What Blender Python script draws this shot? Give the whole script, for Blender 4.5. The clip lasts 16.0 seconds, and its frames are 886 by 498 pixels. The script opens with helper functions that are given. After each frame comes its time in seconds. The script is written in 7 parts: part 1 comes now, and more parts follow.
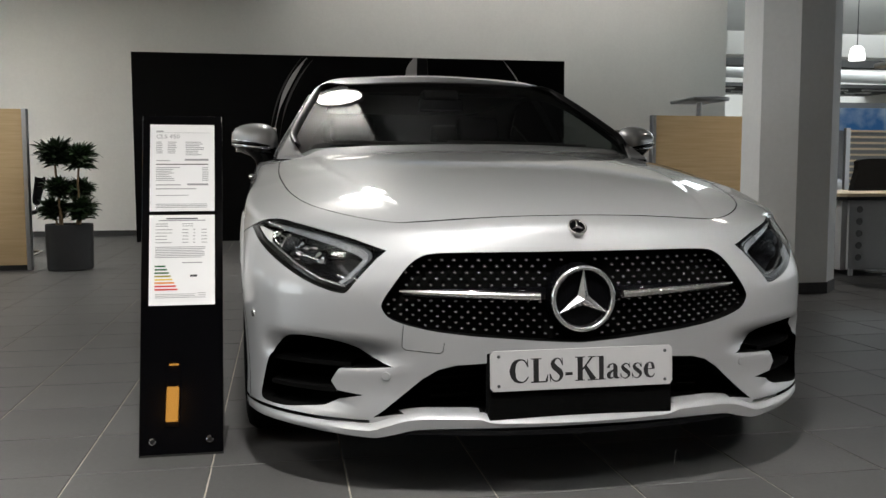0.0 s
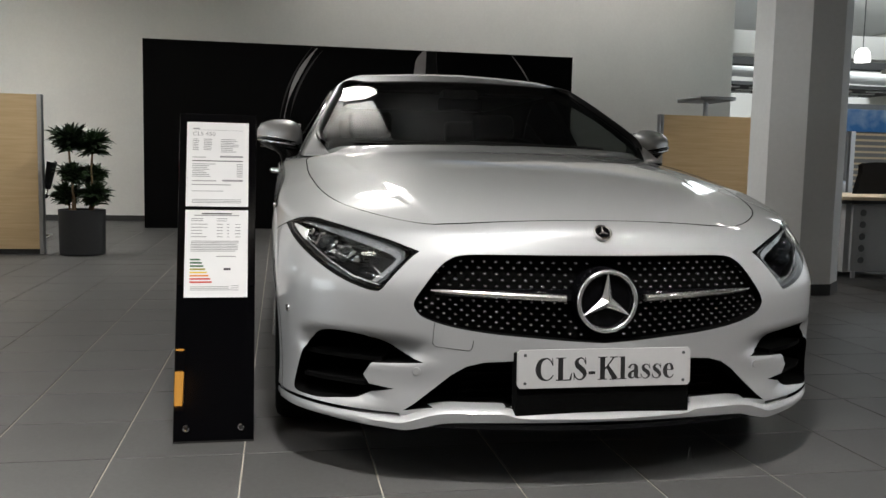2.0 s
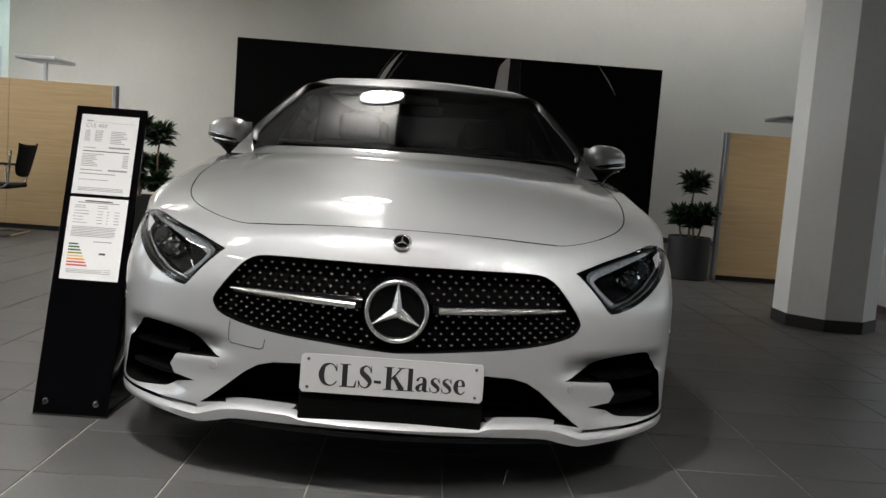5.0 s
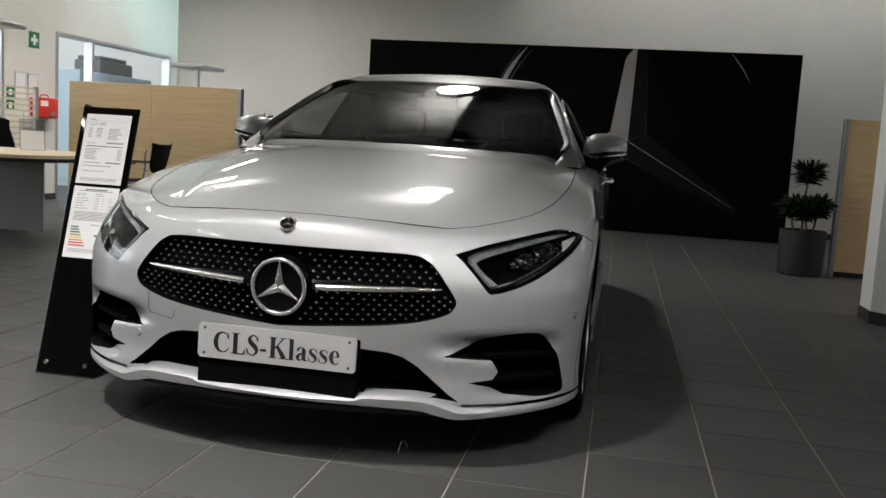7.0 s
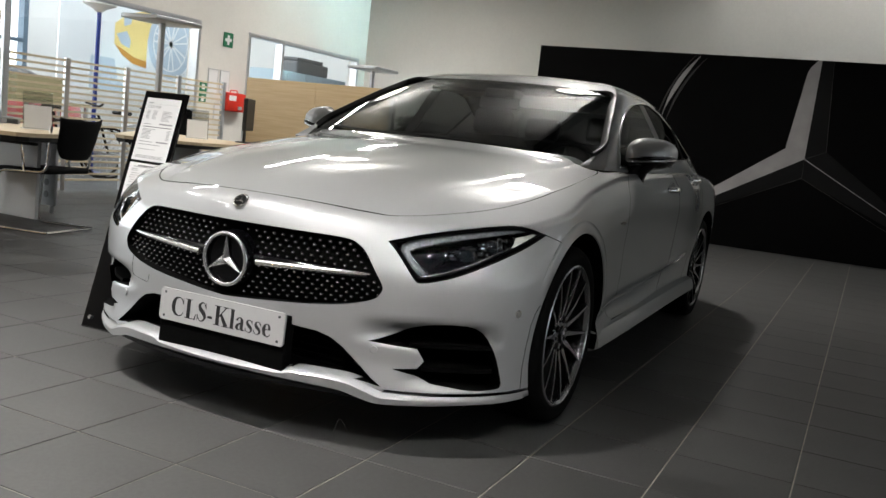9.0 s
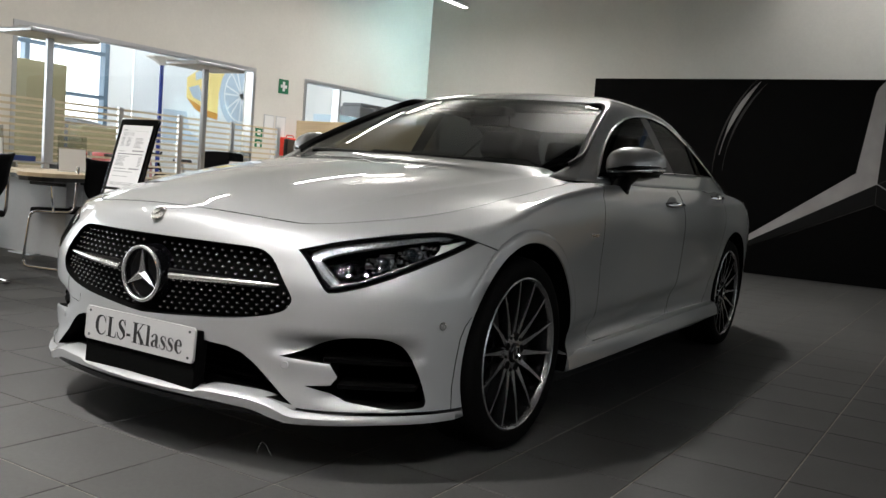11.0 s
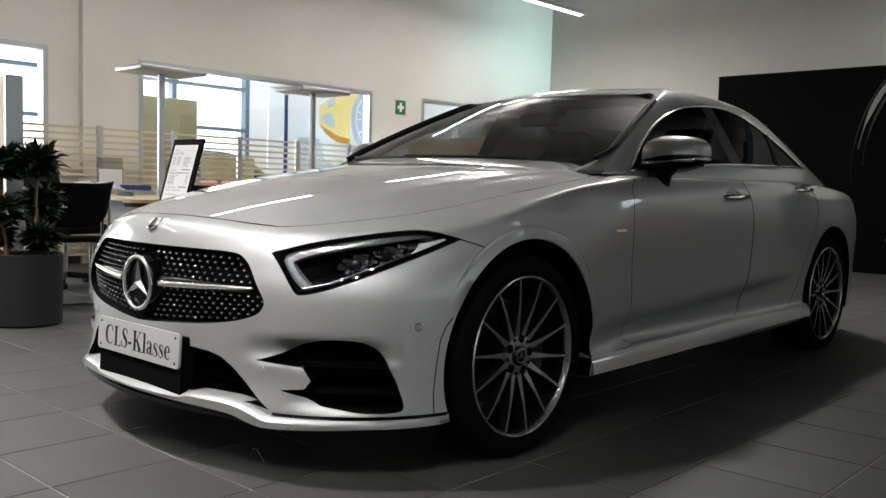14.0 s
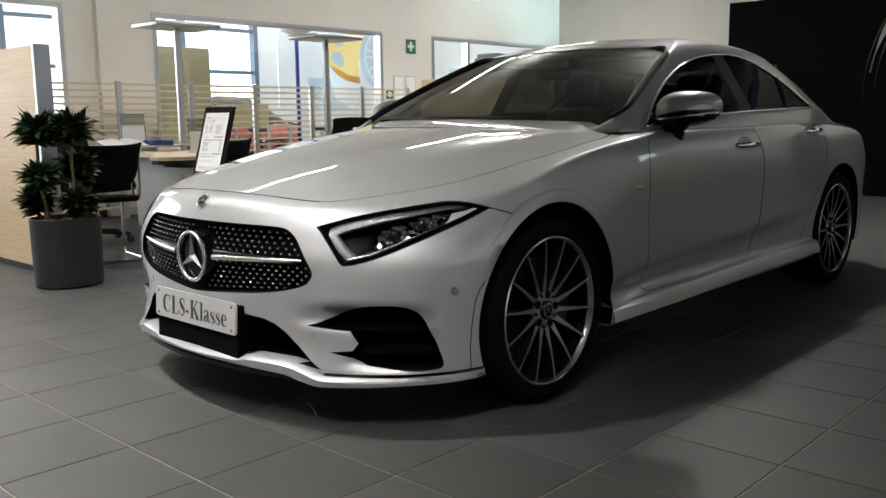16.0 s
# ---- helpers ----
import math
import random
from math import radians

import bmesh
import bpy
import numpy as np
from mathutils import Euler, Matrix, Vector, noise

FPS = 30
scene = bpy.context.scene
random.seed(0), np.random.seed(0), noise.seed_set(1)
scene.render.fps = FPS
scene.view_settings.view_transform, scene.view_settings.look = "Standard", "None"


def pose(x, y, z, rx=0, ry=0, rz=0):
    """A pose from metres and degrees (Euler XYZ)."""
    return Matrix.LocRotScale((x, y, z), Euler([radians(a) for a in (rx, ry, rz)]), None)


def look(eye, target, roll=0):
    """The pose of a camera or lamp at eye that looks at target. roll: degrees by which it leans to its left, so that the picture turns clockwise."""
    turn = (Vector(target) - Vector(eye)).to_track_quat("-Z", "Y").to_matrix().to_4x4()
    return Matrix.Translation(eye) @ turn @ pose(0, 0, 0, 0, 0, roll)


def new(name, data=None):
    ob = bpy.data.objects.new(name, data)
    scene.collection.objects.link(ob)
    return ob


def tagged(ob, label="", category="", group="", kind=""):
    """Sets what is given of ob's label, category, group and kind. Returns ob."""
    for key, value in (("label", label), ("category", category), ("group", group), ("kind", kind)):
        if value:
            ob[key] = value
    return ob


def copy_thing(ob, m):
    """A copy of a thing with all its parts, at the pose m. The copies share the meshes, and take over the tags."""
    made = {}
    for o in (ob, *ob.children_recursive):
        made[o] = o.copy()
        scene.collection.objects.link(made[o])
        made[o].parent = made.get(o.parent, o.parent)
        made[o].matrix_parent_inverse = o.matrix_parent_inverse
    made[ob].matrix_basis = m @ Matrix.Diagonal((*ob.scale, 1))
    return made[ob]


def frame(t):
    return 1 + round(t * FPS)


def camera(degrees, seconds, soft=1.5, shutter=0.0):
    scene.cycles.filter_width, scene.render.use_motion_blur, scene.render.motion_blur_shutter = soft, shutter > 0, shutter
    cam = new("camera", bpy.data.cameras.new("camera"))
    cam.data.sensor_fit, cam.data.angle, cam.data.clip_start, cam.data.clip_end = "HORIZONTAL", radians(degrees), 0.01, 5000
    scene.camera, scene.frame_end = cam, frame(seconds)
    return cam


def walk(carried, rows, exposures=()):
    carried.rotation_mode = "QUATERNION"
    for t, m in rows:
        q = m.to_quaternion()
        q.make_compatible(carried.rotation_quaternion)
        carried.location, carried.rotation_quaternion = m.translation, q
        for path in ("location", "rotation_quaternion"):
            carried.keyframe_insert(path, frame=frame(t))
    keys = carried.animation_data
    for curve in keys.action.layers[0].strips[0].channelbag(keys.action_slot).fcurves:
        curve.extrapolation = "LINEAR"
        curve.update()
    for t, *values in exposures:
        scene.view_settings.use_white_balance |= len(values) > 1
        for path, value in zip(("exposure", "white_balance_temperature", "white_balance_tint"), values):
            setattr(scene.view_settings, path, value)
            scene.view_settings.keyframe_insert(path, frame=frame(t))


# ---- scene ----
cam = camera(53.7, 16.0)
PATH = [
    (0, (-0.806, -3.127, 0.89), (-0.443, -1.167, 0.72), -0.1),
    (0.5, (-0.92, -3.108, 0.899), (-0.495, -1.163, 0.708), 0.2),
    (1, (-0.978, -3.096, 0.898), (-0.516, -1.159, 0.708), -0.4),
    (1.5, (-0.976, -3.125, 0.903), (-0.51, -1.189, 0.714), 0.5),
    (2, (-0.917, -3.208, 0.931), (-0.55, -1.252, 0.738), 1.2),
    (2.5, (-0.787, -3.344, 0.943), (-0.538, -1.367, 0.761), 1.4),
    (3, (-0.649, -3.445, 0.942), (-0.44, -1.468, 0.726), 1.7),
    (3.5, (-0.514, -3.413, 0.942), (-0.274, -1.438, 0.745), 1.9),
    (4, (-0.316, -3.33, 0.962), (-0.119, -1.349, 0.773), 2.8),
    (6.5, (0.725, -3.308, 0.992), (0.448, -1.339, 0.773), 3.7),
    (7, (1.008, -3.391, 1.01), (0.622, -1.443, 0.779), 3.5),
    (7.5, (1.202, -3.305, 0.991), (0.769, -1.367, 0.753), 4.6),
    (8, (1.398, -3.188, 1.023), (0.767, -1.304, 0.791), 3.9),
    (8.5, (1.635, -3.176, 1.018), (0.825, -1.365, 0.769), 5.1),
    (9, (1.855, -3.131, 1.019), (1.004, -1.339, 0.769), 6.2),
    (9.5, (1.983, -2.985, 1.023), (1.09, -1.209, 0.81), 6.5),
    (12, (2.332, -2.535, 0.856), (1.214, -0.883, 0.707), 2.6),
    (12.5, (2.328, -2.407, 0.85), (1.176, -0.78, 0.694), 1.3),
    (13, (2.425, -2.335, 0.845), (1.116, -0.828, 0.722), 1.1),
    (13.5, (2.554, -2.294, 0.856), (1.202, -0.824, 0.762), 2.2),
    (14, (2.638, -2.299, 0.88), (1.294, -0.824, 0.744), 1.5),
    (14.5, (2.667, -2.317, 0.885), (1.31, -0.855, 0.733), 0.7),
    (15, (2.674, -2.338, 0.89), (1.316, -0.878, 0.728), 0.4),
    (15.5, (2.684, -2.364, 0.921), (1.336, -0.898, 0.739), -0.1),
    (16, (2.725, -2.491, 1.023), (1.374, -1.047, 0.726), -0.7),
]
walk(cam, [(t, look(eye, target, roll)) for t, eye, target, roll in PATH],
     exposures=[(0, -0.24), (4, -0.24), (6.5, -0.34), (7.5, -0.30), (8.5, -0.08), (16, -0.08)])

# ---- world, lamps ----
world = bpy.data.worlds.new("world")
scene.world = world
world.use_nodes = True
wn = world.node_tree
sky = wn.nodes.new("ShaderNodeTexSky")
sky.sky_type, sky.sun_disc = "NISHITA", False
sky.sun_elevation, sky.sun_rotation = radians(40), radians(200)
wn.links.new(sky.outputs[0], wn.nodes["Background"].inputs[0])
wn.nodes["Background"].inputs[1].default_value = 0.08


def area_lamp(name, m, sx, sy, power, color=(1, 1, 1), spread=180):
    data = bpy.data.lights.new(name, "AREA")
    data.shape, data.size, data.size_y, data.energy, data.color = "RECTANGLE", sx, sy, power, color
    data.spread = radians(spread)
    ob = new(name, data)
    ob.matrix_world = m
    return ob


WARM, DAY = (1.0, 0.975, 0.945), (0.88, 0.96, 1.0)
CEIL, YBACK = 4.3, 10.35
# the dish lamps under the ceiling: one face down, one up to the ceiling
DROP = 0.50
# x, y, height of the ceiling above, watts down, watts up
# the dish at x 5.2 is added, to brighten column and partition
DISHES = ((-0.60, 4.65, CEIL, 88, 110), (-0.75, -2.3, CEIL, 122, 5), (-0.75, -7.1, CEIL, 3, 4), (5.2, 4.0, CEIL + 0.9, 36, 3), (-3.6, -1.6, CEIL, 42, 8), (-4.4, 6.2, CEIL, 38, 34))
for x, y, z, e, u in DISHES:
    area_lamp("dish_lamp_light", look((x, y, z - DROP - 0.03), (x, y, 0)), 0.26, 0.26, e, WARM, (150 if 4 < y < 5 else 98) if x < 1 else 80)
    area_lamp("dish_lamp_light", look((x, y, z - DROP + 0.10), (x, y, 9)), 0.30, 0.30, u, WARM)
# small spot lamps before the car: place, aim, watts, spread
# out of view; places and aims are set to brighten the bumper
SPOTS = [((x, -3.4, CEIL + (0.15 if x > -0.4 else -0.48)), (0.4 * x, -1.0, 0.3), 0.5, 48) for x in (-1.9, -0.9, 0.15)]
SPOTS += [((2.5, -4.7, CEIL + 0.15), (0.5, -0.7, 0.45), 1.7, 22), ((3.5, -3.2, CEIL + 0.15), (0.7, -0.6, 0.45), 1.0, 20), ((3.1, -4.0, CEIL + 0.15), (0.6, -0.65, 0.45), 1.2, 20)]
for at, aim, e, spread in SPOTS:
    area_lamp("spot_lamp_light", look(at, aim), 0.11, 0.11, e, WARM, spread)
# the tube lamps
TUBES = ((-4.77, 8.0, 3.5, 1.5), (-4.4, -3.4, 3.5, 1.5), (-4.4, -0.6, 3.5, 1.5), (-4.4, 2.2, 3.5, 1.5), (-4.4, 5.0, 3.5, 1.5))
for x, y, z, l in TUBES:
    area_lamp("tube_lamp_light", look((x, y, z - 0.03), (x, y, 0)) @ Matrix.Rotation(0, 4, "Z"), 0.08, l, 46 if y > 7 else 24, (1.0, 0.98, 0.94))
    area_lamp("tube_lamp_light", look((x, y, z + 0.075), (x, y, 9)), 0.08, l, 7, (1.0, 0.98, 0.94))
# a wall washer over the display wall, added out of view to brighten the wall
area_lamp("wall_washer_light", look((2.9, 9.25, CEIL + 0.55), (2.9, YBACK, 2.5)), 6.6, 0.08, 46, WARM, 130)
# fill for day light in the glazed hall next door and the hall behind
area_lamp("daylight", look((-12.6, 1.5, 2.2), (-6, 2.5, 0.8)), 13.0, 3.3, 520, DAY)
# bare panel under the closed ceiling, added to brighten the glazed hall
area_lamp("daylight", look((-9.7, 6.5, CEIL - 0.05), (-9.7, 6.5, 0)), 5.5, 12.0, 500, DAY)
# narrow blue-green beam along the upper back wall, added without a window
area_lamp("daylight", look((13.3, 10.05, 2.7), (-6.4, 9.6, 3.0)), 0.4, 1.8, 19, (0.62, 0.98, 1.0), 14)
# bare panel under the closed ceiling, added to brighten the hall behind
area_lamp("daylight", look((10.0, 15.0, CEIL - 0.05), (10.0, 15.0, 0)), 5.0, 8.0, 520, DAY)

# ---- mesh tools ----
def mesh_of(bm, name, material=None, smooth=None):
    me = bpy.data.meshes.new(name)
    bmesh.ops.recalc_face_normals(bm, faces=bm.faces[:])
    bm.to_mesh(me)
    bm.free()
    for m in (material if isinstance(material, (list, tuple)) else [material]):
        if m:
            me.materials.append(m)
    if smooth is not None:
        me.shade_smooth()
        if smooth < 180:
            me.set_sharp_from_angle(angle=radians(smooth))
    return me


def part(name, bm, material, parent, label="", smooth=None):
    ob = new(name, mesh_of(bm, name, material, smooth))
    ob.parent = parent
    if label:
        ob["label"] = label
    return ob


def thing(name, label, category, at=(0, 0, 0), rz=0, group="", kind=""):
    ob = new(name)
    ob.empty_display_size = 0.1
    ob.matrix_world = pose(*at, 0, 0, rz)
    return tagged(ob, label, category, group, kind)


def setting(name, bm, material, label="", category="", smooth=None):
    ob = new(name, mesh_of(bm, name, material, smooth))
    return tagged(ob, label, category, "", "structure")


def box(bm, x0, x1, y0, y1, z0, z1, bevel=0.0, m=None, segments=2):
    made = bmesh.ops.create_cube(bm, size=1.0)["verts"]
    for v in made:
        v.co = Vector((x0 + (v.co.x + 0.5) * (x1 - x0), y0 + (v.co.y + 0.5) * (y1 - y0), z0 + (v.co.z + 0.5) * (z1 - z0)))
    if bevel > 0:
        edges = list({e for v in made for e in v.link_edges})
        made = list({v for f in bmesh.ops.bevel(bm, geom=edges, offset=bevel, segments=segments, affect="EDGES", profile=0.5)["faces"] for v in f.verts} | {v for v in made if v.is_valid})
    if m is not None:
        bmesh.ops.transform(bm, matrix=m, verts=made)
    return bm


def boxes(*rows, bevel=0.0):
    bm = bmesh.new()
    for r in rows:
        box(bm, *r, bevel=bevel)
    return bm


def lathe(bm, profile, n=32, m=None, cap=True):
    rings = []
    for r, z in profile:
        rings.append([bm.verts.new((r * math.cos(2 * math.pi * i / n), r * math.sin(2 * math.pi * i / n), z)) for i in range(n)])
    for a, b in zip(rings, rings[1:]):
        for i in range(n):
            bm.faces.new((a[i], a[(i + 1) % n], b[(i + 1) % n], b[i]))
    if cap:
        for ring in (rings[0], rings[-1]):
            bm.faces.new(ring)
    if m is not None:
        bmesh.ops.transform(bm, matrix=m, verts=[v for r in rings for v in r])
    return bm


def tube(bm, path, radius, n=8, closed=False):
    """A round tube along a path of points."""
    pts = [Vector(p) for p in path]
    rings, up = [], None
    for i, p in enumerate(pts):
        a = pts[i - 1] if (i > 0 or closed) else pts[i]
        b = pts[(i + 1) % len(pts)] if (i < len(pts) - 1 or closed) else pts[i]
        d = (b - a).normalized()
        if up is None:
            up = d.orthogonal().normalized()
        up = (up - d * up.dot(d)).normalized()
        side = d.cross(up)
        r = radius[i] if isinstance(radius, (list, tuple)) else radius
        rings.append([bm.verts.new(p + r * (math.cos(2 * math.pi * k / n) * up + math.sin(2 * math.pi * k / n) * side)) for k in range(n)])
    pairs = list(zip(rings, rings[1:])) + ([(rings[-1], rings[0])] if closed else [])
    for a, b in pairs:
        for k in range(n):
            bm.faces.new((a[k], a[(k + 1) % n], b[(k + 1) % n], b[k]))
    if not closed:
        bm.faces.new(rings[0]), bm.faces.new(rings[-1])
    return bm


def rounded_path(points, radius, steps=5):
    """Rounds the inner corners of an open path of points."""
    pts = [Vector(p) for p in points]
    out = [pts[0]]
    for a, b, c in zip(pts, pts[1:], pts[2:]):
        u, v = (a - b), (c - b)
        r = min(radius, 0.49 * u.length, 0.49 * v.length)
        p, q = b + u.normalized() * r, b + v.normalized() * r
        for k in range(steps + 1):
            t = k / steps
            out.append((1 - t) ** 2 * p + 2 * t * (1 - t) * b + t * t * q)
    return out + [pts[-1]]


def prism(bm, outline, a, b, axis="z"):
    """A prism: an outline of pairs, drawn from a to b along an axis. Pairs are (y, z), (x, z) or (x, y)."""
    def at(p, d):
        return {"x": (d, p[0], p[1]), "y": (p[0], d, p[1]), "z": (p[0], p[1], d)}[axis]
    lo = [bm.verts.new(at(p, a)) for p in outline]
    hi = [bm.verts.new(at(p, b)) for p in outline]
    n = len(outline)
    bm.faces.new(lo), bm.faces.new(hi)
    for i in range(n):
        bm.faces.new((lo[i], lo[(i + 1) % n], hi[(i + 1) % n], hi[i]))
    return bm


def smooth_outline(points, steps=6, sharp=()):
    """A closed Catmull-Rom curve through points; corners named in sharp stay sharp."""
    n, out = len(points), []
    for i in range(n):
        p0, p1, p2, p3 = (Vector(points[(i + k) % n]) for k in (-1, 0, 1, 2))
        if i in sharp:
            p0 = p1
        if (i + 1) % n in sharp:
            p3 = p2
        for k in range(steps):
            t = k / steps
            out.append(tuple(0.5 * (2 * p1 + (p2 - p0) * t + (2 * p0 - 5 * p1 + 4 * p2 - p3) * t * t + (3 * p1 - p0 - 3 * p2 + p3) * t ** 3)))
    return out


def curve_at(rows):
    """A smooth function through rows of (t, value)."""
    xs, ys = np.array([r[0] for r in rows], float), np.array([r[1] for r in rows], float)
    h = np.diff(xs)
    d = np.diff(ys) / h
    m = np.r_[d[0], [0.0 if a * b <= 0 else 2 * a * b / (a + b) for a, b in zip(d, d[1:])], d[-1]]
    def f(t):
        t = min(max(t, xs[0]), xs[-1])
        i = min(int(np.searchsorted(xs, t, "right")) - 1, len(h) - 1)
        u = (t - xs[i]) / h[i]
        return float((2 * u ** 3 - 3 * u * u + 1) * ys[i] + (u ** 3 - 2 * u * u + u) * h[i] * m[i] + (3 * u * u - 2 * u ** 3) * ys[i + 1] + (u ** 3 - u * u) * h[i] * m[i + 1])
    return f

# ---- materials ----
def material(name, color, rough=0.5, metal=0.0, grain=0.0, grain_size=40.0, stain=0.0, bump=0.0, bump_size=200.0, coat=0.0, spec=0.5, random_tone=0.0):
    """A principled material whose colour varies at two scales, with fine relief."""
    m = bpy.data.materials.new(name)
    m.use_nodes = True
    n, l = m.node_tree.nodes, m.node_tree.links
    b = n["Principled BSDF"]
    b.inputs["Base Color"].default_value = (*color, 1)
    b.inputs["Roughness"].default_value, b.inputs["Metallic"].default_value = rough, metal
    b.inputs["Coat Weight"].default_value, b.inputs["Coat Roughness"].default_value = coat, 0.03
    b.inputs["Specular IOR Level"].default_value = spec
    tc = n.new("ShaderNodeTexCoord")
    last = None
    for size, amount in ((grain_size, grain), (grain_size / 25, stain)):
        if amount <= 0:
            continue
        t = n.new("ShaderNodeTexNoise")
        t.inputs["Scale"].default_value, t.inputs["Detail"].default_value = size, 5
        l.new(tc.outputs["Object"], t.inputs["Vector"])
        r = n.new("ShaderNodeMapRange")
        r.inputs["From Min"].default_value, r.inputs["From Max"].default_value = 0.3, 0.7
        r.inputs["To Min"].default_value, r.inputs["To Max"].default_value = 1 - amount, 1 + amount
        l.new(t.outputs["Fac"], r.inputs["Value"])
        last = multiply(n, l, r.outputs[0], last)
    if random_tone > 0:
        o = n.new("ShaderNodeObjectInfo")
        r = n.new("ShaderNodeMapRange")
        r.inputs["To Min"].default_value, r.inputs["To Max"].default_value = 1 - random_tone, 1 + random_tone
        l.new(o.outputs["Random"], r.inputs["Value"])
        last = multiply(n, l, r.outputs[0], last)
    if last is not None:
        x = n.new("ShaderNodeVectorMath")
        x.operation = "SCALE"
        x.inputs[0].default_value = color
        l.new(last, x.inputs["Scale"])
        l.new(x.outputs[0], b.inputs["Base Color"])
    if bump > 0:
        t = n.new("ShaderNodeTexNoise")
        t.inputs["Scale"].default_value, t.inputs["Detail"].default_value = bump_size, 3
        l.new(tc.outputs["Object"], t.inputs["Vector"])
        u = n.new("ShaderNodeBump")
        u.inputs["Strength"].default_value, u.inputs["Distance"].default_value = bump, 0.002
        l.new(t.outputs["Fac"], u.inputs["Height"])
        l.new(u.outputs[0], b.inputs["Normal"])
    return m


def multiply(n, l, a, b):
    if b is None:
        return a
    x = n.new("ShaderNodeMath")
    x.operation = "MULTIPLY"
    l.new(a, x.inputs[0])
    l.new(b, x.inputs[1])
    return x.outputs[0]


def glow(name, color, strength):
    m = bpy.data.materials.new(name)
    m.use_nodes = True
    b = m.node_tree.nodes["Principled BSDF"]
    b.inputs["Base Color"].default_value = (0.8, 0.8, 0.8, 1)
    b.inputs["Emission Color"].default_value, b.inputs["Emission Strength"].default_value = (*color, 1), strength
    return m


def glass(name, color=(1, 1, 1), rough=0.0, f0=0.045, rise=1.0):
    """A thin pane: clear through its face, with a mirror's gloss on top that grows towards a grazing view."""
    m = bpy.data.materials.new(name)
    m.use_nodes = True
    n, l = m.node_tree.nodes, m.node_tree.links
    n.clear()
    out, mix, lw = n.new("ShaderNodeOutputMaterial"), n.new("ShaderNodeMixShader"), n.new("ShaderNodeLayerWeight")
    pw, ma = n.new("ShaderNodeMath"), n.new("ShaderNodeMath")
    pw.operation, ma.operation = "POWER", "MULTIPLY_ADD"
    lw.inputs["Blend"].default_value = 0.5
    pw.inputs[1].default_value, ma.inputs[1].default_value, ma.inputs[2].default_value = 5.0, (1 - f0) * rise, f0
    tr, gl = n.new("ShaderNodeBsdfTransparent"), n.new("ShaderNodeBsdfGlossy")
    tr.inputs["Color"].default_value = (*color, 1)
    gl.inputs["Roughness"].default_value = rough
    l.new(lw.outputs["Facing"], pw.inputs[0]), l.new(pw.outputs[0], ma.inputs[0]), l.new(ma.outputs[0], mix.inputs[0])
    l.new(tr.outputs[0], mix.inputs[1]), l.new(gl.outputs[0], mix.inputs[2])
    l.new(mix.outputs[0], out.inputs["Surface"])
    return m


def wood_material(name, dark, light):
    m = bpy.data.materials.new(name)
    m.use_nodes = True
    n, l = m.node_tree.nodes, m.node_tree.links
    b = n["Principled BSDF"]
    b.inputs["Roughness"].default_value = 0.45
    tc, mp, t, ramp = n.new("ShaderNodeTexCoord"), n.new("ShaderNodeMapping"), n.new("ShaderNodeTexNoise"), n.new("ShaderNodeValToRGB")
    mp.inputs["Scale"].default_value = (1.2, 8, 26)
    t.inputs["Scale"].default_value, t.inputs["Detail"].default_value = 2.2, 8
    l.new(tc.outputs["Object"], mp.inputs["Vector"]), l.new(mp.outputs[0], t.inputs["Vector"])
    l.new(t.outputs["Fac"], ramp.inputs["Fac"])
    ramp.color_ramp.elements[0].position, ramp.color_ramp.elements[1].position = 0.3, 0.72
    ramp.color_ramp.elements[0].color, ramp.color_ramp.elements[1].color = (*dark, 1), (*light, 1)
    l.new(ramp.outputs[0], b.inputs["Base Color"])
    return m


COLUMN_WHITE = material("white_column_paint", (0.82, 0.83, 0.83), 0.7, grain=0.02, grain_size=30, stain=0.03, bump=0.15, bump_size=150)
PLASTER = material("white_plaster", (0.72, 0.70, 0.66), 0.9, grain=0.02, grain_size=30, stain=0.03, bump=0.15, bump_size=150)
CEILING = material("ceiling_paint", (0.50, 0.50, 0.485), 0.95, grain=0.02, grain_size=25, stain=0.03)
DARK_CEILING = material("dark_ceiling_paint", (0.05, 0.05, 0.05), 0.9, grain=0.05, stain=0.05)
TILE = material("grey_tile", (0.068, 0.067, 0.0657), 0.48, grain=0.08, grain_size=60, stain=0.10, bump=0.12, bump_size=300, spec=0.22, random_tone=0.08)
GROUT = material("grout", (0.33, 0.305, 0.26), 0.95, grain=0.15, grain_size=50, stain=0.25)
SKIRT = material("dark_skirting", (0.03, 0.03, 0.03), 0.5, grain=0.05)
MAPLE = wood_material("maple_veneer", (0.60, 0.42, 0.22), (0.70, 0.52, 0.30))
ALU = material("brushed_aluminium", (0.55, 0.56, 0.58), 0.35, 0.9, grain=0.04, grain_size=80)
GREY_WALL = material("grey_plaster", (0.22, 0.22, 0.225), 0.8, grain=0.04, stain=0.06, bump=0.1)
GREY_LAM = material("grey_laminate", (0.42, 0.43, 0.44), 0.5, grain=0.02, bump=0.1)
BLACK_GLOSS = material("black_gloss", (0.002, 0.002, 0.0025), 0.06, grain=0.05, spec=0.3)
BLACK_ACRYLIC = material("black_acrylic", (0.002, 0.002, 0.0025), 0.012, grain=0.05, spec=0.3)
BLACK_MAT = material("black_plastic", (0.008, 0.008, 0.008), 0.55, grain=0.1, bump=0.1)
# near-black for parts inside openings, with their deep shade in the colour
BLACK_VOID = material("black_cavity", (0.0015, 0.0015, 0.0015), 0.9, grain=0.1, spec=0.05)
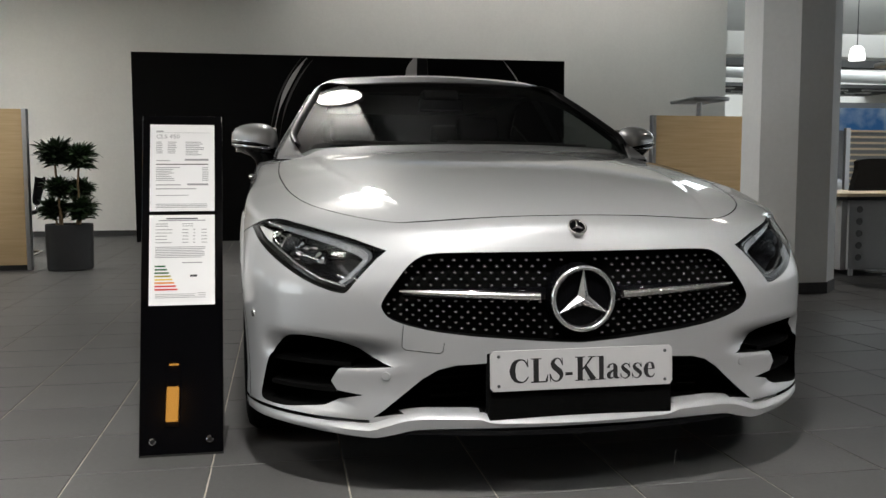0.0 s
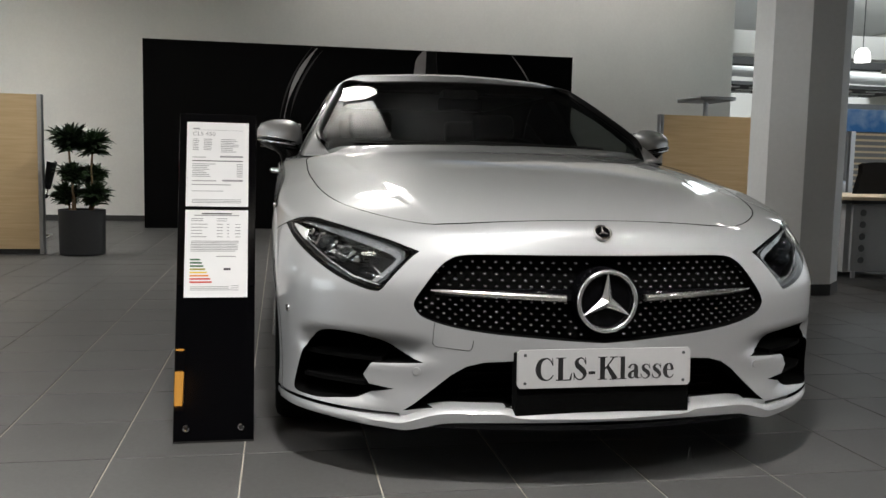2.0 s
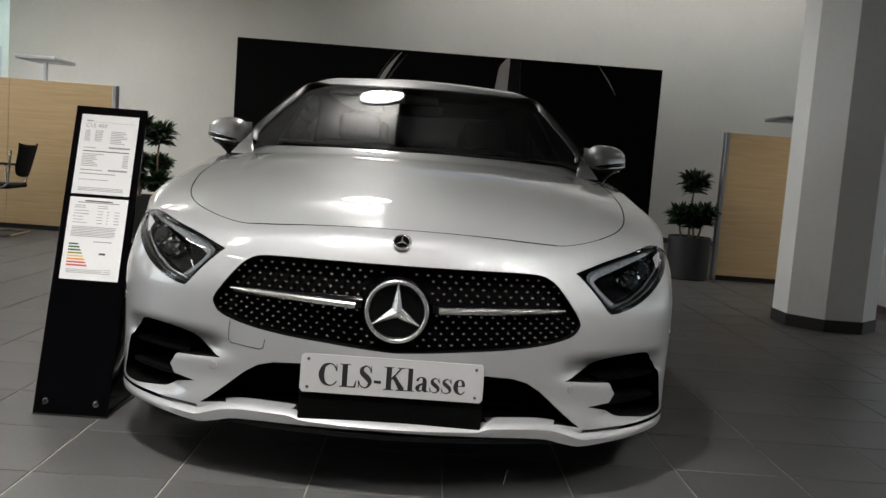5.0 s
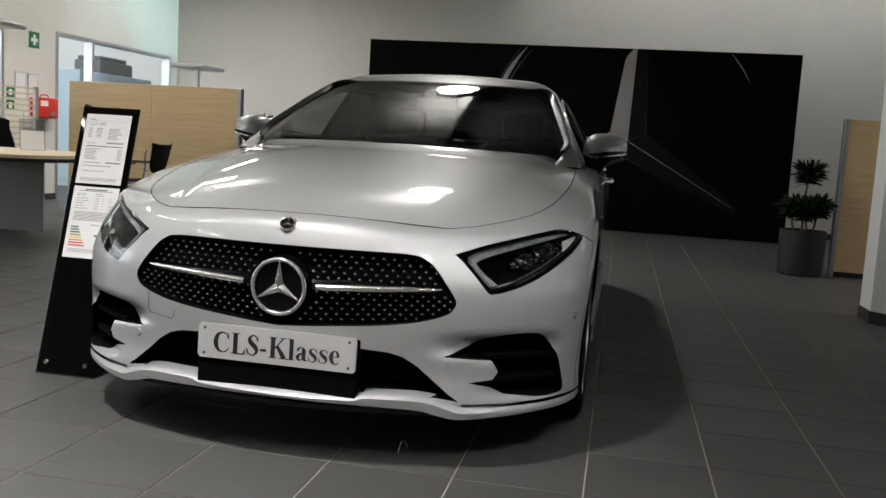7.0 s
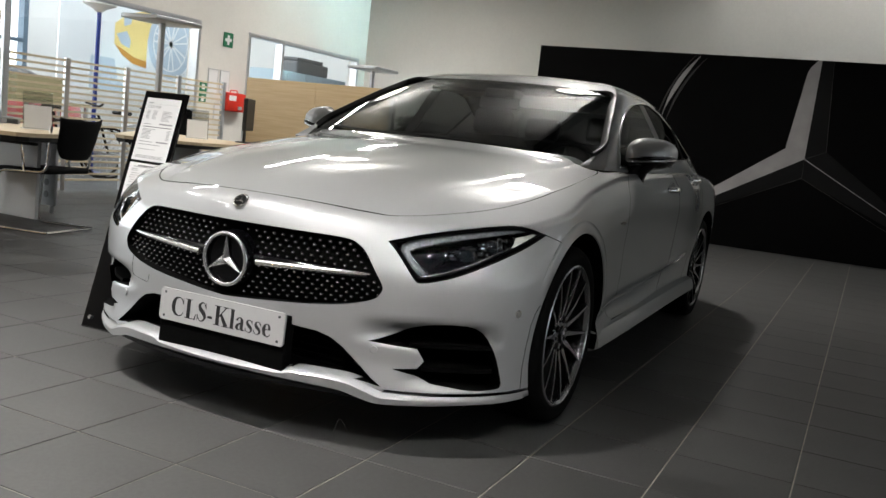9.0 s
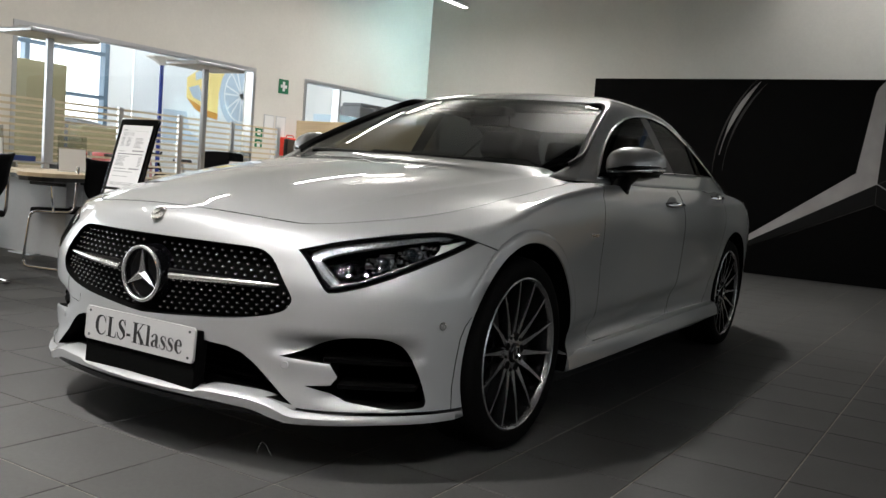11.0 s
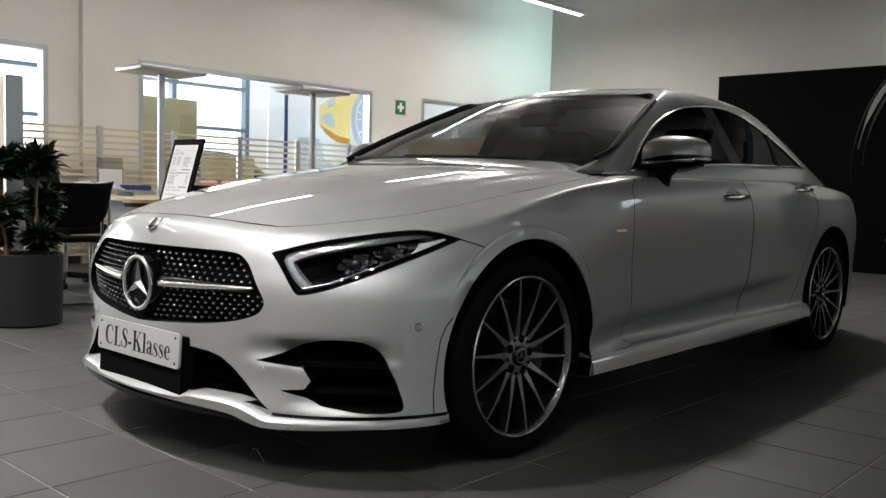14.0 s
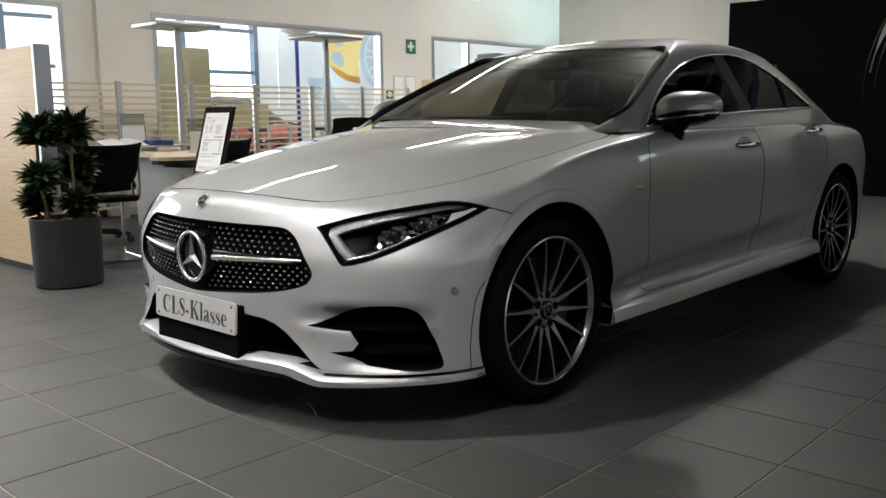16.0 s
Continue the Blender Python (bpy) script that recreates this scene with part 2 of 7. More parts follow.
FABRIC = material("black_fabric", (0.005, 0.005, 0.0055), 0.9, grain=0.3, grain_size=300, bump=0.4, bump_size=900, spec=0.15)
CHROME = material("chrome", (0.85, 0.85, 0.86), 0.06, 1.0, grain=0.01)
PAPER = material("white_paper", (0.80, 0.80, 0.80), 0.6, grain=0.01, grain_size=20)
INK = material("grey_ink", (0.30, 0.30, 0.31), 0.7, grain=0.05)
DARK_INK = material("dark_ink", (0.05, 0.05, 0.055), 0.7, grain=0.05)
POT = material("grey_planter", (0.018, 0.019, 0.0205), 0.55, grain=0.06, bump=0.15)
SOIL = material("soil", (0.09, 0.045, 0.02), 1.0, grain=0.5, grain_size=90, bump=0.9, bump_size=120)
LEAF = material("dark_leaf", (0.013, 0.030, 0.009), 0.4, grain=0.3, grain_size=20, random_tone=0.3)
BARK = material("pale_stem", (0.20, 0.13, 0.07), 0.8, grain=0.3, grain_size=60, bump=0.5)
LAMP_GLOW = glow("lamp_glow", (1.0, 0.95, 0.86), 14.0)
TUBE_GLOW = glow("tube_glow", (1.0, 0.98, 0.94), 10.0)
WINDOW_GLASS = glass("window_glass")

# ---- the hall ----
XL, YB, XR, YF, XE = -6.45, 10.35, 13.5, -9.0, 6.42   # left wall, back wall, far right wall, front wall, end of the back wall


def wall_x(name, x, y0, y1, z1, t, holes, mat=PLASTER):
    """A wall across x, y0 to y1 long, thickness t outwards from x, with holes (y0, y1, z0, z1)."""
    bm = bmesh.new()
    at = y0
    for a, b, z0, ztop in sorted(holes):
        box(bm, min(x, x + t), max(x, x + t), at, a, 0, z1)
        if z0 > 0.01:
            box(bm, min(x, x + t), max(x, x + t), a, b, 0, z0)
        box(bm, min(x, x + t), max(x, x + t), a, b, ztop, z1)
        at = b
    box(bm, min(x, x + t), max(x, x + t), at, y1, 0, z1)
    bmesh.ops.remove_doubles(bm, verts=bm.verts[:], dist=0.0005)
    return setting(name, bm, mat, "tall white plastered showroom wall", "wall")


W_OPEN = ((-2.2, 1.62, 0.0, 2.24), (2.62, 6.12, 0.0, 2.22), (7.12, 10.12, 0.0, 2.22))
wall_x("wall_left", XL, YF, YB + 0.2, CEIL, -0.2, W_OPEN)
setting("wall_back", boxes((XL, XE, YB, YB + 0.2, 0, CEIL), (-0.4, XR + 0.2, YB, YB + 0.2, CEIL + 0.2, CEIL + 0.9)), PLASTER, "tall white plastered showroom wall", "wall")
# unseen front wall; its dark colour stands for an unlit room in reflections
UNLIT_WALL = material("unlit_wall_grey", (0.055, 0.055, 0.058), 0.9, grain=0.04, stain=0.06)
setting("wall_front", boxes((XL - 0.2, XR + 0.2, YF - 0.2, YF, 0, CEIL + 0.9)), UNLIT_WALL, "unseen front wall, coloured dark like an unlit room", "wall")
# never in view; its grey is chosen to cut bounce onto the car
setting("wall_right", boxes((XR, XR + 0.2, YF, 8.5, 0, CEIL + 0.9)), GREY_WALL, "tall unseen right wall, grey to hold down bounce light", "wall")
setting("wall_right_rear", boxes((XR, XR + 0.2, 8.5, 20, 0, CEIL + 0.9)), PLASTER, "white plastered wall", "wall")
setting("wall_far", boxes((XE - 0.2, XR + 0.2, 20, 20.2, 0, CEIL)), PLASTER, "white wall of the hall behind", "wall")
setting("wall_side", boxes((XE - 0.2, XE, YB + 0.2, 20, 0, CEIL)), PLASTER, "white wall of the hall behind", "wall")
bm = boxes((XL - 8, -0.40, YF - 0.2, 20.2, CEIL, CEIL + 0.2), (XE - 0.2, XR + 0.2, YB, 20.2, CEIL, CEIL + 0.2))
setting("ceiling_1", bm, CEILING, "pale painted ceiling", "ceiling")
setting("ceiling_2", boxes((-0.40, XR + 0.2, YF - 0.2, YB + 0.2, CEIL + 0.9, CEIL + 1.1)), DARK_CEILING, "dark raised part of the ceiling", "ceiling")
setting("ceiling_step", boxes((-0.60, -0.40, YF, YB, CEIL + 0.2, CEIL + 0.9)), DARK_CEILING, "dark step in the ceiling", "ceiling")
bm = bmesh.new()
box(bm, XL + 0.0, -2.2, YB - 0.02, YB, 0, 0.08)
box(bm, -2.2, XE, YB - 0.02, YB, 0, 0.08)
box(bm, XL, XL + 0.02, 1.62, 2.62, 0, 0.08)
box(bm, XL, XL + 0.02, 6.12, 7.12, 0, 0.08)
box(bm, XL, XL + 0.02, 10.12, YB - 0.02, 0, 0.08)
setting("baseboard", bm, SKIRT, "dark skirting strip", "baseboard")
setting("ground", boxes((-16, XR + 0.2, YF - 0.2, 20.2, -0.2, -0.01)), GROUT, "bed under the floor tiles", "floor")

# the eight-sided column
column = thing("column", "white eight-sided concrete column with dark foot strip", "column", (3.05, 3.05, 0), kind="structure")
bm = bmesh.new()
oct_r = 0.352
lathe(bm, [(oct_r, 0.08), (oct_r, CEIL)], 8, Matrix.Rotation(radians(22.5), 4, "Z"))
part("shaft", bm, COLUMN_WHITE, column)
bm = bmesh.new()
lathe(bm, [(oct_r + 0.008, 0.0), (oct_r + 0.008, 0.085)], 8, Matrix.Rotation(radians(22.5), 4, "Z"))
part("foot_strip", bm, SKIRT, column)

# glazed openings in the left wall
for i, (a, b, z0, z1) in enumerate(W_OPEN):
    w = tagged(new("window_%d" % (i + 1)), "full-height glazed opening with grey metal frame", "window", "", "structure")
    w.location = (XL, a, 0)
    bm = bmesh.new()
    n = (2, 1, 2)[i]
    box(bm, -0.12, 0.01, 0.0, 0.05, 0, z1), box(bm, -0.12, 0.01, b - a - 0.05, b - a, 0, z1)
    box(bm, -0.12, 0.01, 0.05, b - a - 0.05, z1 - 0.05, z1)
    if i == 2:
        box(bm, -0.12, 0.01, 0.80, 0.85, 0, z1 - 0.05)
    if i == 0:
        box(bm, -0.12, 0.01, 1.9, 1.95, 0, z1 - 0.05)
    part("window_frame", bm, ALU, w)
    p = part("pane", boxes((-0.07, -0.062, 0.05, b - a - 0.05, 0.02, z1 - 0.05)), WINDOW_GLASS, w)
    p.visible_shadow = False

# ---- the car ----
# car frame: front axle on the floor at 0, 0; y runs to the tail, x to the walk's side
NOSE_Y = curve_at([(0.12, -0.80), (0.17, -0.872), (0.22, -0.875), (0.30, -0.862), (0.40, -0.866), (0.50, -0.868), (0.58, -0.864), (0.64, -0.852), (0.69, -0.838), (0.73, -0.822)])
NOSE_N = curve_at([(0.1, 4.0), (0.55, 4.0), (0.65, 3.4), (0.76, 2.5), (1.0, 2.4)])
FRONT_W = curve_at([(0.1, 0.905), (0.17, 0.935), (0.3, 0.938), (0.5, 0.942), (0.68, 0.940), (0.78, 0.928), (0.85, 0.905), (0.95, 0.86)])
DOOR_W = curve_at([(0.1, 0.86), (0.19, 0.91), (0.27, 0.925), (0.33, 0.878), (0.40, 0.888), (0.44, 0.909), (0.47, 0.919), (0.62, 0.930), (0.78, 0.940), (0.86, 0.930), (0.92, 0.905), (0.97, 0.87)])
REAR_W = curve_at([(0.1, 0.83), (0.2, 0.885), (0.45, 0.897), (0.7, 0.905), (0.85, 0.885), (0.95, 0.825), (1.0, 0.77)])
TAIL_Y = curve_at([(0.1, 3.9), (0.25, 4.05), (0.5, 4.12), (0.75, 4.10), (0.95, 4.06)])
SHOULDER = curve_at([(-0.9, 0.725), (-0.6, 0.735), (-0.4, 0.755), (-0.2, 0.79), (0.0, 0.835), (0.4, 0.905), (0.8, 0.945), (1.6, 0.955), (2.6, 0.965), (3.2, 0.93), (3.7, 0.87), (4.2, 0.80)])
TOP_Z = curve_at([(-0.83, 0.722), (-0.815, 0.744), (-0.79, 0.762), (-0.7, 0.788), (-0.5, 0.842), (-0.2, 0.905), (0.0, 0.938), (0.3, 0.980), (0.55, 1.0), (0.9, 1.0), (2.8, 1.0), (3.4, 1.01), (3.8, 0.985), (4.06, 0.92), (4.2, 0.88)])
LIP_Z = curve_at([(0.0, 0.210), (0.36, 0.204), (0.45, 0.199), (0.515, 0.182), (0.567, 0.171), (0.67, 0.176), (0.83, 0.185), (0.95, 0.185)])
RIDGE = curve_at([(-0.9, 0.44), (-0.65, 0.475), (-0.5, 0.51), (-0.17, 0.585), (0.05, 0.635), (0.25, 0.662), (0.6, 0.69)])
YA, YR = 0.0, 3.0


def step(a, b, t):
    t = min(max((t - a) / (b - a), 0.0), 1.0)
    return t * t * (3 - 2 * t)


def side_w(y, z):
    bell = step(0.32, 0.40, z) * (1 - step(0.50, 0.64, z))
    f, d, r = FRONT_W(z), DOOR_W(z - 0.055 * (y - 1.5) * bell), REAR_W(z)
    a, b = step(0.15, 0.75, y), step(2.0, 2.8, y)
    return f + (d - f) * a + (r - d) * b


def quarter(n, m, k):
    """Angles that step evenly along a superellipse."""
    th = np.linspace(0, math.pi / 2, 2000)
    x, y = np.sin(th) ** (2 / m) * 0.94, np.cos(th) ** (2 / n) * 0.87
    s = np.r_[0, np.cumsum(np.hypot(np.diff(x), np.diff(y)))]
    return np.interp(np.linspace(0, s[-1], k), s, th)


FRONT_T, REAR_T = quarter(3.6, 1.75, 46), quarter(4.0, 2.2, 24)
SIDE_Y = np.linspace(YA, YR, 62)[1:-1]


def outline_point(i, z):
    """The point i of the half outline at height z, from the nose's middle round to the tail's middle."""
    nf, ns = len(FRONT_T), len(SIDE_Y)
    if i < nf:
        c, s = max(math.cos(FRONT_T[i]), 0), math.sin(FRONT_T[i])
        return side_w(YA, z) * s ** (2 / 1.75), YA + (NOSE_Y(z) - YA) * c ** (2 / NOSE_N(z))
    if i < nf + ns:
        y = SIDE_Y[i - nf]
        return side_w(y, z), y
    th = REAR_T[::-1][i - nf - ns]
    c, s = max(math.cos(th), 0), math.sin(th)
    return side_w(YR, z) * s ** (2 / 2.2), YR + (TAIL_Y(z) - YR) * c ** (2 / 2.7)


def scoop(x, y, z):
    """How far the bumper is drawn in above and below the panel between the side intake's two points."""
    if y > -0.3 or x < 0.4:
        return 0.0
    upper = step(0.44, 0.72, x) * step(0.356, 0.376, z) * (1 - step(0.395, 0.446, z))
    lower = step(0.60, 0.74, x) * step(0.228, 0.246, z) * (1 - step(0.262, 0.284, z))
    return (0.072 * upper + 0.035 * lower) * (1 - step(0.77, 0.87, x))


def bonnet_relief(x, y):
    """How far the bonnet's pressing stands over the plain surface: a raised middle between two creases, and a kick along the rear edge."""
    x = abs(x)
    fade = step(-0.80, -0.58, y)
    dome = 0.0036 * fade * (1 - math.exp(-max(RIDGE(y) - x, 0.0) / 0.020)) - 0.0008 * fade
    past = y - 0.43 - 0.35 * x * x
    return dome + 0.017 * min(max((past + 0.14) / 0.14, 0.0), 1.3) ** 2 * (1 - step(0.66, 0.80, x))


def car_shell():
    count, levels, rings = len(FRONT_T) + len(SIDE_Y) + len(REAR_T), 40, 20
    half = []
    ref = [outline_point(i, 0.72 if i < 50 else 0.9) for i in range(count)]
    zs = [SHOULDER(p[1]) for p in ref]
    shoulder = [(*outline_point(i, zs[i]), zs[i]) for i in range(count)]
    sy = np.array([p[1] for p in shoulder])
    order = np.argsort(sy, kind="stable")
    X = lambda y: float(np.interp(y, sy[order], np.array([shoulder[i][0] for i in order])))
    Z = lambda y: float(np.interp(y, sy[order], np.array([shoulder[i][2] for i in order])))
    zb = [(LIP_Z(p[0]) if p[1] < -0.2 else 0.185) + 0.035 * step(-0.1, 0.4, p[1]) + 0.05 * step(3.2, 4.0, p[1]) for p in ref]
    for i in range(count):
        line = []
        for q in (0.0, 0.4, 0.8):   # underside
            x, y = outline_point(i, zb[i])
            line.append((x * q / 1.0, y * (0.6 + 0.4 * q) + 1.6 * 0.4 * (1 - q), zb[i]))
        for k in range(levels):
            z = zb[i] + (zs[i] - zb[i]) * (k / (levels - 1))
            x, y = outline_point(i, z)
            line.append((x - 0.6 * scoop(x, y, z), y + 0.8 * scoop(x, y, z), z))
        xs, ys, _ = shoulder[i]
        spine = -0.62 + (3.75 + 0.62) * i / (count - 1)
        spine = max(spine, ys * 0.9 - 0.05) if ys < 0 else spine
        if i == 0:
            spine = -0.62
        for k in range(1, rings + 1):
            q = (k / rings) ** 1.25
            x, y = xs * (1 - q), ys + (spine - ys) * q
            w = max(X(y), 1e-4)
            p = 2.6 + 1.2 * step(0.3, 1.0, y)
            line.append((x, y, TOP_Z(y) - (TOP_Z(y) - Z(y)) * min(x / w, 1.0) ** p))
        half.append(line)
    bm = bmesh.new()
    cols = [[bm.verts.new(p) for p in line] for line in half]
    back = [[bm.verts.new((-p[0], p[1], p[2])) for p in line] for line in half]
    for grid in (cols, back):
        for a, b in zip(grid, grid[1:]):
            for k in range(len(a) - 1):
                bm.faces.new((a[k], b[k], b[k + 1], a[k + 1]))
    bmesh.ops.remove_doubles(bm, verts=bm.verts[:], dist=0.0008)
    bmesh.ops.dissolve_degenerate(bm, edges=bm.edges[:], dist=0.0005)
    return bm


CAB_W = curve_at([(0.86, 0.89), (0.96, 0.855), (1.02, 0.824), (1.10, 0.776), (1.2, 0.716), (1.3, 0.652), (1.345, 0.618), (1.37, 0.585), (1.40, 0.52), (1.425, 0.36), (1.435, 0.05)])
CAB_F = curve_at([(0.86, 0.146), (0.96, 0.34), (1.02, 0.464), (1.1, 0.642), (1.2, 0.885), (1.3, 1.149), (1.36, 1.322), (1.40, 1.47), (1.425, 1.63), (1.435, 1.76)])
CAB_R = curve_at([(0.86, 4.02), (0.96, 3.90), (1.02, 3.78), (1.1, 3.60), (1.2, 3.41), (1.3, 3.13), (1.36, 2.92), (1.40, 2.66), (1.425, 2.25), (1.435, 1.95)])


def cabin_shell():
    """Level loops: a bowed windscreen, tight pillar corners, gently curved sides and a rounded tail."""
    levels = [0.86 + (1.36 - 0.86) * k / 22 for k in range(23)] + [1.36 + 0.075 * math.sin(math.pi / 2 * k / 12) for k in range(1, 13)]
    bm, loops = bmesh.new(), []
    for z in levels:
        w, f, r, ym = CAB_W(z), CAB_F(z), CAB_R(z), 1.83
        xc = 0.95 * w
        yc = min(f + 0.26 - 0.11 * min(max((z - 0.98) / 0.38, 0.0), 1.0), ym - 0.03)
        half = [(xc * k / 20, f + (yc - f) * (k / 20) ** 2) for k in range(21)]
        for k in range(1, 17):
            th = math.pi / 2 * (k / 16) ** 1.3
            half.append((xc + (w - xc) * math.sin(th), ym - (ym - yc) * math.cos(th)))
        for k in range(1, 25):
            th = math.pi / 2 * (1 - k / 24)
            half.append((w * max(math.sin(th), 0) ** (2 / 2.5), ym + (r - ym) * max(math.cos(th), 0) ** (2 / 3.0)))
        half[-1] = (0.0, r)
        loop = half + [(-x, y) for x, y in reversed(half[1:-1])]
        loops.append([bm.verts.new((x, y, z)) for x, y in loop])
    for a, b in zip(loops, loops[1:]):
        for k in range(len(a)):
            bm.faces.new((a[k], a[(k + 1) % len(a)], b[(k + 1) % len(a)], b[k]))
    bm.faces.new(loops[0]), bm.faces.new(loops[-1])
    bmesh.ops.recalc_face_normals(bm, faces=bm.faces[:])
    return bm


def shell_y(x, z):
    """Where the nose's surface lies at x, z."""
    w = side_w(YA, z)
    return YA + (NOSE_Y(z) - YA) * max(1 - (abs(x) / w) ** 1.75, 0.0) ** (1 / NOSE_N(z))


def evaluated(ob):
    dg = bpy.context.evaluated_depsgraph_get()
    return bpy.data.meshes.new_from_object(ob.evaluated_get(dg), preserve_all_data_layers=True, depsgraph=dg)


def cut(me, cutter, op="DIFFERENCE"):
    """A boolean of two meshes; the cutter's faces carry material slot 1."""
    a, b = new("cut_a", me), new("cut_b", cutter)
    mod = a.modifiers.new("cut", "BOOLEAN")
    mod.operation, mod.solver, mod.object, mod.material_mode = op, "EXACT", b, "INDEX"
    bpy.context.view_layer.update()
    out = evaluated(a)
    bpy.data.objects.remove(a), bpy.data.objects.remove(b)
    return out


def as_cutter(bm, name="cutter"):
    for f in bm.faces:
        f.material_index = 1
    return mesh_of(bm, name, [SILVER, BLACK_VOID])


class Surface:
    """The whole smooth surface, to take normals and places from."""
    def __init__(self, me):
        from mathutils.bvhtree import BVHTree
        me.calc_loop_triangles()
        self.co = [v.co.copy() for v in me.vertices]
        self.no = [v.normal.copy() for v in me.vertices]
        self.tri = [tuple(t.vertices) for t in me.loop_triangles]
        self.tree = BVHTree.FromPolygons(self.co, self.tri)

    def normal(self, p):
        q, _, i, _ = self.tree.find_nearest(p)
        a, b, c = (self.co[k] for k in self.tri[i])
        na, nb, nc = (self.no[k] for k in self.tri[i])
        v0, v1, v2 = b - a, c - a, q - a
        d00, d01, d11, d20, d21 = v0.dot(v0), v0.dot(v1), v1.dot(v1), v2.dot(v0), v2.dot(v1)
        den = d00 * d11 - d01 * d01
        if abs(den) < 1e-14:
            return na
        v, w = (d11 * d20 - d01 * d21) / den, (d00 * d21 - d01 * d20) / den
        return (na * (1 - v - w) + nb * v + nc * w).normalized()

    def hit(self, origin, way):
        p, n, _, _ = self.tree.ray_cast(Vector(origin), Vector(way).normalized())
        return p, n


def finish(me, surface, keep=None):
    """Keeps the faces of one slot (or all) and lends slot 0 the smooth surface's normals."""
    if keep is not None:
        bm = bmesh.new()
        bm.from_mesh(me)
        bmesh.ops.delete(bm, geom=[f for f in bm.faces if f.material_index != keep], context="FACES")
        bm.to_mesh(me)
        bm.free()
    me.shade_smooth()
    normals = [None] * len(me.loops)
    for p in me.polygons:
        for li in p.loop_indices:
            co = me.vertices[me.loops[li].vertex_index].co
            n = surface.normal(co) if p.material_index == 0 else p.normal
            if p.material_index == 0 and n.dot(p.normal) < 0.2:
                n = p.normal
            normals[li] = tuple(n)
    me.normals_split_custom_set(normals)
    return me


def mirrored(points):
    """A closed outline from its right half, given from the top's middle to the bottom's middle."""
    return list(points) + [(-x, z) for x, z in reversed(points) if abs(x) > 1e-6]


def slant_prism(points, way, near, far):
    """A prism along a level direction way, through an outline of places in space."""
    way = Vector((*way, 0)).normalized()
    across = Vector((-way.y, way.x, 0))
    bm = bmesh.new()
    flat = [Vector(p) - way * way.dot(Vector(p)) for p in points]
    lo, hi = [bm.verts.new(p + way * near) for p in flat], [bm.verts.new(p + way * far) for p in flat]
    bm.faces.new(lo), bm.faces.new(hi)
    for i in range(len(lo)):
        j = (i + 1) % len(lo)
        bm.faces.new((lo[i], lo[j], hi[j], hi[i]))
    return bm


def flip(bm):
    """The mirror image across x, as a new bmesh."""
    me = bpy.data.meshes.new("tmp")
    bm.to_mesh(me)
    other = bmesh.new()
    other.from_mesh(me)
    bpy.data.meshes.remove(me)
    for v in other.verts:
        v.co.x = -v.co.x
    bmesh.ops.reverse_faces(other, faces=other.faces[:])
    return other


def ribbon(points, wide, up, down, normal):
    """A thin band along places, to cut a joint: wide across, from up above to down below along normal."""
    bm = bmesh.new()
    pts, n, rows = [Vector(p) for p in points], Vector(normal).normalized(), []
    for i, p in enumerate(pts):
        d = (pts[min(i + 1, len(pts) - 1)] - pts[max(i - 1, 0)]).normalized()
        s = d.cross(n).normalized() * (wide / 2)
        rows.append([bm.verts.new(q) for q in (p - s + n * up, p + s + n * up, p + s - n * down, p - s - n * down)])
    for a, b in zip(rows, rows[1:]):
        for k in range(4):
            bm.faces.new((a[k], b[k], b[(k + 1) % 4], a[(k + 1) % 4]))
    bm.faces.new(rows[0]), bm.faces.new(rows[-1])
    return bm


SILVER = material("silver_paint", (0.355, 0.360, 0.364), 0.50, 0.46, grain=0.05, grain_size=1400, coat=1.0, spec=0.3)
LENS = glass("lamp_lens", (0.93, 0.95, 0.96))
TINTED = glass("tinted_glass", (0.58, 0.62, 0.60), f0=0.062, rise=0.6)
SIDE_TINT = glass("side_glass", (0.26, 0.28, 0.275), f0=0.03, rise=0.12)
DARK_TINT = glass("dark_tinted_glass", (0.05, 0.055, 0.055), f0=0.025, rise=0.08)
PLATE = material("plate_white", (0.37, 0.37, 0.37), 0.35, grain=0.02)
PLATE_INK = material("plate_black", (0.008, 0.008, 0.009), 0.5, grain=0.05)
RUBBER = material("tyre_rubber", (0.003, 0.003, 0.003), 0.8, grain=0.15, grain_size=60, bump=0.2, spec=0.05)
SATIN = material("satin_silver", (0.78, 0.76, 0.73), 0.22, 0.95, grain=0.02)
STAR_METAL = material("satin_chrome", (0.66, 0.66, 0.66), 0.24, 0.9, grain=0.02)
RIM_FACE = material("machined_rim", (0.46, 0.46, 0.47), 0.27, 0.95, grain=0.03)
RIM_DARK = material("black_rim", (0.006, 0.006, 0.0065), 0.25, 0.1, grain=0.05)
LIGHT_GUIDE = material("light_guide", (0.16, 0.165, 0.175), 0.25, 0.15, grain=0.45, grain_size=160, coat=1.0)
GUIDE_DARK = material("smoky_light_guide", (0.10, 0.105, 0.11), 0.2, 0.25, grain=0.3, grain_size=120, coat=1.0)
SCREEN_BLACK = material("black_rubber_trim", (0.004, 0.004, 0.004), 0.35, grain=0.05, spec=0.15)
LAMP_RIM = material("dark_lamp_rim", (0.20, 0.205, 0.215), 0.16, 0.9, grain=0.1)
PROJECTOR = material("projector_glass", (0.006, 0.008, 0.010), 0.04, grain=0.02)
END_REFLECTOR = material("pale_reflector", (0.55, 0.55, 0.53), 0.35, 0.3, grain=0.08)
LEATHER = material("black_leather", (0.004, 0.004, 0.0045), 0.65, grain=0.1, bump=0.3, bump_size=400, spec=0.12)

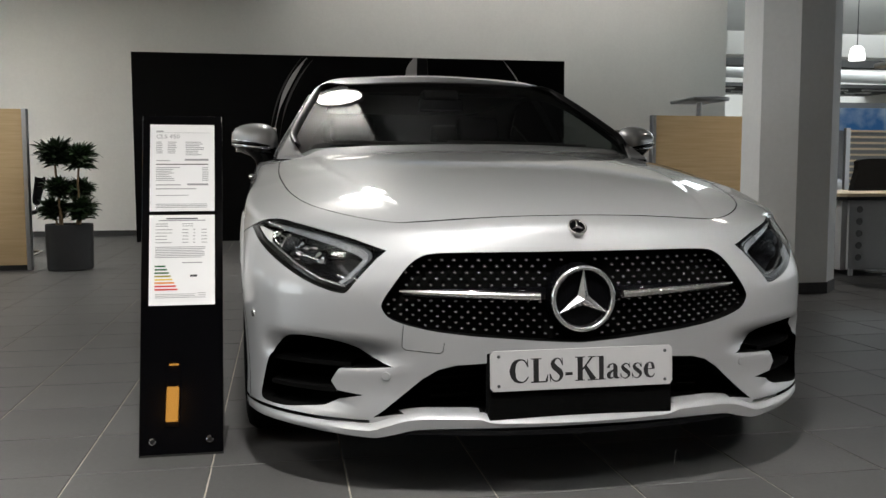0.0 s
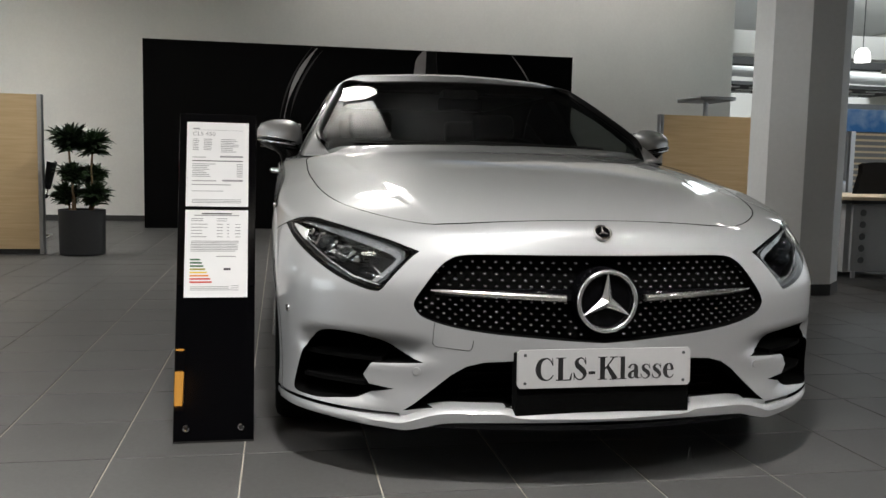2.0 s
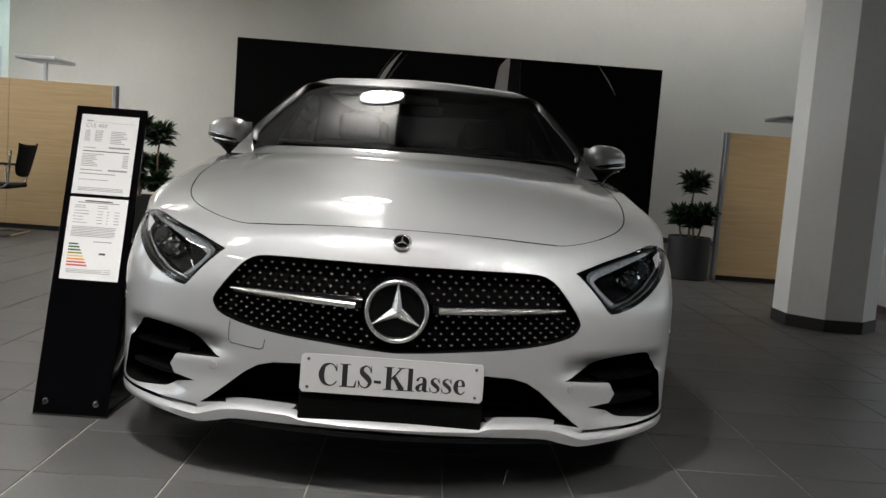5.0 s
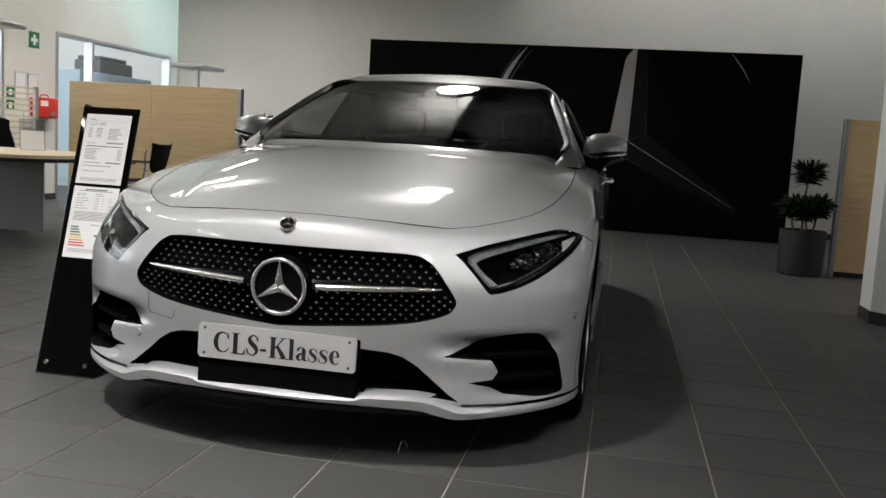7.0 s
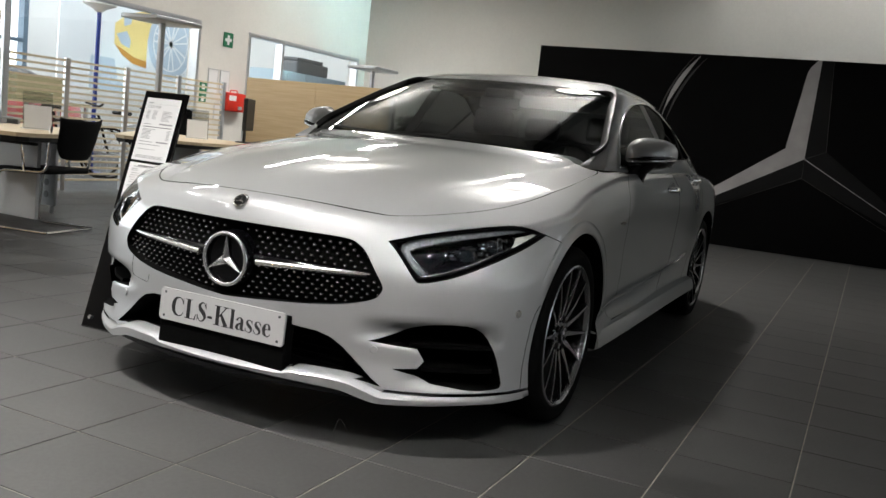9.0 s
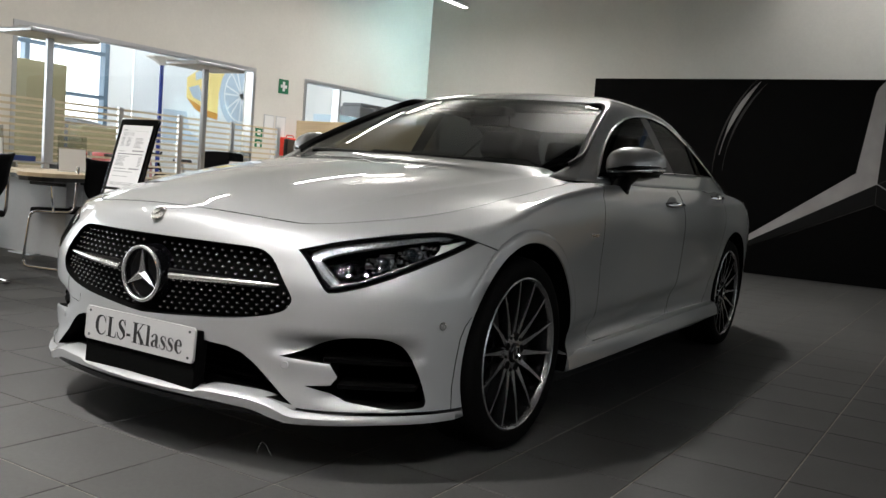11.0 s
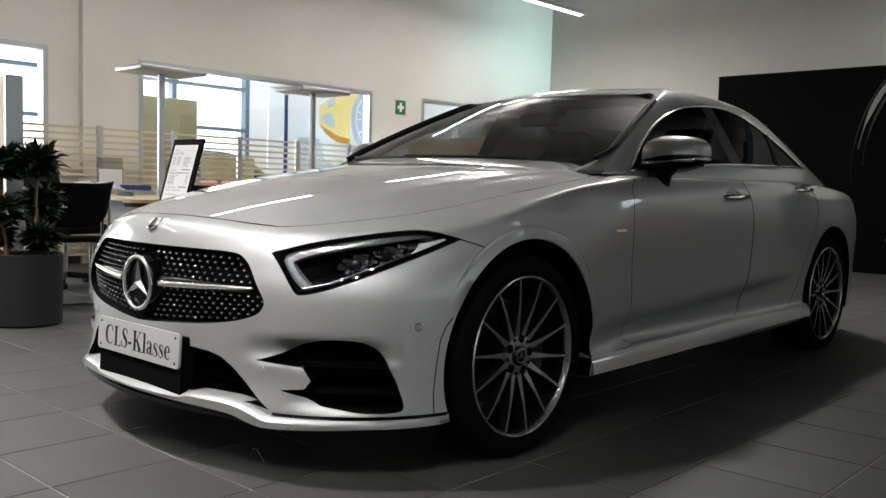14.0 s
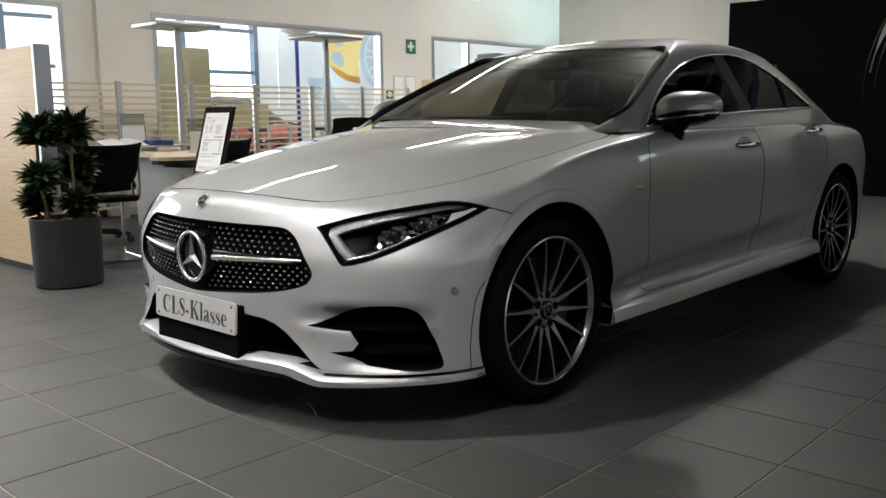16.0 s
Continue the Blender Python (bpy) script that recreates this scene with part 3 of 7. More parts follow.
car = thing("car", "silver four-door coupe on display, dark tinted glass", "car")

# outlines, right half or right side
GRILLE = [(0.0, 0.680), (0.30, 0.678), (0.40, 0.674), (0.437, 0.663), (0.470, 0.638), (0.512, 0.585), (0.539, 0.543), (0.537, 0.519), (0.511, 0.494), (0.43, 0.470), (0.32, 0.454), (0.20, 0.444), (0.10, 0.436), (0.0, 0.430)]
MOUTH = [(0.0, 0.383), (0.266, 0.377), (0.345, 0.371), (0.392, 0.358), (0.433, 0.332), (0.483, 0.288), (0.534, 0.245), (0.566, 0.222), (0.50, 0.234), (0.414, 0.241), (0.27, 0.243), (0.246, 0.230), (0.0, 0.230)]
LAMP = [(0.52, -0.73, 0.680), (0.60, -0.665, 0.709), (0.70, -0.57, 0.735), (0.775, -0.46, 0.752), (0.815, -0.41, 0.757), (0.858, -0.368, 0.751), (0.897, -0.303, 0.731), (0.877, -0.398, 0.697), (0.841, -0.502, 0.660), (0.785, -0.60, 0.618), (0.72, -0.67, 0.584), (0.665, -0.709, 0.566), (0.640, -0.722, 0.563), (0.625, -0.728, 0.573), (0.583, -0.731, 0.622), (0.545, -0.73, 0.660)]
INTAKE = [(0.60, -0.745, 0.390), (0.655, -0.715, 0.420), (0.71, -0.685, 0.436), (0.78, -0.628, 0.437), (0.824, -0.583, 0.412), (0.85, -0.545, 0.350), (0.866, -0.52, 0.28), (0.87, -0.512, 0.240), (0.858, -0.54, 0.228), (0.80, -0.61, 0.228), (0.735, -0.67, 0.236), (0.70, -0.69, 0.242), (0.655, -0.712, 0.266), (0.590, -0.745, 0.281), (0.66, -0.71, 0.290), (0.676, -0.70, 0.316), (0.655, -0.713, 0.352), (0.510, -0.778, 0.362), (0.55, -0.765, 0.371)]
HOOD = [(0.0, -0.752), (0.15, -0.745), (0.30, -0.720), (0.42, -0.690), (0.500, -0.655), (0.59, -0.572), (0.68, -0.445), (0.742, -0.30), (0.782, -0.12), (0.806, 0.12), (0.808, 0.35), (0.795, 0.56), (0.70, 0.62), (0.52, 0.53), (0.28, 0.455), (0.0, 0.43)]
SIDE_GLASS = [(0.775, 0.973), (0.952, 1.080), (1.117, 1.162), (1.324, 1.239), (1.584, 1.301), (1.906, 1.327), (2.10, 1.316), (2.263, 1.282), (2.50, 1.195), (2.68, 1.112), (2.80, 1.054), (2.45, 1.048), (2.118, 1.041), (1.642, 1.029), (1.10, 0.998)]
SCREEN = [(0.0, 1.353), (0.25, 1.352), (0.43, 1.348), (0.545, 1.340), (0.606, 1.316), (0.644, 1.26), (0.691, 1.18), (0.732, 1.105), (0.753, 1.055), (0.738, 1.012), (0.700, 0.95), (0.0, 0.95)]
REAR_GLASS = [(0.0, 1.37), (0.30, 1.36), (0.44, 1.33), (0.56, 1.22), (0.62, 1.09), (0.0, 1.08)]
ARCH_R = 0.392


def arch(y, r, x0, x1):
    bm = bmesh.new()
    lathe(bm, [(r, min(x0, x1)), (r, max(x0, x1))], 72, pose(0, y, 0.335, 0, 90, 0))
    return bm


def shrink(outline, d):
    """Moves a flat outline inwards by d."""
    pts = [Vector((p[0], p[1])) for p in outline]
    area = sum(a.x * b.y - b.x * a.y for a, b in zip(pts, pts[1:] + pts[:1]))
    out = []
    for i, p in enumerate(pts):
        e1, e2 = (p - pts[i - 1]).normalized(), (pts[(i + 1) % len(pts)] - p).normalized()
        t = (e1 + e2)
        t = t.normalized() if t.length > 1e-6 else e1
        n = Vector((-t.y, t.x)) * (1 if area > 0 else -1)
        out.append(tuple(p + n * d))
    return out


shell = mesh_of(car_shell(), "shell", [SILVER, BLACK_VOID], 180)
body_surface = Surface(shell)
hood_line = smooth_outline(mirrored(HOOD), 4, sharp=(15,))
FRONT_DOOR = [(0.74, 0.965), (0.66, 0.90), (0.640, 0.80), (0.648, 0.62), (0.668, 0.45), (0.672, 0.322), (0.70, 0.300), (1.70, 0.306), (1.735, 0.36), (1.745, 0.62), (1.72, 0.86), (1.70, 1.05)]
REAR_DOOR = [(1.708, 1.05), (1.728, 0.86), (1.753, 0.62), (1.743, 0.36), (1.76, 0.308), (2.36, 0.318), (2.44, 0.40), (2.50, 0.55), (2.60, 0.68), (2.70, 0.80), (2.74, 0.95), (2.72, 1.05)]
body = shell
cutters = []
bm = bmesh.new()
prism(bm, smooth_outline(mirrored(GRILLE), 3, sharp=(0, 13)), -1.1, -0.70, "y")
cutters.append(bm)
bm = bmesh.new()
prism(bm, mirrored(MOUTH), -1.1, -0.66, "y")
cutters.append(bm)
for bm in (slant_prism(smooth_outline(LAMP, 2, sharp=(0, 6, 11, 12)), (0.75, -0.66), 0.70, 1.4), slant_prism(smooth_outline(INTAKE, 3, sharp=(11, 12, 13, 14, 15, 16, 17, 18)), (0.6, -0.8), 0.74, 1.4)):
    cutters += [flip(bm), bm]
for y in (0, 2.939):
    cutters += [arch(y, ARCH_R, 0.60, 1.1), arch(y, ARCH_R, -1.1, -0.60)]
groove = [Vector((x, shell_y(x, 0.212), z)) for x, z in ((0.575, 0.209), (0.62, 0.209), (0.70, 0.210), (0.78, 0.212), (0.85, 0.213), (0.895, 0.212), (0.93, 0.210))]
bm = ribbon([p + Vector((0.004, -0.004, 0)) for p in groove], 0.010, 0.03, 0.03, (0.6, -0.8, 0))
cutters += [flip(bm), bm]
# the strip that runs up beside the wheel arch
pts = []
for y, z in ((-0.366, 0.500), (-0.392, 0.472), (-0.408, 0.435), (-0.418, 0.36), (-0.424, 0.28), (-0.420, 0.208)):
    p, _ = body_surface.hit((1.3, y, z), (-1, 0, 0))
    pts.append(p)
bm = ribbon(pts, 0.0035, 0.02, 0.012, (1, -0.4, 0))
cutters += [flip(bm), bm]
cabin_hole = bmesh.new()
box(cabin_hole, -0.76, 0.76, 0.74, 3.05, 0.36, 1.3)
cutters.append(cabin_hole)
for bm in cutters:
    body = cut(body, as_cutter(bm))
# bonnet and doors are panels of their own, with a joint round them
bm = bmesh.new()
prism(bm, hood_line, 0.70, 1.3)
hood_mesh = cut(shell, as_cutter(bm), "INTERSECT")
bm = bmesh.new()
prism(bm, shrink(hood_line, -0.0038), 0.70, 1.3)
body = cut(body, as_cutter(bm))
doors = []
for outline in (FRONT_DOOR, REAR_DOOR):
    for s in (1, -1):
        bm = bmesh.new()
        prism(bm, outline, 0.70 * s, 1.1 * s, "x")
        panel = cut(shell, as_cutter(bm), "INTERSECT")
        if outline is REAR_DOOR:
            panel = cut(panel, as_cutter(arch(2.939, ARCH_R + 0.02, 0.6 * s, 1.1 * s)))
        doors.append((outline is FRONT_DOOR, s, finish(panel, body_surface, 0)))
        bm = bmesh.new()
        prism(bm, shrink(outline, -0.004), 0.80 * s, 1.1 * s, "x")
        body = cut(body, as_cutter(bm))
body.name = "body"
ob = new("body", finish(body, body_surface))
ob.parent = car
hood_mesh = finish(hood_mesh, body_surface, 0)
bm = bmesh.new()
bm.from_mesh(hood_mesh)
bmesh.ops.triangulate(bm, faces=bm.faces[:])
for _ in range(3):
    bmesh.ops.subdivide_edges(bm, edges=[e for e in bm.edges if e.calc_length() > 0.018], cuts=1, use_grid_fill=True)
    bmesh.ops.triangulate(bm, faces=[f for f in bm.faces if len(f.verts) > 3])
bm.to_mesh(hood_mesh)
bm.free()
normals = []
for v in hood_mesh.vertices:
    n, h = body_surface.normal(v.co), 0.004
    dx = (bonnet_relief(v.co.x + h, v.co.y) - bonnet_relief(v.co.x - h, v.co.y)) / (2 * h)
    dy = (bonnet_relief(v.co.x, v.co.y + h) - bonnet_relief(v.co.x, v.co.y - h)) / (2 * h)
    normals.append(tuple(Vector((n.x - dx * n.z, n.y - dy * n.z, n.z)).normalized()))
for v in hood_mesh.vertices:
    v.co.z += bonnet_relief(v.co.x, v.co.y)
hood_mesh.shade_smooth()
hood_mesh.normals_split_custom_set_from_vertices(normals)
ob = new("bonnet", hood_mesh)
ob.parent = car
door_obs = []
for is_front, s, me in doors:
    ob = new("door", me)
    ob.parent = car
    door_obs.append((is_front, s, ob))

# lamp lenses are flush with the body
LAMP_FLAT = smooth_outline(LAMP, 2, sharp=(0, 6, 11, 12))
for s in (1, -1):
    bm = slant_prism(LAMP_FLAT, (0.75, -0.66), 0.70, 1.4)
    bm = bm if s > 0 else flip(bm)
    lens = finish(cut(shell, as_cutter(bm), "INTERSECT"), body_surface, 0)
    lens.materials.clear()
    lens.materials.append(LENS)
    lamp = new("headlight")
    lamp.parent = car
    lamp["label"] = "clear headlight with projector lenses and light strip"
    ob = new("lens", lens)
    ob.parent = lamp
    ob.visible_shadow = False
    # frame of the lamps: out = outwards, across = towards the tail
    out, across = Vector((0.75 * s, -0.66, 0)), Vector((0.66 * s, 0.75, 0))
    def on(u, z, deep, s=s, out=out, across=across):
        base = across * u + Vector((0, 0, z))
        p, _ = body_surface.hit(base + out * 1.6, -out)
        return (p or base + out) - out * deep
    edge = [Vector((p[0] * s, p[1], p[2])) for p in LAMP_FLAT]
    flat = [(p.dot(across), p.z) for p in edge]
    inner = shrink(flat, 0.010)
    bm = bmesh.new()
    tube(bm, [on(u, z, 0.012) for u, z in inner], 0.006, 6, closed=True)
    part("bezel", bm, BLACK_GLOSS, lamp)
    bm = bmesh.new()
    rows = [[on(u + (cu - u) * q, z + (cz - z) * q, 0.05 + 0.04 * q) for u, z in inner] for q in (0.0, 0.55, 0.98) for cu, cz in [(sum(p[0] for p in inner) / len(inner), sum(p[1] for p in inner) / len(inner))]]
    vs = [[bm.verts.new(p) for p in r] for r in rows]
    for a, b in zip(vs, vs[1:]):
        for k in range(len(a)):
            bm.faces.new((a[k], a[(k + 1) % len(a)], b[(k + 1) % len(b)], b[k]))
    bm.faces.new(vs[-1])
    part("housing", bm, BLACK_GLOSS, lamp)
    # the light guide runs up the inner edge, round the corner and along the top, thinning out
    guide = ((0.643, -0.718, 0.584, 0.034, 0.006), (0.62, -0.724, 0.604, 0.033, 0.004), (0.597, -0.727, 0.626, 0.032, 0.003), (0.572, -0.722, 0.654, 0.031, -0.004), (0.566, -0.71, 0.672, 0.030, -0.018), (0.585, -0.69, 0.687, 0.016, -0.026), (0.62, -0.65, 0.702, 0.004, -0.028), (0.70, -0.57, 0.724, 0.0, -0.026), (0.775, -0.46, 0.740, 0.0, -0.020), (0.82, -0.405, 0.743, 0.0, -0.012), (0.85, -0.38, 0.741, 0.0, -0.006))
    flat_guide = [(Vector((g[0] * s, g[1], g[2])).dot(across), g[2], g[3], g[4]) for g in guide]
    def ribbon(q0, q1, d0, d1):
        bm = bmesh.new()
        a = [bm.verts.new(on(u + du * q0, z + dz * q0, d0)) for u, z, du, dz in flat_guide]
        b = [bm.verts.new(on(u + du * q1, z + dz * q1, d1)) for u, z, du, dz in flat_guide]
        for k in range(len(a) - 1):
            bm.faces.new((a[k], a[k + 1], b[k + 1], b[k]))
        return bm
    part("light_strip", ribbon(0.0, 0.32, 0.016, 0.020), GUIDE_DARK, lamp, smooth=60)
    part("light_guide", ribbon(0.34, 0.80, 0.016, 0.020), LIGHT_GUIDE, lamp, smooth=60)
    part("light_step", ribbon(0.80, 1.1, 0.022, 0.036), GUIDE_DARK, lamp, smooth=60)
    for q, r, d in ((0.30, 0.0016, 0.016), (0.82, 0.0020, 0.022)):
        part("light_edge", tube(bmesh.new(), [on(u + du * q, z + dz * q, d) for u, z, du, dz in flat_guide], r, 6), LIGHT_GUIDE, lamp, smooth=60)
    bm = bmesh.new()
    foot = [(0.650, -0.716, 0.578), (0.72, -0.67, 0.596), (0.785, -0.60, 0.632), (0.838, -0.50, 0.674), (0.868, -0.40, 0.708)]
    tube(bm, [on(Vector((p[0] * s, p[1], p[2])).dot(across), p[2], 0.022) for p in foot], [0.006, 0.006, 0.005, 0.004, 0.003], 8)
    part("light_line", bm, RIM_FACE, lamp, smooth=60)
    for u, z, r in ((0.045, 0.644, 0.032), (0.135, 0.674, 0.032)):
        c = on(u, z, 0.050)
        turn = Vector((0.12 * s, -1, 0)).to_track_quat("Z", "Y").to_matrix().to_4x4()
        bm = bmesh.new()
        lathe(bm, [(r, -0.03), (r, 0.0), (r * 0.92, 0.004), (r * 0.88, 0.0)], 28, Matrix.Translation(c) @ turn, cap=False)
        part("reflector", bm, LAMP_RIM, lamp, smooth=40)
        bm = bmesh.new()
        lathe(bm, [(r * 0.88, -0.004), (r * 0.75, 0.006), (r * 0.45, 0.013), (0.001, 0.016)], 24, Matrix.Translation(c) @ turn)
        part("projector", bm, PROJECTOR, lamp, smooth=60)
    bm = bmesh.new()
    bm.faces.new([bm.verts.new(on(u, z, d)) for u, z, d in ((0.206, 0.686, 0.016), (0.222, 0.700, 0.020), (0.232, 0.716, 0.022), (0.312, 0.732, 0.014), (0.336, 0.726, 0.012), (0.285, 0.706, 0.013))])
    part("end_reflector", bm, END_REFLECTOR, lamp)
    bm = bmesh.new()
    chips = random.Random(5)
    for _ in range(90):
        u = chips.uniform(0.0, 0.25)
        z = 0.640 + 0.26 * u + chips.uniform(-0.022, 0.022)
        q = on(u, z, chips.uniform(0.035, 0.06))
        d1, d2 = across * chips.uniform(0.003, 0.012), Vector((0, 0, chips.uniform(0.002, 0.006))) + out * chips.uniform(-0.007, 0.007)
        bm.faces.new([bm.verts.new(p) for p in (q - d1 - d2, q + d1 - d2, q + d1 + d2, q - d1 + d2)])
    part("inner_trim", bm, CHROME, lamp)["kind"] = "stuff"

# grille: dark panel, pins, bars, ring and star
grille = new("grille")
grille.parent = car
grille["label"] = "black grille with silver pins and bar"
bm = bmesh.new()
xs = np.linspace(-0.56, 0.56, 57)
zz = np.linspace(0.42, 0.70, 15)
grid = [[bm.verts.new((x, shell_y(x, z) + 0.045, z)) for z in zz] for x in xs]
for a, b in zip(grid, grid[1:]):
    for k in range(len(zz) - 1):
        bm.faces.new((a[k], b[k], b[k + 1], a[k + 1]))
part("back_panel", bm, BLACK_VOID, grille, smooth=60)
EDGE = [Vector(p) for p in smooth_outline(mirrored(GRILLE), 3, sharp=(0, 13))]


def inside(x, z, outline):
    c = False
    for a, b in zip(outline, outline[1:] + outline[:1]):
        if (a.y > z) != (b.y > z) and x < (b.x - a.x) * (z - a.y) / (b.y - a.y) + a.x:
            c = not c
    return c


edge_in = [Vector(p) for p in shrink([(p.x, p.y) for p in EDGE], 0.008)]
bm = bmesh.new()
lathe(bm, [(0.0034, 0.0), (0.0046, 0.006), (0.0030, 0.009)], 8, Matrix.Rotation(radians(90), 4, "X") @ Matrix.Diagonal((1.15, 0.82, 1, 1)))
pin_mesh = mesh_of(bm, "pin", RIM_FACE)
for r in list(range(-6, 0)) + list(range(1, 6)):
    for c in range(-17, 18):
        x = 0.0325 * (c + (0.5 if r % 2 else 0.0))
        z = 0.5715 + 0.0168 * r if r > 0 else 0.5605 + r * (0.0188 - 0.012 * abs(x))
        if not inside(x, z, edge_in) or math.hypot(x, z - 0.552) < 0.110:
            continue
        o = new("pin", pin_mesh)
        o.parent = grille
        o.location = (x, shell_y(x, z) + 0.026, z)
for s in (1, -1):
    bm = bmesh.new()
    path = [(s * x, shell_y(x, 0.565) + d, z) for x, z, d in ((0.118, 0.558, 0.0), (0.20, 0.561, 0.003), (0.30, 0.565, 0.006), (0.40, 0.569, 0.008), (0.46, 0.571, 0.010), (0.492, 0.573, 0.012))]
    tube(bm, path, [0.012, 0.012, 0.0105, 0.009, 0.007, 0.003], 12)
    for v in bm.verts:
        v.co.z = 0.566 + (v.co.z - 0.566) * 0.9
    part("bar", bm, SATIN, grille, "tapered satin silver bar", smooth=60)
    bm = bmesh.new()
    tube(bm, [(s * x, shell_y(x, 0.565) + 0.022, 0.565) for x in (0.10, 0.2, 0.3, 0.4, 0.48)], [0.02, 0.02, 0.017, 0.014, 0.008], 10)
    part("bar_base", bm, BLACK_GLOSS, grille, smooth=60)
STAR = Vector((0, -0.874, 0.552))
emblem = new("emblem")
emblem.parent = car
emblem["label"] = "round chrome star emblem in the grille"
bm = bmesh.new()
lathe(bm, [(0.001, 0.0), (0.083, 0.0), (0.092, -0.016), (0.098, -0.045)], 64, Matrix.Translation(STAR + Vector((0, 0.010, 0))) @ Matrix.Rotation(radians(90), 4, "X"))
part("disc", bm, BLACK_GLOSS, emblem, smooth=40)
bm = bmesh.new()
tube(bm, [STAR + Vector((0.0845 * math.cos(a), 0, 0.0845 * math.sin(a))) for a in np.linspace(0, 2 * math.pi, 72, endpoint=False)], 0.0068, 10, closed=True)
part("ring", bm, STAR_METAL, emblem, smooth=60)


def star_mesh(bm, c, r, deep, waist):
    hub_f = bm.verts.new(c + Vector((0, -deep, 0)))
    tips, valleys = [], []
    for k in range(3):
        a = radians(90 + 120 * k)
        tips.append(bm.verts.new(c + Vector((r * math.cos(a), -deep * 0.3, r * math.sin(a)))))
        a += radians(60)
        valleys.append(bm.verts.new(c + Vector((waist * math.cos(a), 0.0, waist * math.sin(a)))))
    for k in range(3):
        bm.faces.new((hub_f, tips[k], valleys[k]))
        bm.faces.new((hub_f, valleys[k], tips[(k + 1) % 3]))


bm = bmesh.new()
star_mesh(bm, STAR + Vector((0, 0.004, 0)), 0.083, 0.014, 0.017)
part("star", bm, STAR_METAL, emblem)
# small round badge on the nose
badge = new("badge")
badge.parent = car
badge["label"] = "small round chrome badge on the bonnet edge"
c, nrm, _, _ = body_surface.tree.find_nearest(Vector((0, -0.822, 0.750)))
turn = Matrix.Translation(c + nrm * 0.0015) @ nrm.to_track_quat("Z", "Y").to_matrix().to_4x4()
bm = bmesh.new()
lathe(bm, [(0.0275, -0.004), (0.027, 0.002), (0.0245, 0.0035), (0.0215, 0.0015)], 36, turn, cap=False)
part("ring", bm, SATIN, badge, smooth=40)
bm = bmesh.new()
lathe(bm, [(0.0217, -0.003), (0.0217, 0.0012)], 36, turn)
part("disc", bm, BLACK_GLOSS, badge)
bm = bmesh.new()
star_mesh(bm, Vector((0, 0, 0)), 0.021, 0.0045, 0.004)
bmesh.ops.transform(bm, matrix=turn @ Matrix.Translation((0, 0, 0.0016)) @ Matrix.Rotation(radians(-90), 4, "X"), verts=bm.verts[:])
part("star", bm, SATIN, badge)

# number plate holder and plate
plate = new("front_plate")
plate.parent = car
plate["label"] = "silver-white display plate with black lettering"
pm = Matrix.Translation((0, -0.874, 0.361)) @ Matrix.Rotation(radians(-3), 4, "X")
bm = bmesh.new()
prism(bm, smooth_outline([(-0.26, -0.045), (-0.252, -0.0545), (0.252, -0.0545), (0.26, -0.045), (0.26, 0.045), (0.252, 0.0545), (-0.252, 0.0545), (-0.26, 0.045)], 2, sharp=range(8)), -0.004, 0.004, "y")
bmesh.ops.transform(bm, matrix=pm, verts=bm.verts[:])
part("plate", bm, PLATE, plate)
bm = bmesh.new()
box(bm, -0.262, 0.262, 0.006, 0.05, -0.135, 0.045, 0.004, pm)
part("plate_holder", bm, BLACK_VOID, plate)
for x in (-0.238, 0.238):
    for z in (-0.040, 0.040):
        bm = bmesh.new()
        lathe(bm, [(0.0045, 0.0), (0.0045, 0.002), (0.002, 0.003)], 12, pm @ Matrix.Translation((x, -0.004, z)) @ Matrix.Rotation(radians(90), 4, "X"))
        part("screw", bm, GUIDE_DARK, plate)


def text_mesh(words, height, width, bold=0.0):
    """Letters as one flat mesh, width wide and height high, round the middle, in x and y."""
    cu = bpy.data.curves.new("words", "FONT")
    cu.body, cu.size, cu.offset, cu.extrude, cu.resolution_u = words, 1.0, bold, 0.0, 3
    ob = new("words", cu)
    bpy.context.view_layer.update()
    me = evaluated(ob)
    bpy.data.objects.remove(ob)
    co = np.array([v.co for v in me.vertices])
    lo, hi = co.min(0), co.max(0)
    for v in me.vertices:
        v.co = ((v.co.x - (lo[0] + hi[0]) / 2) / (hi[0] - lo[0]) * width, (v.co.y - (lo[1] + hi[1]) / 2) / (hi[1] - lo[1]) * height, 0)
    return me


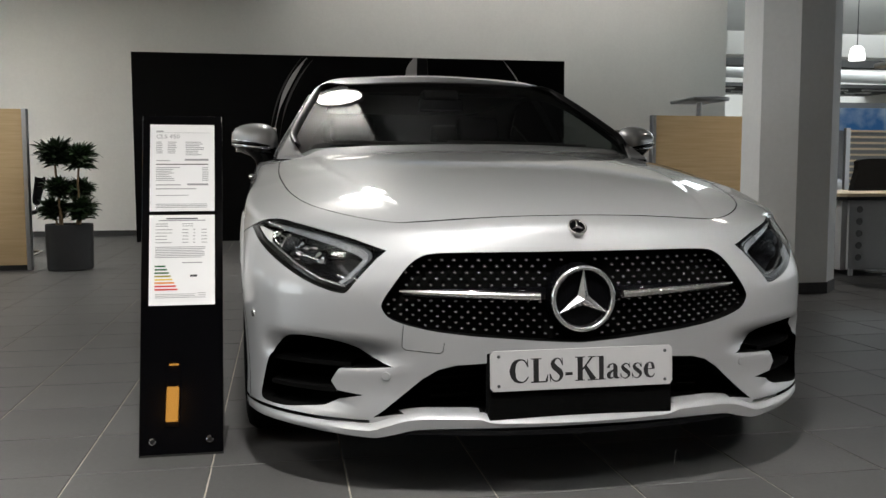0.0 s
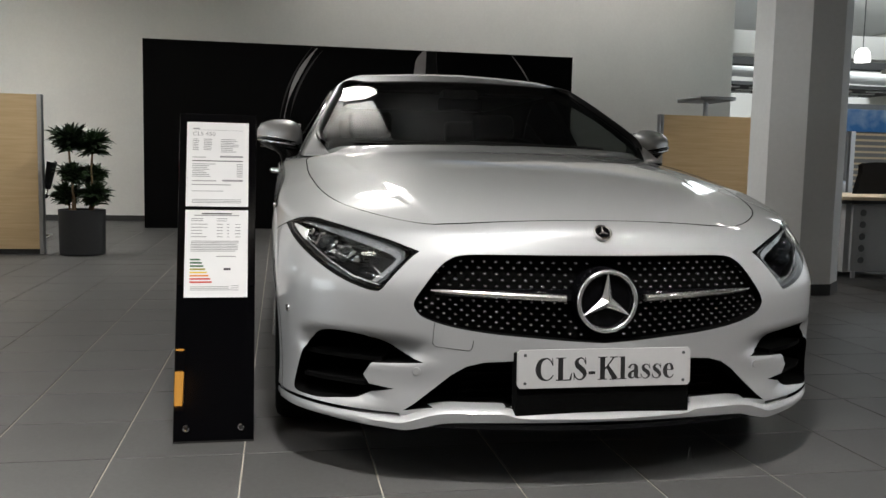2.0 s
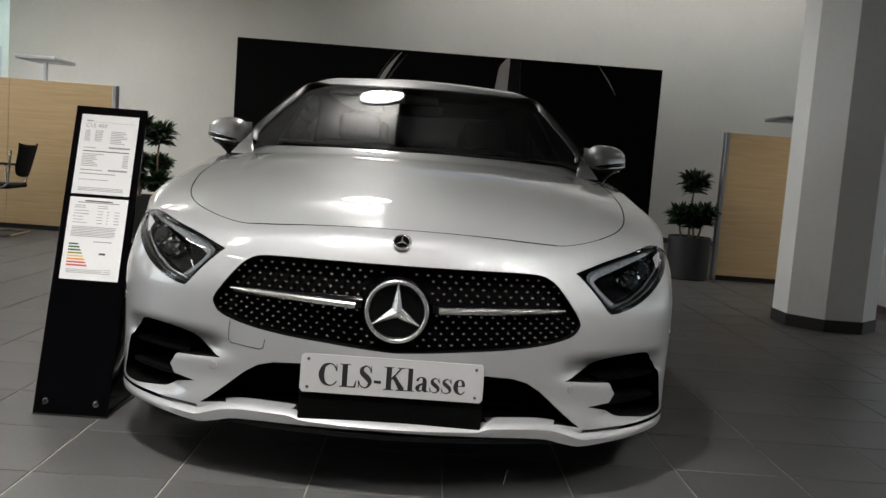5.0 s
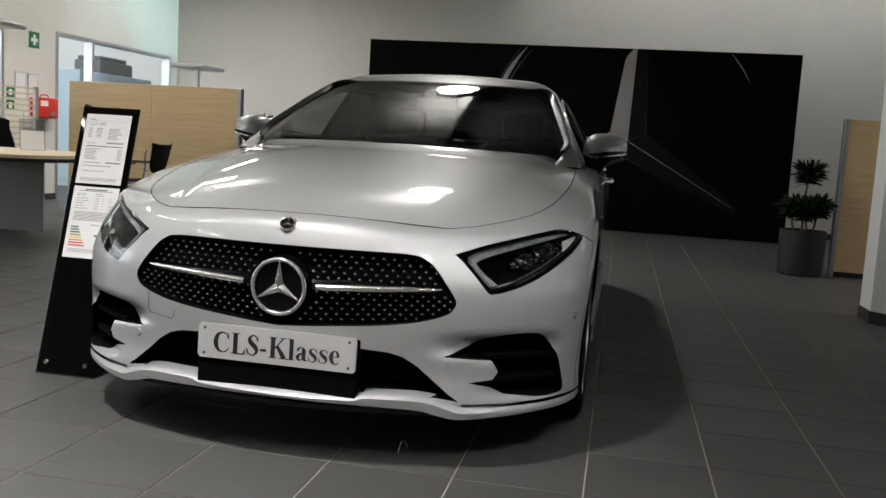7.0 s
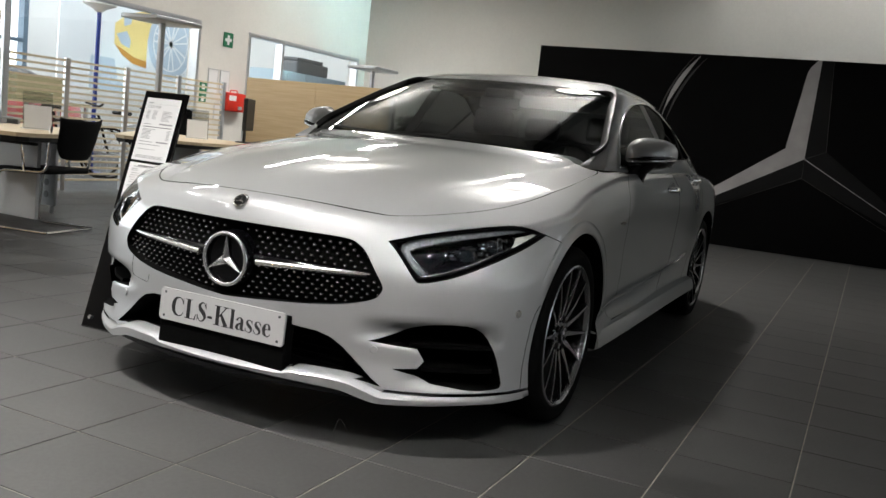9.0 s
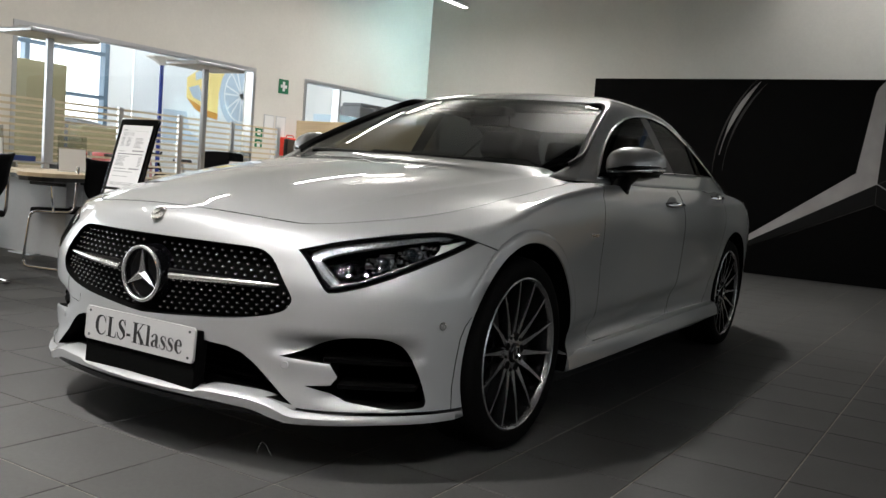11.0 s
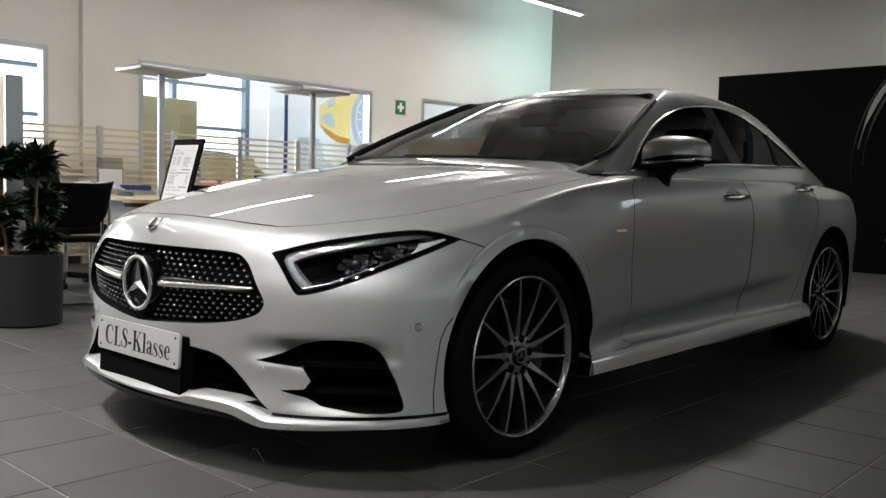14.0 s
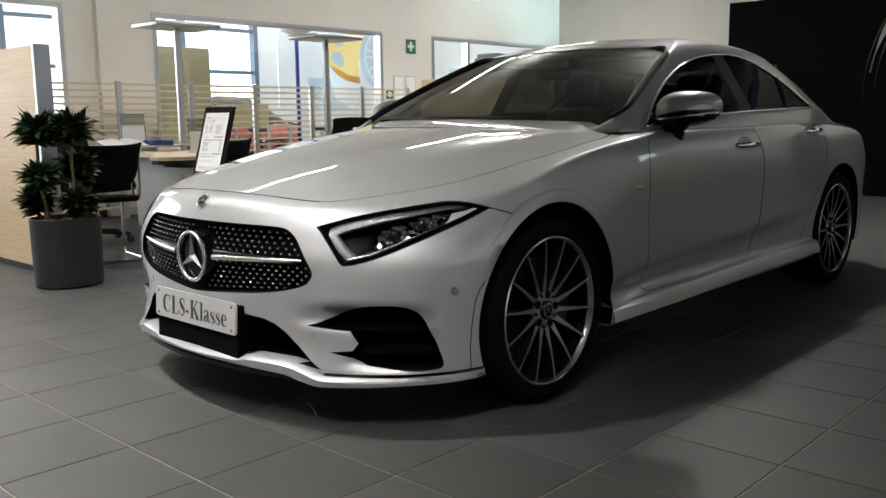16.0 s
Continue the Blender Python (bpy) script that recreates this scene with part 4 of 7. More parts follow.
# serif letters drawn with a broad pen: strokes of (x, y, width), capital height 1
UPPER_S = [(0.50, 0.72, 0.04), (0.42, 0.91, 0.05), (0.29, 0.965, 0.065), (0.15, 0.82, 0.14), (0.20, 0.63, 0.21), (0.40, 0.42, 0.22), (0.47, 0.22, 0.14), (0.36, 0.05, 0.07), (0.24, 0.03, 0.055), (0.11, 0.13, 0.045), (0.06, 0.30, 0.03)]
LOWER_S = [(0.76 * x, 0.66 * y, 0.74 * w) for x, y, w in UPPER_S]
LETTERS = {
    "C": (0.78, [[(0.68, 0.70, 0.04), (0.60, 0.88, 0.05), (0.45, 0.965, 0.06), (0.22, 0.86, 0.15), (0.12, 0.50, 0.22), (0.22, 0.15, 0.15), (0.45, 0.03, 0.06), (0.61, 0.10, 0.05), (0.71, 0.25, 0.04)], [(0.68, 0.99, 0.025), (0.69, 0.66, 0.05)]]),
    "L": (0.70, [[(0.22, 0.02, 0.20), (0.22, 0.98, 0.20)], [(0.03, 0.98, 0.04), (0.42, 0.98, 0.04)], [(0.03, 0.025, 0.05), (0.62, 0.025, 0.05)], [(0.60, 0.03, 0.09), (0.66, 0.32, 0.02)]]),
    "S": (0.60, [UPPER_S, [(0.495, 0.99, 0.025), (0.51, 0.68, 0.045)], [(0.055, 0.01, 0.025), (0.045, 0.34, 0.045)]]),
    "-": (0.36, [[(0.02, 0.31, 0.13), (0.29, 0.31, 0.13)]]),
    "K": (0.86, [[(0.22, 0.02, 0.20), (0.22, 0.98, 0.20)], [(0.03, 0.98, 0.04), (0.40, 0.98, 0.04)], [(0.03, 0.02, 0.04), (0.40, 0.02, 0.04)], [(0.28, 0.42, 0.06), (0.67, 0.97, 0.06)], [(0.52, 0.98, 0.04), (0.82, 0.98, 0.04)], [(0.40, 0.60, 0.14), (0.73, 0.03, 0.22)], [(0.50, 0.02, 0.04), (0.90, 0.02, 0.04)]]),
    "l": (0.34, [[(0.17, 0.02, 0.18), (0.17, 0.99, 0.18)], [(0.02, 0.02, 0.04), (0.33, 0.02, 0.04)], [(0.02, 0.975, 0.04), (0.20, 0.975, 0.04)]]),
    "a": (0.54, [[(0.09, 0.48, 0.12), (0.15, 0.60, 0.07), (0.27, 0.645, 0.05), (0.36, 0.55, 0.15), (0.37, 0.36, 0.17), (0.37, 0.14, 0.17), (0.44, 0.05, 0.09), (0.53, 0.07, 0.03)], [(0.36, 0.40, 0.05), (0.19, 0.31, 0.10), (0.11, 0.17, 0.16), (0.17, 0.055, 0.09), (0.28, 0.08, 0.04), (0.37, 0.17, 0.04)]]),
    "s": (0.45, [LOWER_S, [(0.375, 0.655, 0.02), (0.388, 0.45, 0.035)], [(0.042, 0.005, 0.02), (0.034, 0.23, 0.035)]]),
    "e": (0.50, [[(0.12, 0.37, 0.04), (0.44, 0.37, 0.04)], [(0.41, 0.37, 0.13), (0.37, 0.57, 0.10), (0.26, 0.645, 0.05), (0.15, 0.54, 0.13), (0.11, 0.33, 0.18), (0.16, 0.13, 0.14), (0.28, 0.03, 0.07), (0.39, 0.06, 0.05), (0.46, 0.17, 0.03)]]),
}


def pen_stroke(bm, points, y, ox, sx, sz):
    """A flat stroke through (x, y, width) points, its ends cut square."""
    if len(points) > 2:
        ends = [points[0]] + list(points) + [points[-1]]
        fine = []
        for p0, p1, p2, p3 in zip(ends, ends[1:], ends[2:], ends[3:]):
            p0, p1, p2, p3 = Vector(p0), Vector(p1), Vector(p2), Vector(p3)
            fine += [0.5 * (2 * p1 + (p2 - p0) * t + (2 * p0 - 5 * p1 + 4 * p2 - p3) * t * t + (3 * p1 - p0 - 3 * p2 + p3) * t ** 3) for t in (0, 0.25, 0.5, 0.75)]
        fine.append(Vector(points[-1]))
    else:
        fine = [Vector(p) for p in points]
    last = None
    for i, p in enumerate(fine):
        d = fine[min(i + 1, len(fine) - 1)] - fine[max(i - 1, 0)]
        n = Vector((-d.y, d.x)).normalized() * (p.z / 2)
        pair = [bm.verts.new((ox + (p.x + k * n.x) * sx, y, (p.y + k * n.y) * sz)) for k in (-1, 1)]
        if last:
            bm.faces.new((last[0], pair[0], pair[1], last[1]))
        last = pair


WORD = "CLS-Klasse"
span = sum(LETTERS[c][0] for c in WORD)
at = 0.0
for c in WORD:
    bm = bmesh.new()
    for k, stroke in enumerate(LETTERS[c][1]):
        pen_stroke(bm, stroke, -0.0046 - 0.0002 * k, -0.209 + 0.42 * at / span, 0.42 / span, 0.066)
    bmesh.ops.translate(bm, vec=(0, 0, -0.034), verts=bm.verts[:])
    bmesh.ops.transform(bm, matrix=pm, verts=bm.verts[:])
    part("letter", bm, PLATE_INK, plate)
    at += LETTERS[c][0]
# cover of the towing eye
pts = []
for x, z in smooth_outline([(-0.483, 0.482), (-0.486, 0.450), (-0.487, 0.422), (-0.478, 0.412), (-0.388, 0.404), (-0.379, 0.410), (-0.371, 0.458)], 2, sharp=range(7))[:-2]:
    p, n = body_surface.hit((x, -1.2, z), (0, 1, 0))
    pts.append(p + n * 0.0006)
part("tow_cover_joint", tube(bmesh.new(), pts, 0.0009, 6), RIM_DARK, car)

# mouth and side intakes: dark mesh, fins
bm = bmesh.new()
for z in np.linspace(0.245, 0.37, 6):
    box(bm, -0.40, 0.40, -0.745, -0.735, z - 0.003, z + 0.003)
part("lower_grille", bm, BLACK_VOID, car)["kind"] = "stuff"
LIP_T = curve_at([(0.0, 0.231), (0.25, 0.233), (0.29, 0.244), (0.42, 0.243), (0.48, 0.236), (0.535, 0.218), (0.58, 0.204), (0.75, 0.205), (0.95, 0.206)])
bm = bmesh.new()
rows = []
for x in list(np.linspace(-0.912, -0.60, 14)) + list(np.linspace(-0.58, 0.58, 59)) + list(np.linspace(0.60, 0.912, 14)):
    a, y = abs(x), shell_y(x, 0.215)
    out = 0.026 * (1 - 0.8 * step(0.55, 0.88, a))
    t_, b_ = LIP_T(a), LIP_Z(a) - 0.004
    rows.append([bm.verts.new((x, y + d, z)) for d, z in ((0.045, t_ + 0.002), (0.0, t_), (-out * 0.75, t_ - 0.006), (-out, t_ - 0.013), (-out * 0.85, b_ + 0.004), (-out * 0.5, b_), (0.045, b_))])
for a, b in zip(rows, rows[1:]):
    for k in range(6):
        bm.faces.new((a[k], b[k], b[k + 1], a[k + 1]))
bm.faces.new(rows[0]), bm.faces.new(rows[-1])
part("front_lip", bm, SILVER, car, "silver front lip with black splitter below", smooth=40)
bm = bmesh.new()
prism(bm, [(-0.46, -0.70)] + [(x, shell_y(x, 0.21) - 0.018) for x in np.linspace(-0.50, 0.50, 21)] + [(0.46, -0.70)], 0.184, 0.199)
part("splitter", bm, BLACK_GLOSS, car)
for s in (1, -1):
    for z0, z1, a in ((0.352, 0.365, 0.62), (0.276, 0.288, 0.66)):
        bm = bmesh.new()
        pts = [(s * x, shell_y(x, 0.32) + 0.03 + 0.03 * (x - 0.6)) for x in (a, 0.72, 0.80, 0.84)]
        prism(bm, pts + [(p[0] - 0.05 * s, p[1] + 0.10) for p in reversed(pts)], z0, z1)
        part("intake_fin", bm, BLACK_VOID, car)
    for p in ((0.891, -0.478, 0.479), (0.53, -0.770, 0.337)):
        c = Vector((p[0] * s, p[1], p[2]))
        q, _, _, _ = body_surface.tree.find_nearest(c)
        n = body_surface.normal(q)
        bm = bmesh.new()
        lathe(bm, [(0.0125, -0.006), (0.0125, 0.0025), (0.0105, 0.0035)], 24, Matrix.Translation(q) @ n.to_track_quat("Z", "Y").to_matrix().to_4x4())
        part("parking_sensor", bm, SILVER if p[0] < 0.6 else SATIN, car)

# ---- the car's cabin ----
# darker than the silver paint: the handle bowl's shade as colour
BOWL_SHADE = material("bowl_shade_grey", (0.10, 0.10, 0.105), 0.35, 0.5, grain=0.03, coat=1.0)
cab = mesh_of(cabin_shell(), "cab", [SILVER, BLACK_VOID], 180)
cab_surface = Surface(cab)
bm = bmesh.new()
box(bm, -1, 1, -0.5, 4.5, 0.0, 0.955)
above = cut(cab, as_cutter(bm))


def screen_prism(outline, y0, y1):
    b = bmesh.new()
    return prism(b, smooth_outline(mirrored(outline), 3, sharp=(0, len(outline) - 2, len(outline) - 1, len(outline))), y0, y1, "y")


side_line = smooth_outline(SIDE_GLASS, 4, sharp=(0, 10))


def side_prism(outline, s, grow=0.0):
    b = bmesh.new()
    return prism(b, shrink(outline, -grow) if grow else outline, 0.25 * s, 1.1 * s, "x")


roof = above
for bm in (screen_prism(SCREEN, 0.1, 1.70), screen_prism(REAR_GLASS, 2.3, 4.2), side_prism(side_line, 1), side_prism(side_line, -1)):
    roof = cut(roof, as_cutter(bm))
roof = finish(roof, cab_surface, 0)
ob = new("roof", roof)
ob.parent = car
mod = ob.modifiers.new("thickness", "SOLIDIFY")
mod.thickness, mod.offset, mod.material_offset, mod.material_offset_rim = 0.022, -1, 1, 1


def pane(name, bm, mat, parent, label=""):
    me = finish(cut(above, as_cutter(bm), "INTERSECT"), cab_surface, 0)
    me.materials.clear()
    me.materials.append(mat)
    o = new(name, me)
    o.parent = parent
    o.visible_shadow = False
    if label:
        o["label"] = label
    return o


pane("windscreen", screen_prism(SCREEN, 0.1, 1.70), TINTED, car, "tinted windscreen with black border")
pane("rear_window", screen_prism(REAR_GLASS, 2.3, 4.2), DARK_TINT, car)


def between(y0, y1):
    """The stretch of the side glass between two y's."""
    out = []
    pts = side_line
    for a, b in zip(pts, pts[1:] + pts[:1]):
        if y0 <= a[0] <= y1:
            out.append(a)
        for y in (y0, y1):
            if (a[0] < y) != (b[0] < y):
                t = (y - a[0]) / (b[0] - a[0])
                out.append((y, a[1] + t * (b[1] - a[1]), abs(y - a[0])))
    return [(p[0], p[1]) for p in out]


for is_front, s, ob in door_obs:
    if is_front:
        pane("window", side_prism(between(0.70, 1.74), s), SIDE_TINT, ob, "tinted side window")
        pane("pillar_trim", side_prism(between(1.74, 1.86), s), SCREEN_BLACK, ob).visible_shadow = True
    else:
        pane("window", side_prism(between(1.86, 2.95), s), DARK_TINT, ob, "dark tinted side window")
        pts = []
        for t_ in np.linspace(0, 1, 6):
            p, n = cab_surface.hit((1.3 * s, 2.44 - 0.12 * t_, 1.218 - 0.172 * t_), (-s, 0, 0))
            pts.append(p + n * 0.002)
        part("pillar_trim", tube(bmesh.new(), pts, 0.010, 6), BLACK_MAT, ob)
    # handle: a bow over a shallow bowl, whose shade is a darker grey patch
    y, z = (1.545, 0.878) if is_front else (2.53, 0.925)
    w = side_w(y, z)
    part("handle", tube(bmesh.new(), [(s * (w - 0.012), y - 0.105, z), (s * (w + 0.022), y - 0.085, z + 0.001), (s * (w + 0.030), y, z + 0.003), (s * (w + 0.022), y + 0.085, z + 0.001), (s * (w - 0.012), y + 0.105, z)], [0.010, 0.014, 0.015, 0.014, 0.010], 12), CHROME, ob, "chrome bow handle over a bowl", smooth=80)
    bm = bmesh.new()
    bmesh.ops.create_uvsphere(bm, u_segments=20, v_segments=10, radius=1, matrix=Matrix.Translation((s * (w - 0.004), y - 0.01, z)) @ Matrix.Diagonal((0.006, 0.080, 0.042, 1)))
    part("handle_bowl", bm, BOWL_SHADE, ob, smooth=80)

# chrome line round the side glass
for s in (1, -1):
    pts = []
    for y, z in side_line:
        p, n = cab_surface.hit((1.3 * s, y, z), (-s, 0, 0))
        if p is not None:
            pts.append(p + n * 0.002)
    part("window_trim", tube(bmesh.new(), pts, 0.006, 6, closed=True), CHROME, car, "bright trim round the side windows", smooth=80)

# black border of the windscreen
def border_row(inset, lift):
    row = []
    full = smooth_outline(mirrored(SCREEN), 3, sharp=(0, 9, 10, 11))
    for (x0, z0), (x1, z1) in zip(full, shrink(full, inset)):
        slim = 1 - 0.8 * step(1.28, 1.34, z0)
        x, z = x0 + (x1 - x0) * slim, z0 + (z1 - z0) * slim
        p, n = cab_surface.hit((x, -0.5, z), (0, 1, 0))
        proud = 0.15 + 0.85 * step(0.47, 0.57, abs(x))
        row.append(p + n * lift * proud if p is not None and z > 1.0 else None)
    return row


bm = bmesh.new()
rows = [[bm.verts.new(p) if p is not None else None for p in border_row(d, h)] for d, h in ((-0.006, 0.0005), (-0.002, 0.018), (0.006, 0.018), (0.022, 0.0015))]
for a, b in zip(rows, rows[1:]):
    for k in range(len(a)):
        q = (a[k], a[(k + 1) % len(a)], b[(k + 1) % len(a)], b[k])
        if all(q):
            bm.faces.new(q)
bmesh.ops.delete(bm, geom=[v for v in bm.verts if not v.link_faces], context="VERTS")
part("screen_border", bm, SCREEN_BLACK, car, smooth=50)
# wipers
for x0, x1, y0, y1 in ((0.50, -0.12, 0.60, 0.43), (-0.02, -0.60, 0.44, 0.62)):
    pts = []
    for t in np.linspace(0, 1, 7):
        x = x0 + (x1 - x0) * t
        p, n = cab_surface.hit((x, -0.5, 1.006 + 0.012 * t), (0, 1, 0))
        pts.append(p + n * 0.008)
    part("wiper", tube(bmesh.new(), pts, 0.006, 6), BLACK_MAT, car)
# cowl between bonnet and glass
bm = bmesh.new()
grid = [[bm.verts.new((x, y0 + (y1 - y0) * t, z0 + (z1 - z0) * t)) for t in (0, 0.5, 1)] for x in np.linspace(-0.74, 0.74, 21) for y0, y1, z0, z1 in [(0.40 + 0.30 * (abs(x) / 0.74) ** 2, 0.62 + 0.30 * (abs(x) / 0.74) ** 2, 0.968, 0.95)]]
for a, b in zip(grid, grid[1:]):
    for k in range(2):
        bm.faces.new((a[k], b[k], b[k + 1], a[k + 1]))
part("cowl", bm, BLACK_MAT, car)

# inside: dashboard, wheel, seats, mirror
bm = bmesh.new()
prism(bm, smooth_outline([(0.74, 0.80), (0.76, 0.945), (0.95, 0.975), (1.15, 0.965), (1.28, 0.90), (1.30, 0.75), (1.25, 0.5), (0.78, 0.5)], 3), -0.70, 0.70, "x")
part("dashboard", bm, LEATHER, car, smooth=50)
steer = new("steering_wheel")
steer.parent = car
sm = Matrix.Translation((0.37, 1.40, 0.90)) @ Matrix.Rotation(radians(65), 4, "X")
bm = tube(bmesh.new(), [sm @ Vector((0.18 * math.cos(a), 0.18 * math.sin(a), 0)) for a in np.linspace(0, 2 * math.pi, 40, endpoint=False)], 0.016, 8, closed=True)
part("rim", bm, LEATHER, steer, smooth=80)
bm = bmesh.new()
lathe(bm, [(0.07, -0.02), (0.07, 0.01), (0.05, 0.025)], 24, sm)
box(bm, -0.17, 0.17, -0.02, 0.02, -0.01, 0.01, 0.004, sm)
part("hub", bm, LEATHER, steer)


def car_seat(x, y):
    seat = new("seat")
    seat.parent = car
    seat.location = (x, y, 0)
    part("cushion", box(bmesh.new(), -0.25, 0.25, -0.35, 0.16, 0.42, 0.56, 0.05, segments=4), LEATHER, seat, smooth=60)
    part("backrest", box(bmesh.new(), -0.25, 0.25, 0.0, 0.14, 0.0, 0.62, 0.055, Matrix.Translation((0, 0.08, 0.50)) @ Matrix.Rotation(radians(-18), 4, "X"), segments=4), LEATHER, seat, smooth=60)
    part("headrest", box(bmesh.new(), -0.13, 0.13, 0.0, 0.10, 0.64, 0.80, 0.04, Matrix.Translation((0, 0.07, 0.49)) @ Matrix.Rotation(radians(-18), 4, "X"), segments=4), LEATHER, seat, smooth=60)


for x in (-0.38, 0.38):
    car_seat(x, 1.78)
    car_seat(x, 2.72)
part("inner_mirror", box(bmesh.new(), -0.115, 0.115, 1.27, 1.30, 1.205, 1.27, 0.012, segments=3), BLACK_GLOSS, car)
part("sensor_box", box(bmesh.new(), -0.09, 0.09, 1.27, 1.40, 1.265, 1.315, 0.015, segments=3), BLACK_MAT, car)
part("headliner", box(bmesh.new(), -0.5, 0.5, 1.45, 2.9, 1.30, 1.315, 0.0), BLACK_MAT, car)

# outer mirrors
for s in (1, -1):
    mirror = new("wing_mirror")
    mirror.parent = car
    mirror["label"] = "silver wing mirror with light strip and black foot"
    mirror.matrix_local = Matrix.Translation((0.917 * s, 1.01, 1.045)) @ Matrix.Rotation(radians(7 * s), 4, "Z")
    bm = bmesh.new()
    bmesh.ops.create_uvsphere(bm, u_segments=48, v_segments=32, radius=1)
    for v in bm.verts:
        c = v.co.copy()
        p = 2.7
        k = (abs(c.x) ** p + abs(c.y) ** p + abs(c.z) ** p) ** (1 / p)
        c = c / max(k, 1e-6)
        front, o = c.y < 0, c.x * s
        taper = 1 - 0.26 * (0.5 + 0.5 * o) ** 1.6
        high = 0.086 if c.z > 0 else 0.080
        v.co = Vector((c.x * 0.112, c.y * (0.155 if front else 0.040) * (1 - 0.16 * max(o, 0) ** 2) + 0.062 * o, c.z * high * taper * (1 - 0.30 * max(-c.y, 0) ** 2) + 0.010 * o))
    for f in bm.faces:
        f.material_index = 1 if f.calc_center_median().z < -0.030 + 0.006 * f.calc_center_median().x * s / 0.1 else 0
    part("housing", bm, [SILVER, BLACK_GLOSS], mirror, smooth=70)
    def band(z, lift, k0=0.0):
        """A path round the housing's front, from its inner to its outer end."""
        out = []
        for t in np.linspace(-0.80, 1.0, 15):
            yy = -0.155 * max(1 - abs(t) ** 2.7, 0.0) ** (1 / 2.7) * (1 - 0.16 * max(t, 0) ** 2) * 0.985 + 0.062 * t
            out.append((0.112 * t * s, yy - lift, z + 0.014 * t))
        return out
    part("turn_signal", tube(bmesh.new(), band(-0.018, 0.0), [0.003 + 0.006 * math.sin(math.pi * k / 14) for k in range(15)], 8), BLACK_GLOSS, mirror, smooth=80)
    part("chrome_strip", tube(bmesh.new(), band(-0.030, 0.001), [0.0025 + 0.003 * math.sin(math.pi * k / 14) for k in range(15)], 8), CHROME, mirror, smooth=80)
    part("light_strip", tube(bmesh.new(), band(-0.008, -0.001), [0.001 + 0.0025 * math.sin(math.pi * k / 14) for k in range(15)], 8), CHROME, mirror, smooth=80)
    part("mirror_glass", box(bmesh.new(), -0.095, 0.095, 0.036, 0.043, -0.05, 0.062, 0.003), CHROME, mirror)
    bm = bmesh.new()
    rows = [[bm.verts.new((s * (cx + hx * math.cos(a)), cy + hy * math.sin(a), z)) for a in np.linspace(0, 2 * math.pi, 20, endpoint=False)]
            for cx, cy, hx, hy, z in ((-0.030, -0.055, 0.078, 0.080, -0.040), (-0.042, -0.060, 0.062, 0.066, -0.064), (-0.052, -0.060, 0.046, 0.054, -0.088), (-0.056, -0.058, 0.042, 0.050, -0.118), (-0.064, -0.052, 0.044, 0.052, -0.155))]
    for a, b in zip(rows, rows[1:]):
        for k in range(20):
            bm.faces.new((a[k], a[(k + 1) % 20], b[(k + 1) % 20], b[k]))
    bm.faces.new(rows[0]), bm.faces.new(rows[-1])
    part("foot", bm, BLACK_GLOSS, mirror, smooth=60)

# side sill blades and small badge
for s in (1, -1):
    bm = bmesh.new()
    rows = []
    for y in np.linspace(0.388, 2.52, 24):
        k = 0.025 * step(0.36, 2.5, y)
        w = 0.935
        rows.append([bm.verts.new((s * x, y, z + k)) for x, z in ((0.88, 0.300), (w - 0.012, 0.288), (w + 0.004, 0.262), (w + 0.010, 0.225), (w - 0.02, 0.208), (0.86, 0.205))])
    for a, b in zip(rows, rows[1:]):
        for k in range(5):
            bm.faces.new((a[k], b[k], b[k + 1], a[k + 1]))
    bm.faces.new(rows[0]), bm.faces.new(rows[-1])
    part("sill", bm, SILVER, car, smooth=35)
    w = side_w(0.56, 0.745)
    part("side_badge", box(bmesh.new(), s * (w - 0.004), s * (w + 0.004), 0.51, 0.585, 0.738, 0.751, 0.002), SATIN, car)

# flared edge round the front wheel arches, and the joint from the headlight to the arch
for s in (1, -1):
    bm = bmesh.new()
    rows = []
    for a in np.linspace(radians(4), radians(152), 45):
        row = []
        for r, lift in ((ARCH_R - 0.001, 0.0005), (ARCH_R + 0.001, 0.0050), (ARCH_R + 0.030, 0.0058), (ARCH_R + 0.040, 0.0040), (ARCH_R + 0.046, 0.0002)):
            p, n = body_surface.hit((1.3 * s, r * math.cos(a), 0.335 + r * math.sin(a)), (-s, 0, 0))
            row.append(bm.verts.new(p + n * lift * step(4, 22, math.degrees(a)) * (1 - 0.9 * step(130, 152, math.degrees(a))) + n * 0.0003))
        rows.append(row)
    for a, b in zip(rows, rows[1:]):
        for k in range(4):
            bm.faces.new((a[k], a[k + 1], b[k + 1], b[k]))
    bmesh.ops.recalc_face_normals(bm, faces=bm.faces[:])
    part("arch_flare", bm, SILVER, car, smooth=60)
    pts = []
    for t in np.linspace(0, 1, 9):
        p, n = body_surface.hit((1.3 * s, -0.345 + 0.165 * t, 0.7385 - 0.040 * t - 0.010 * t * t), (-s, 0, 0))
        pts.append(p + n * 0.0006)
    part("wing_joint", tube(bmesh.new(), pts, 0.0016, 6), RIM_DARK, car)

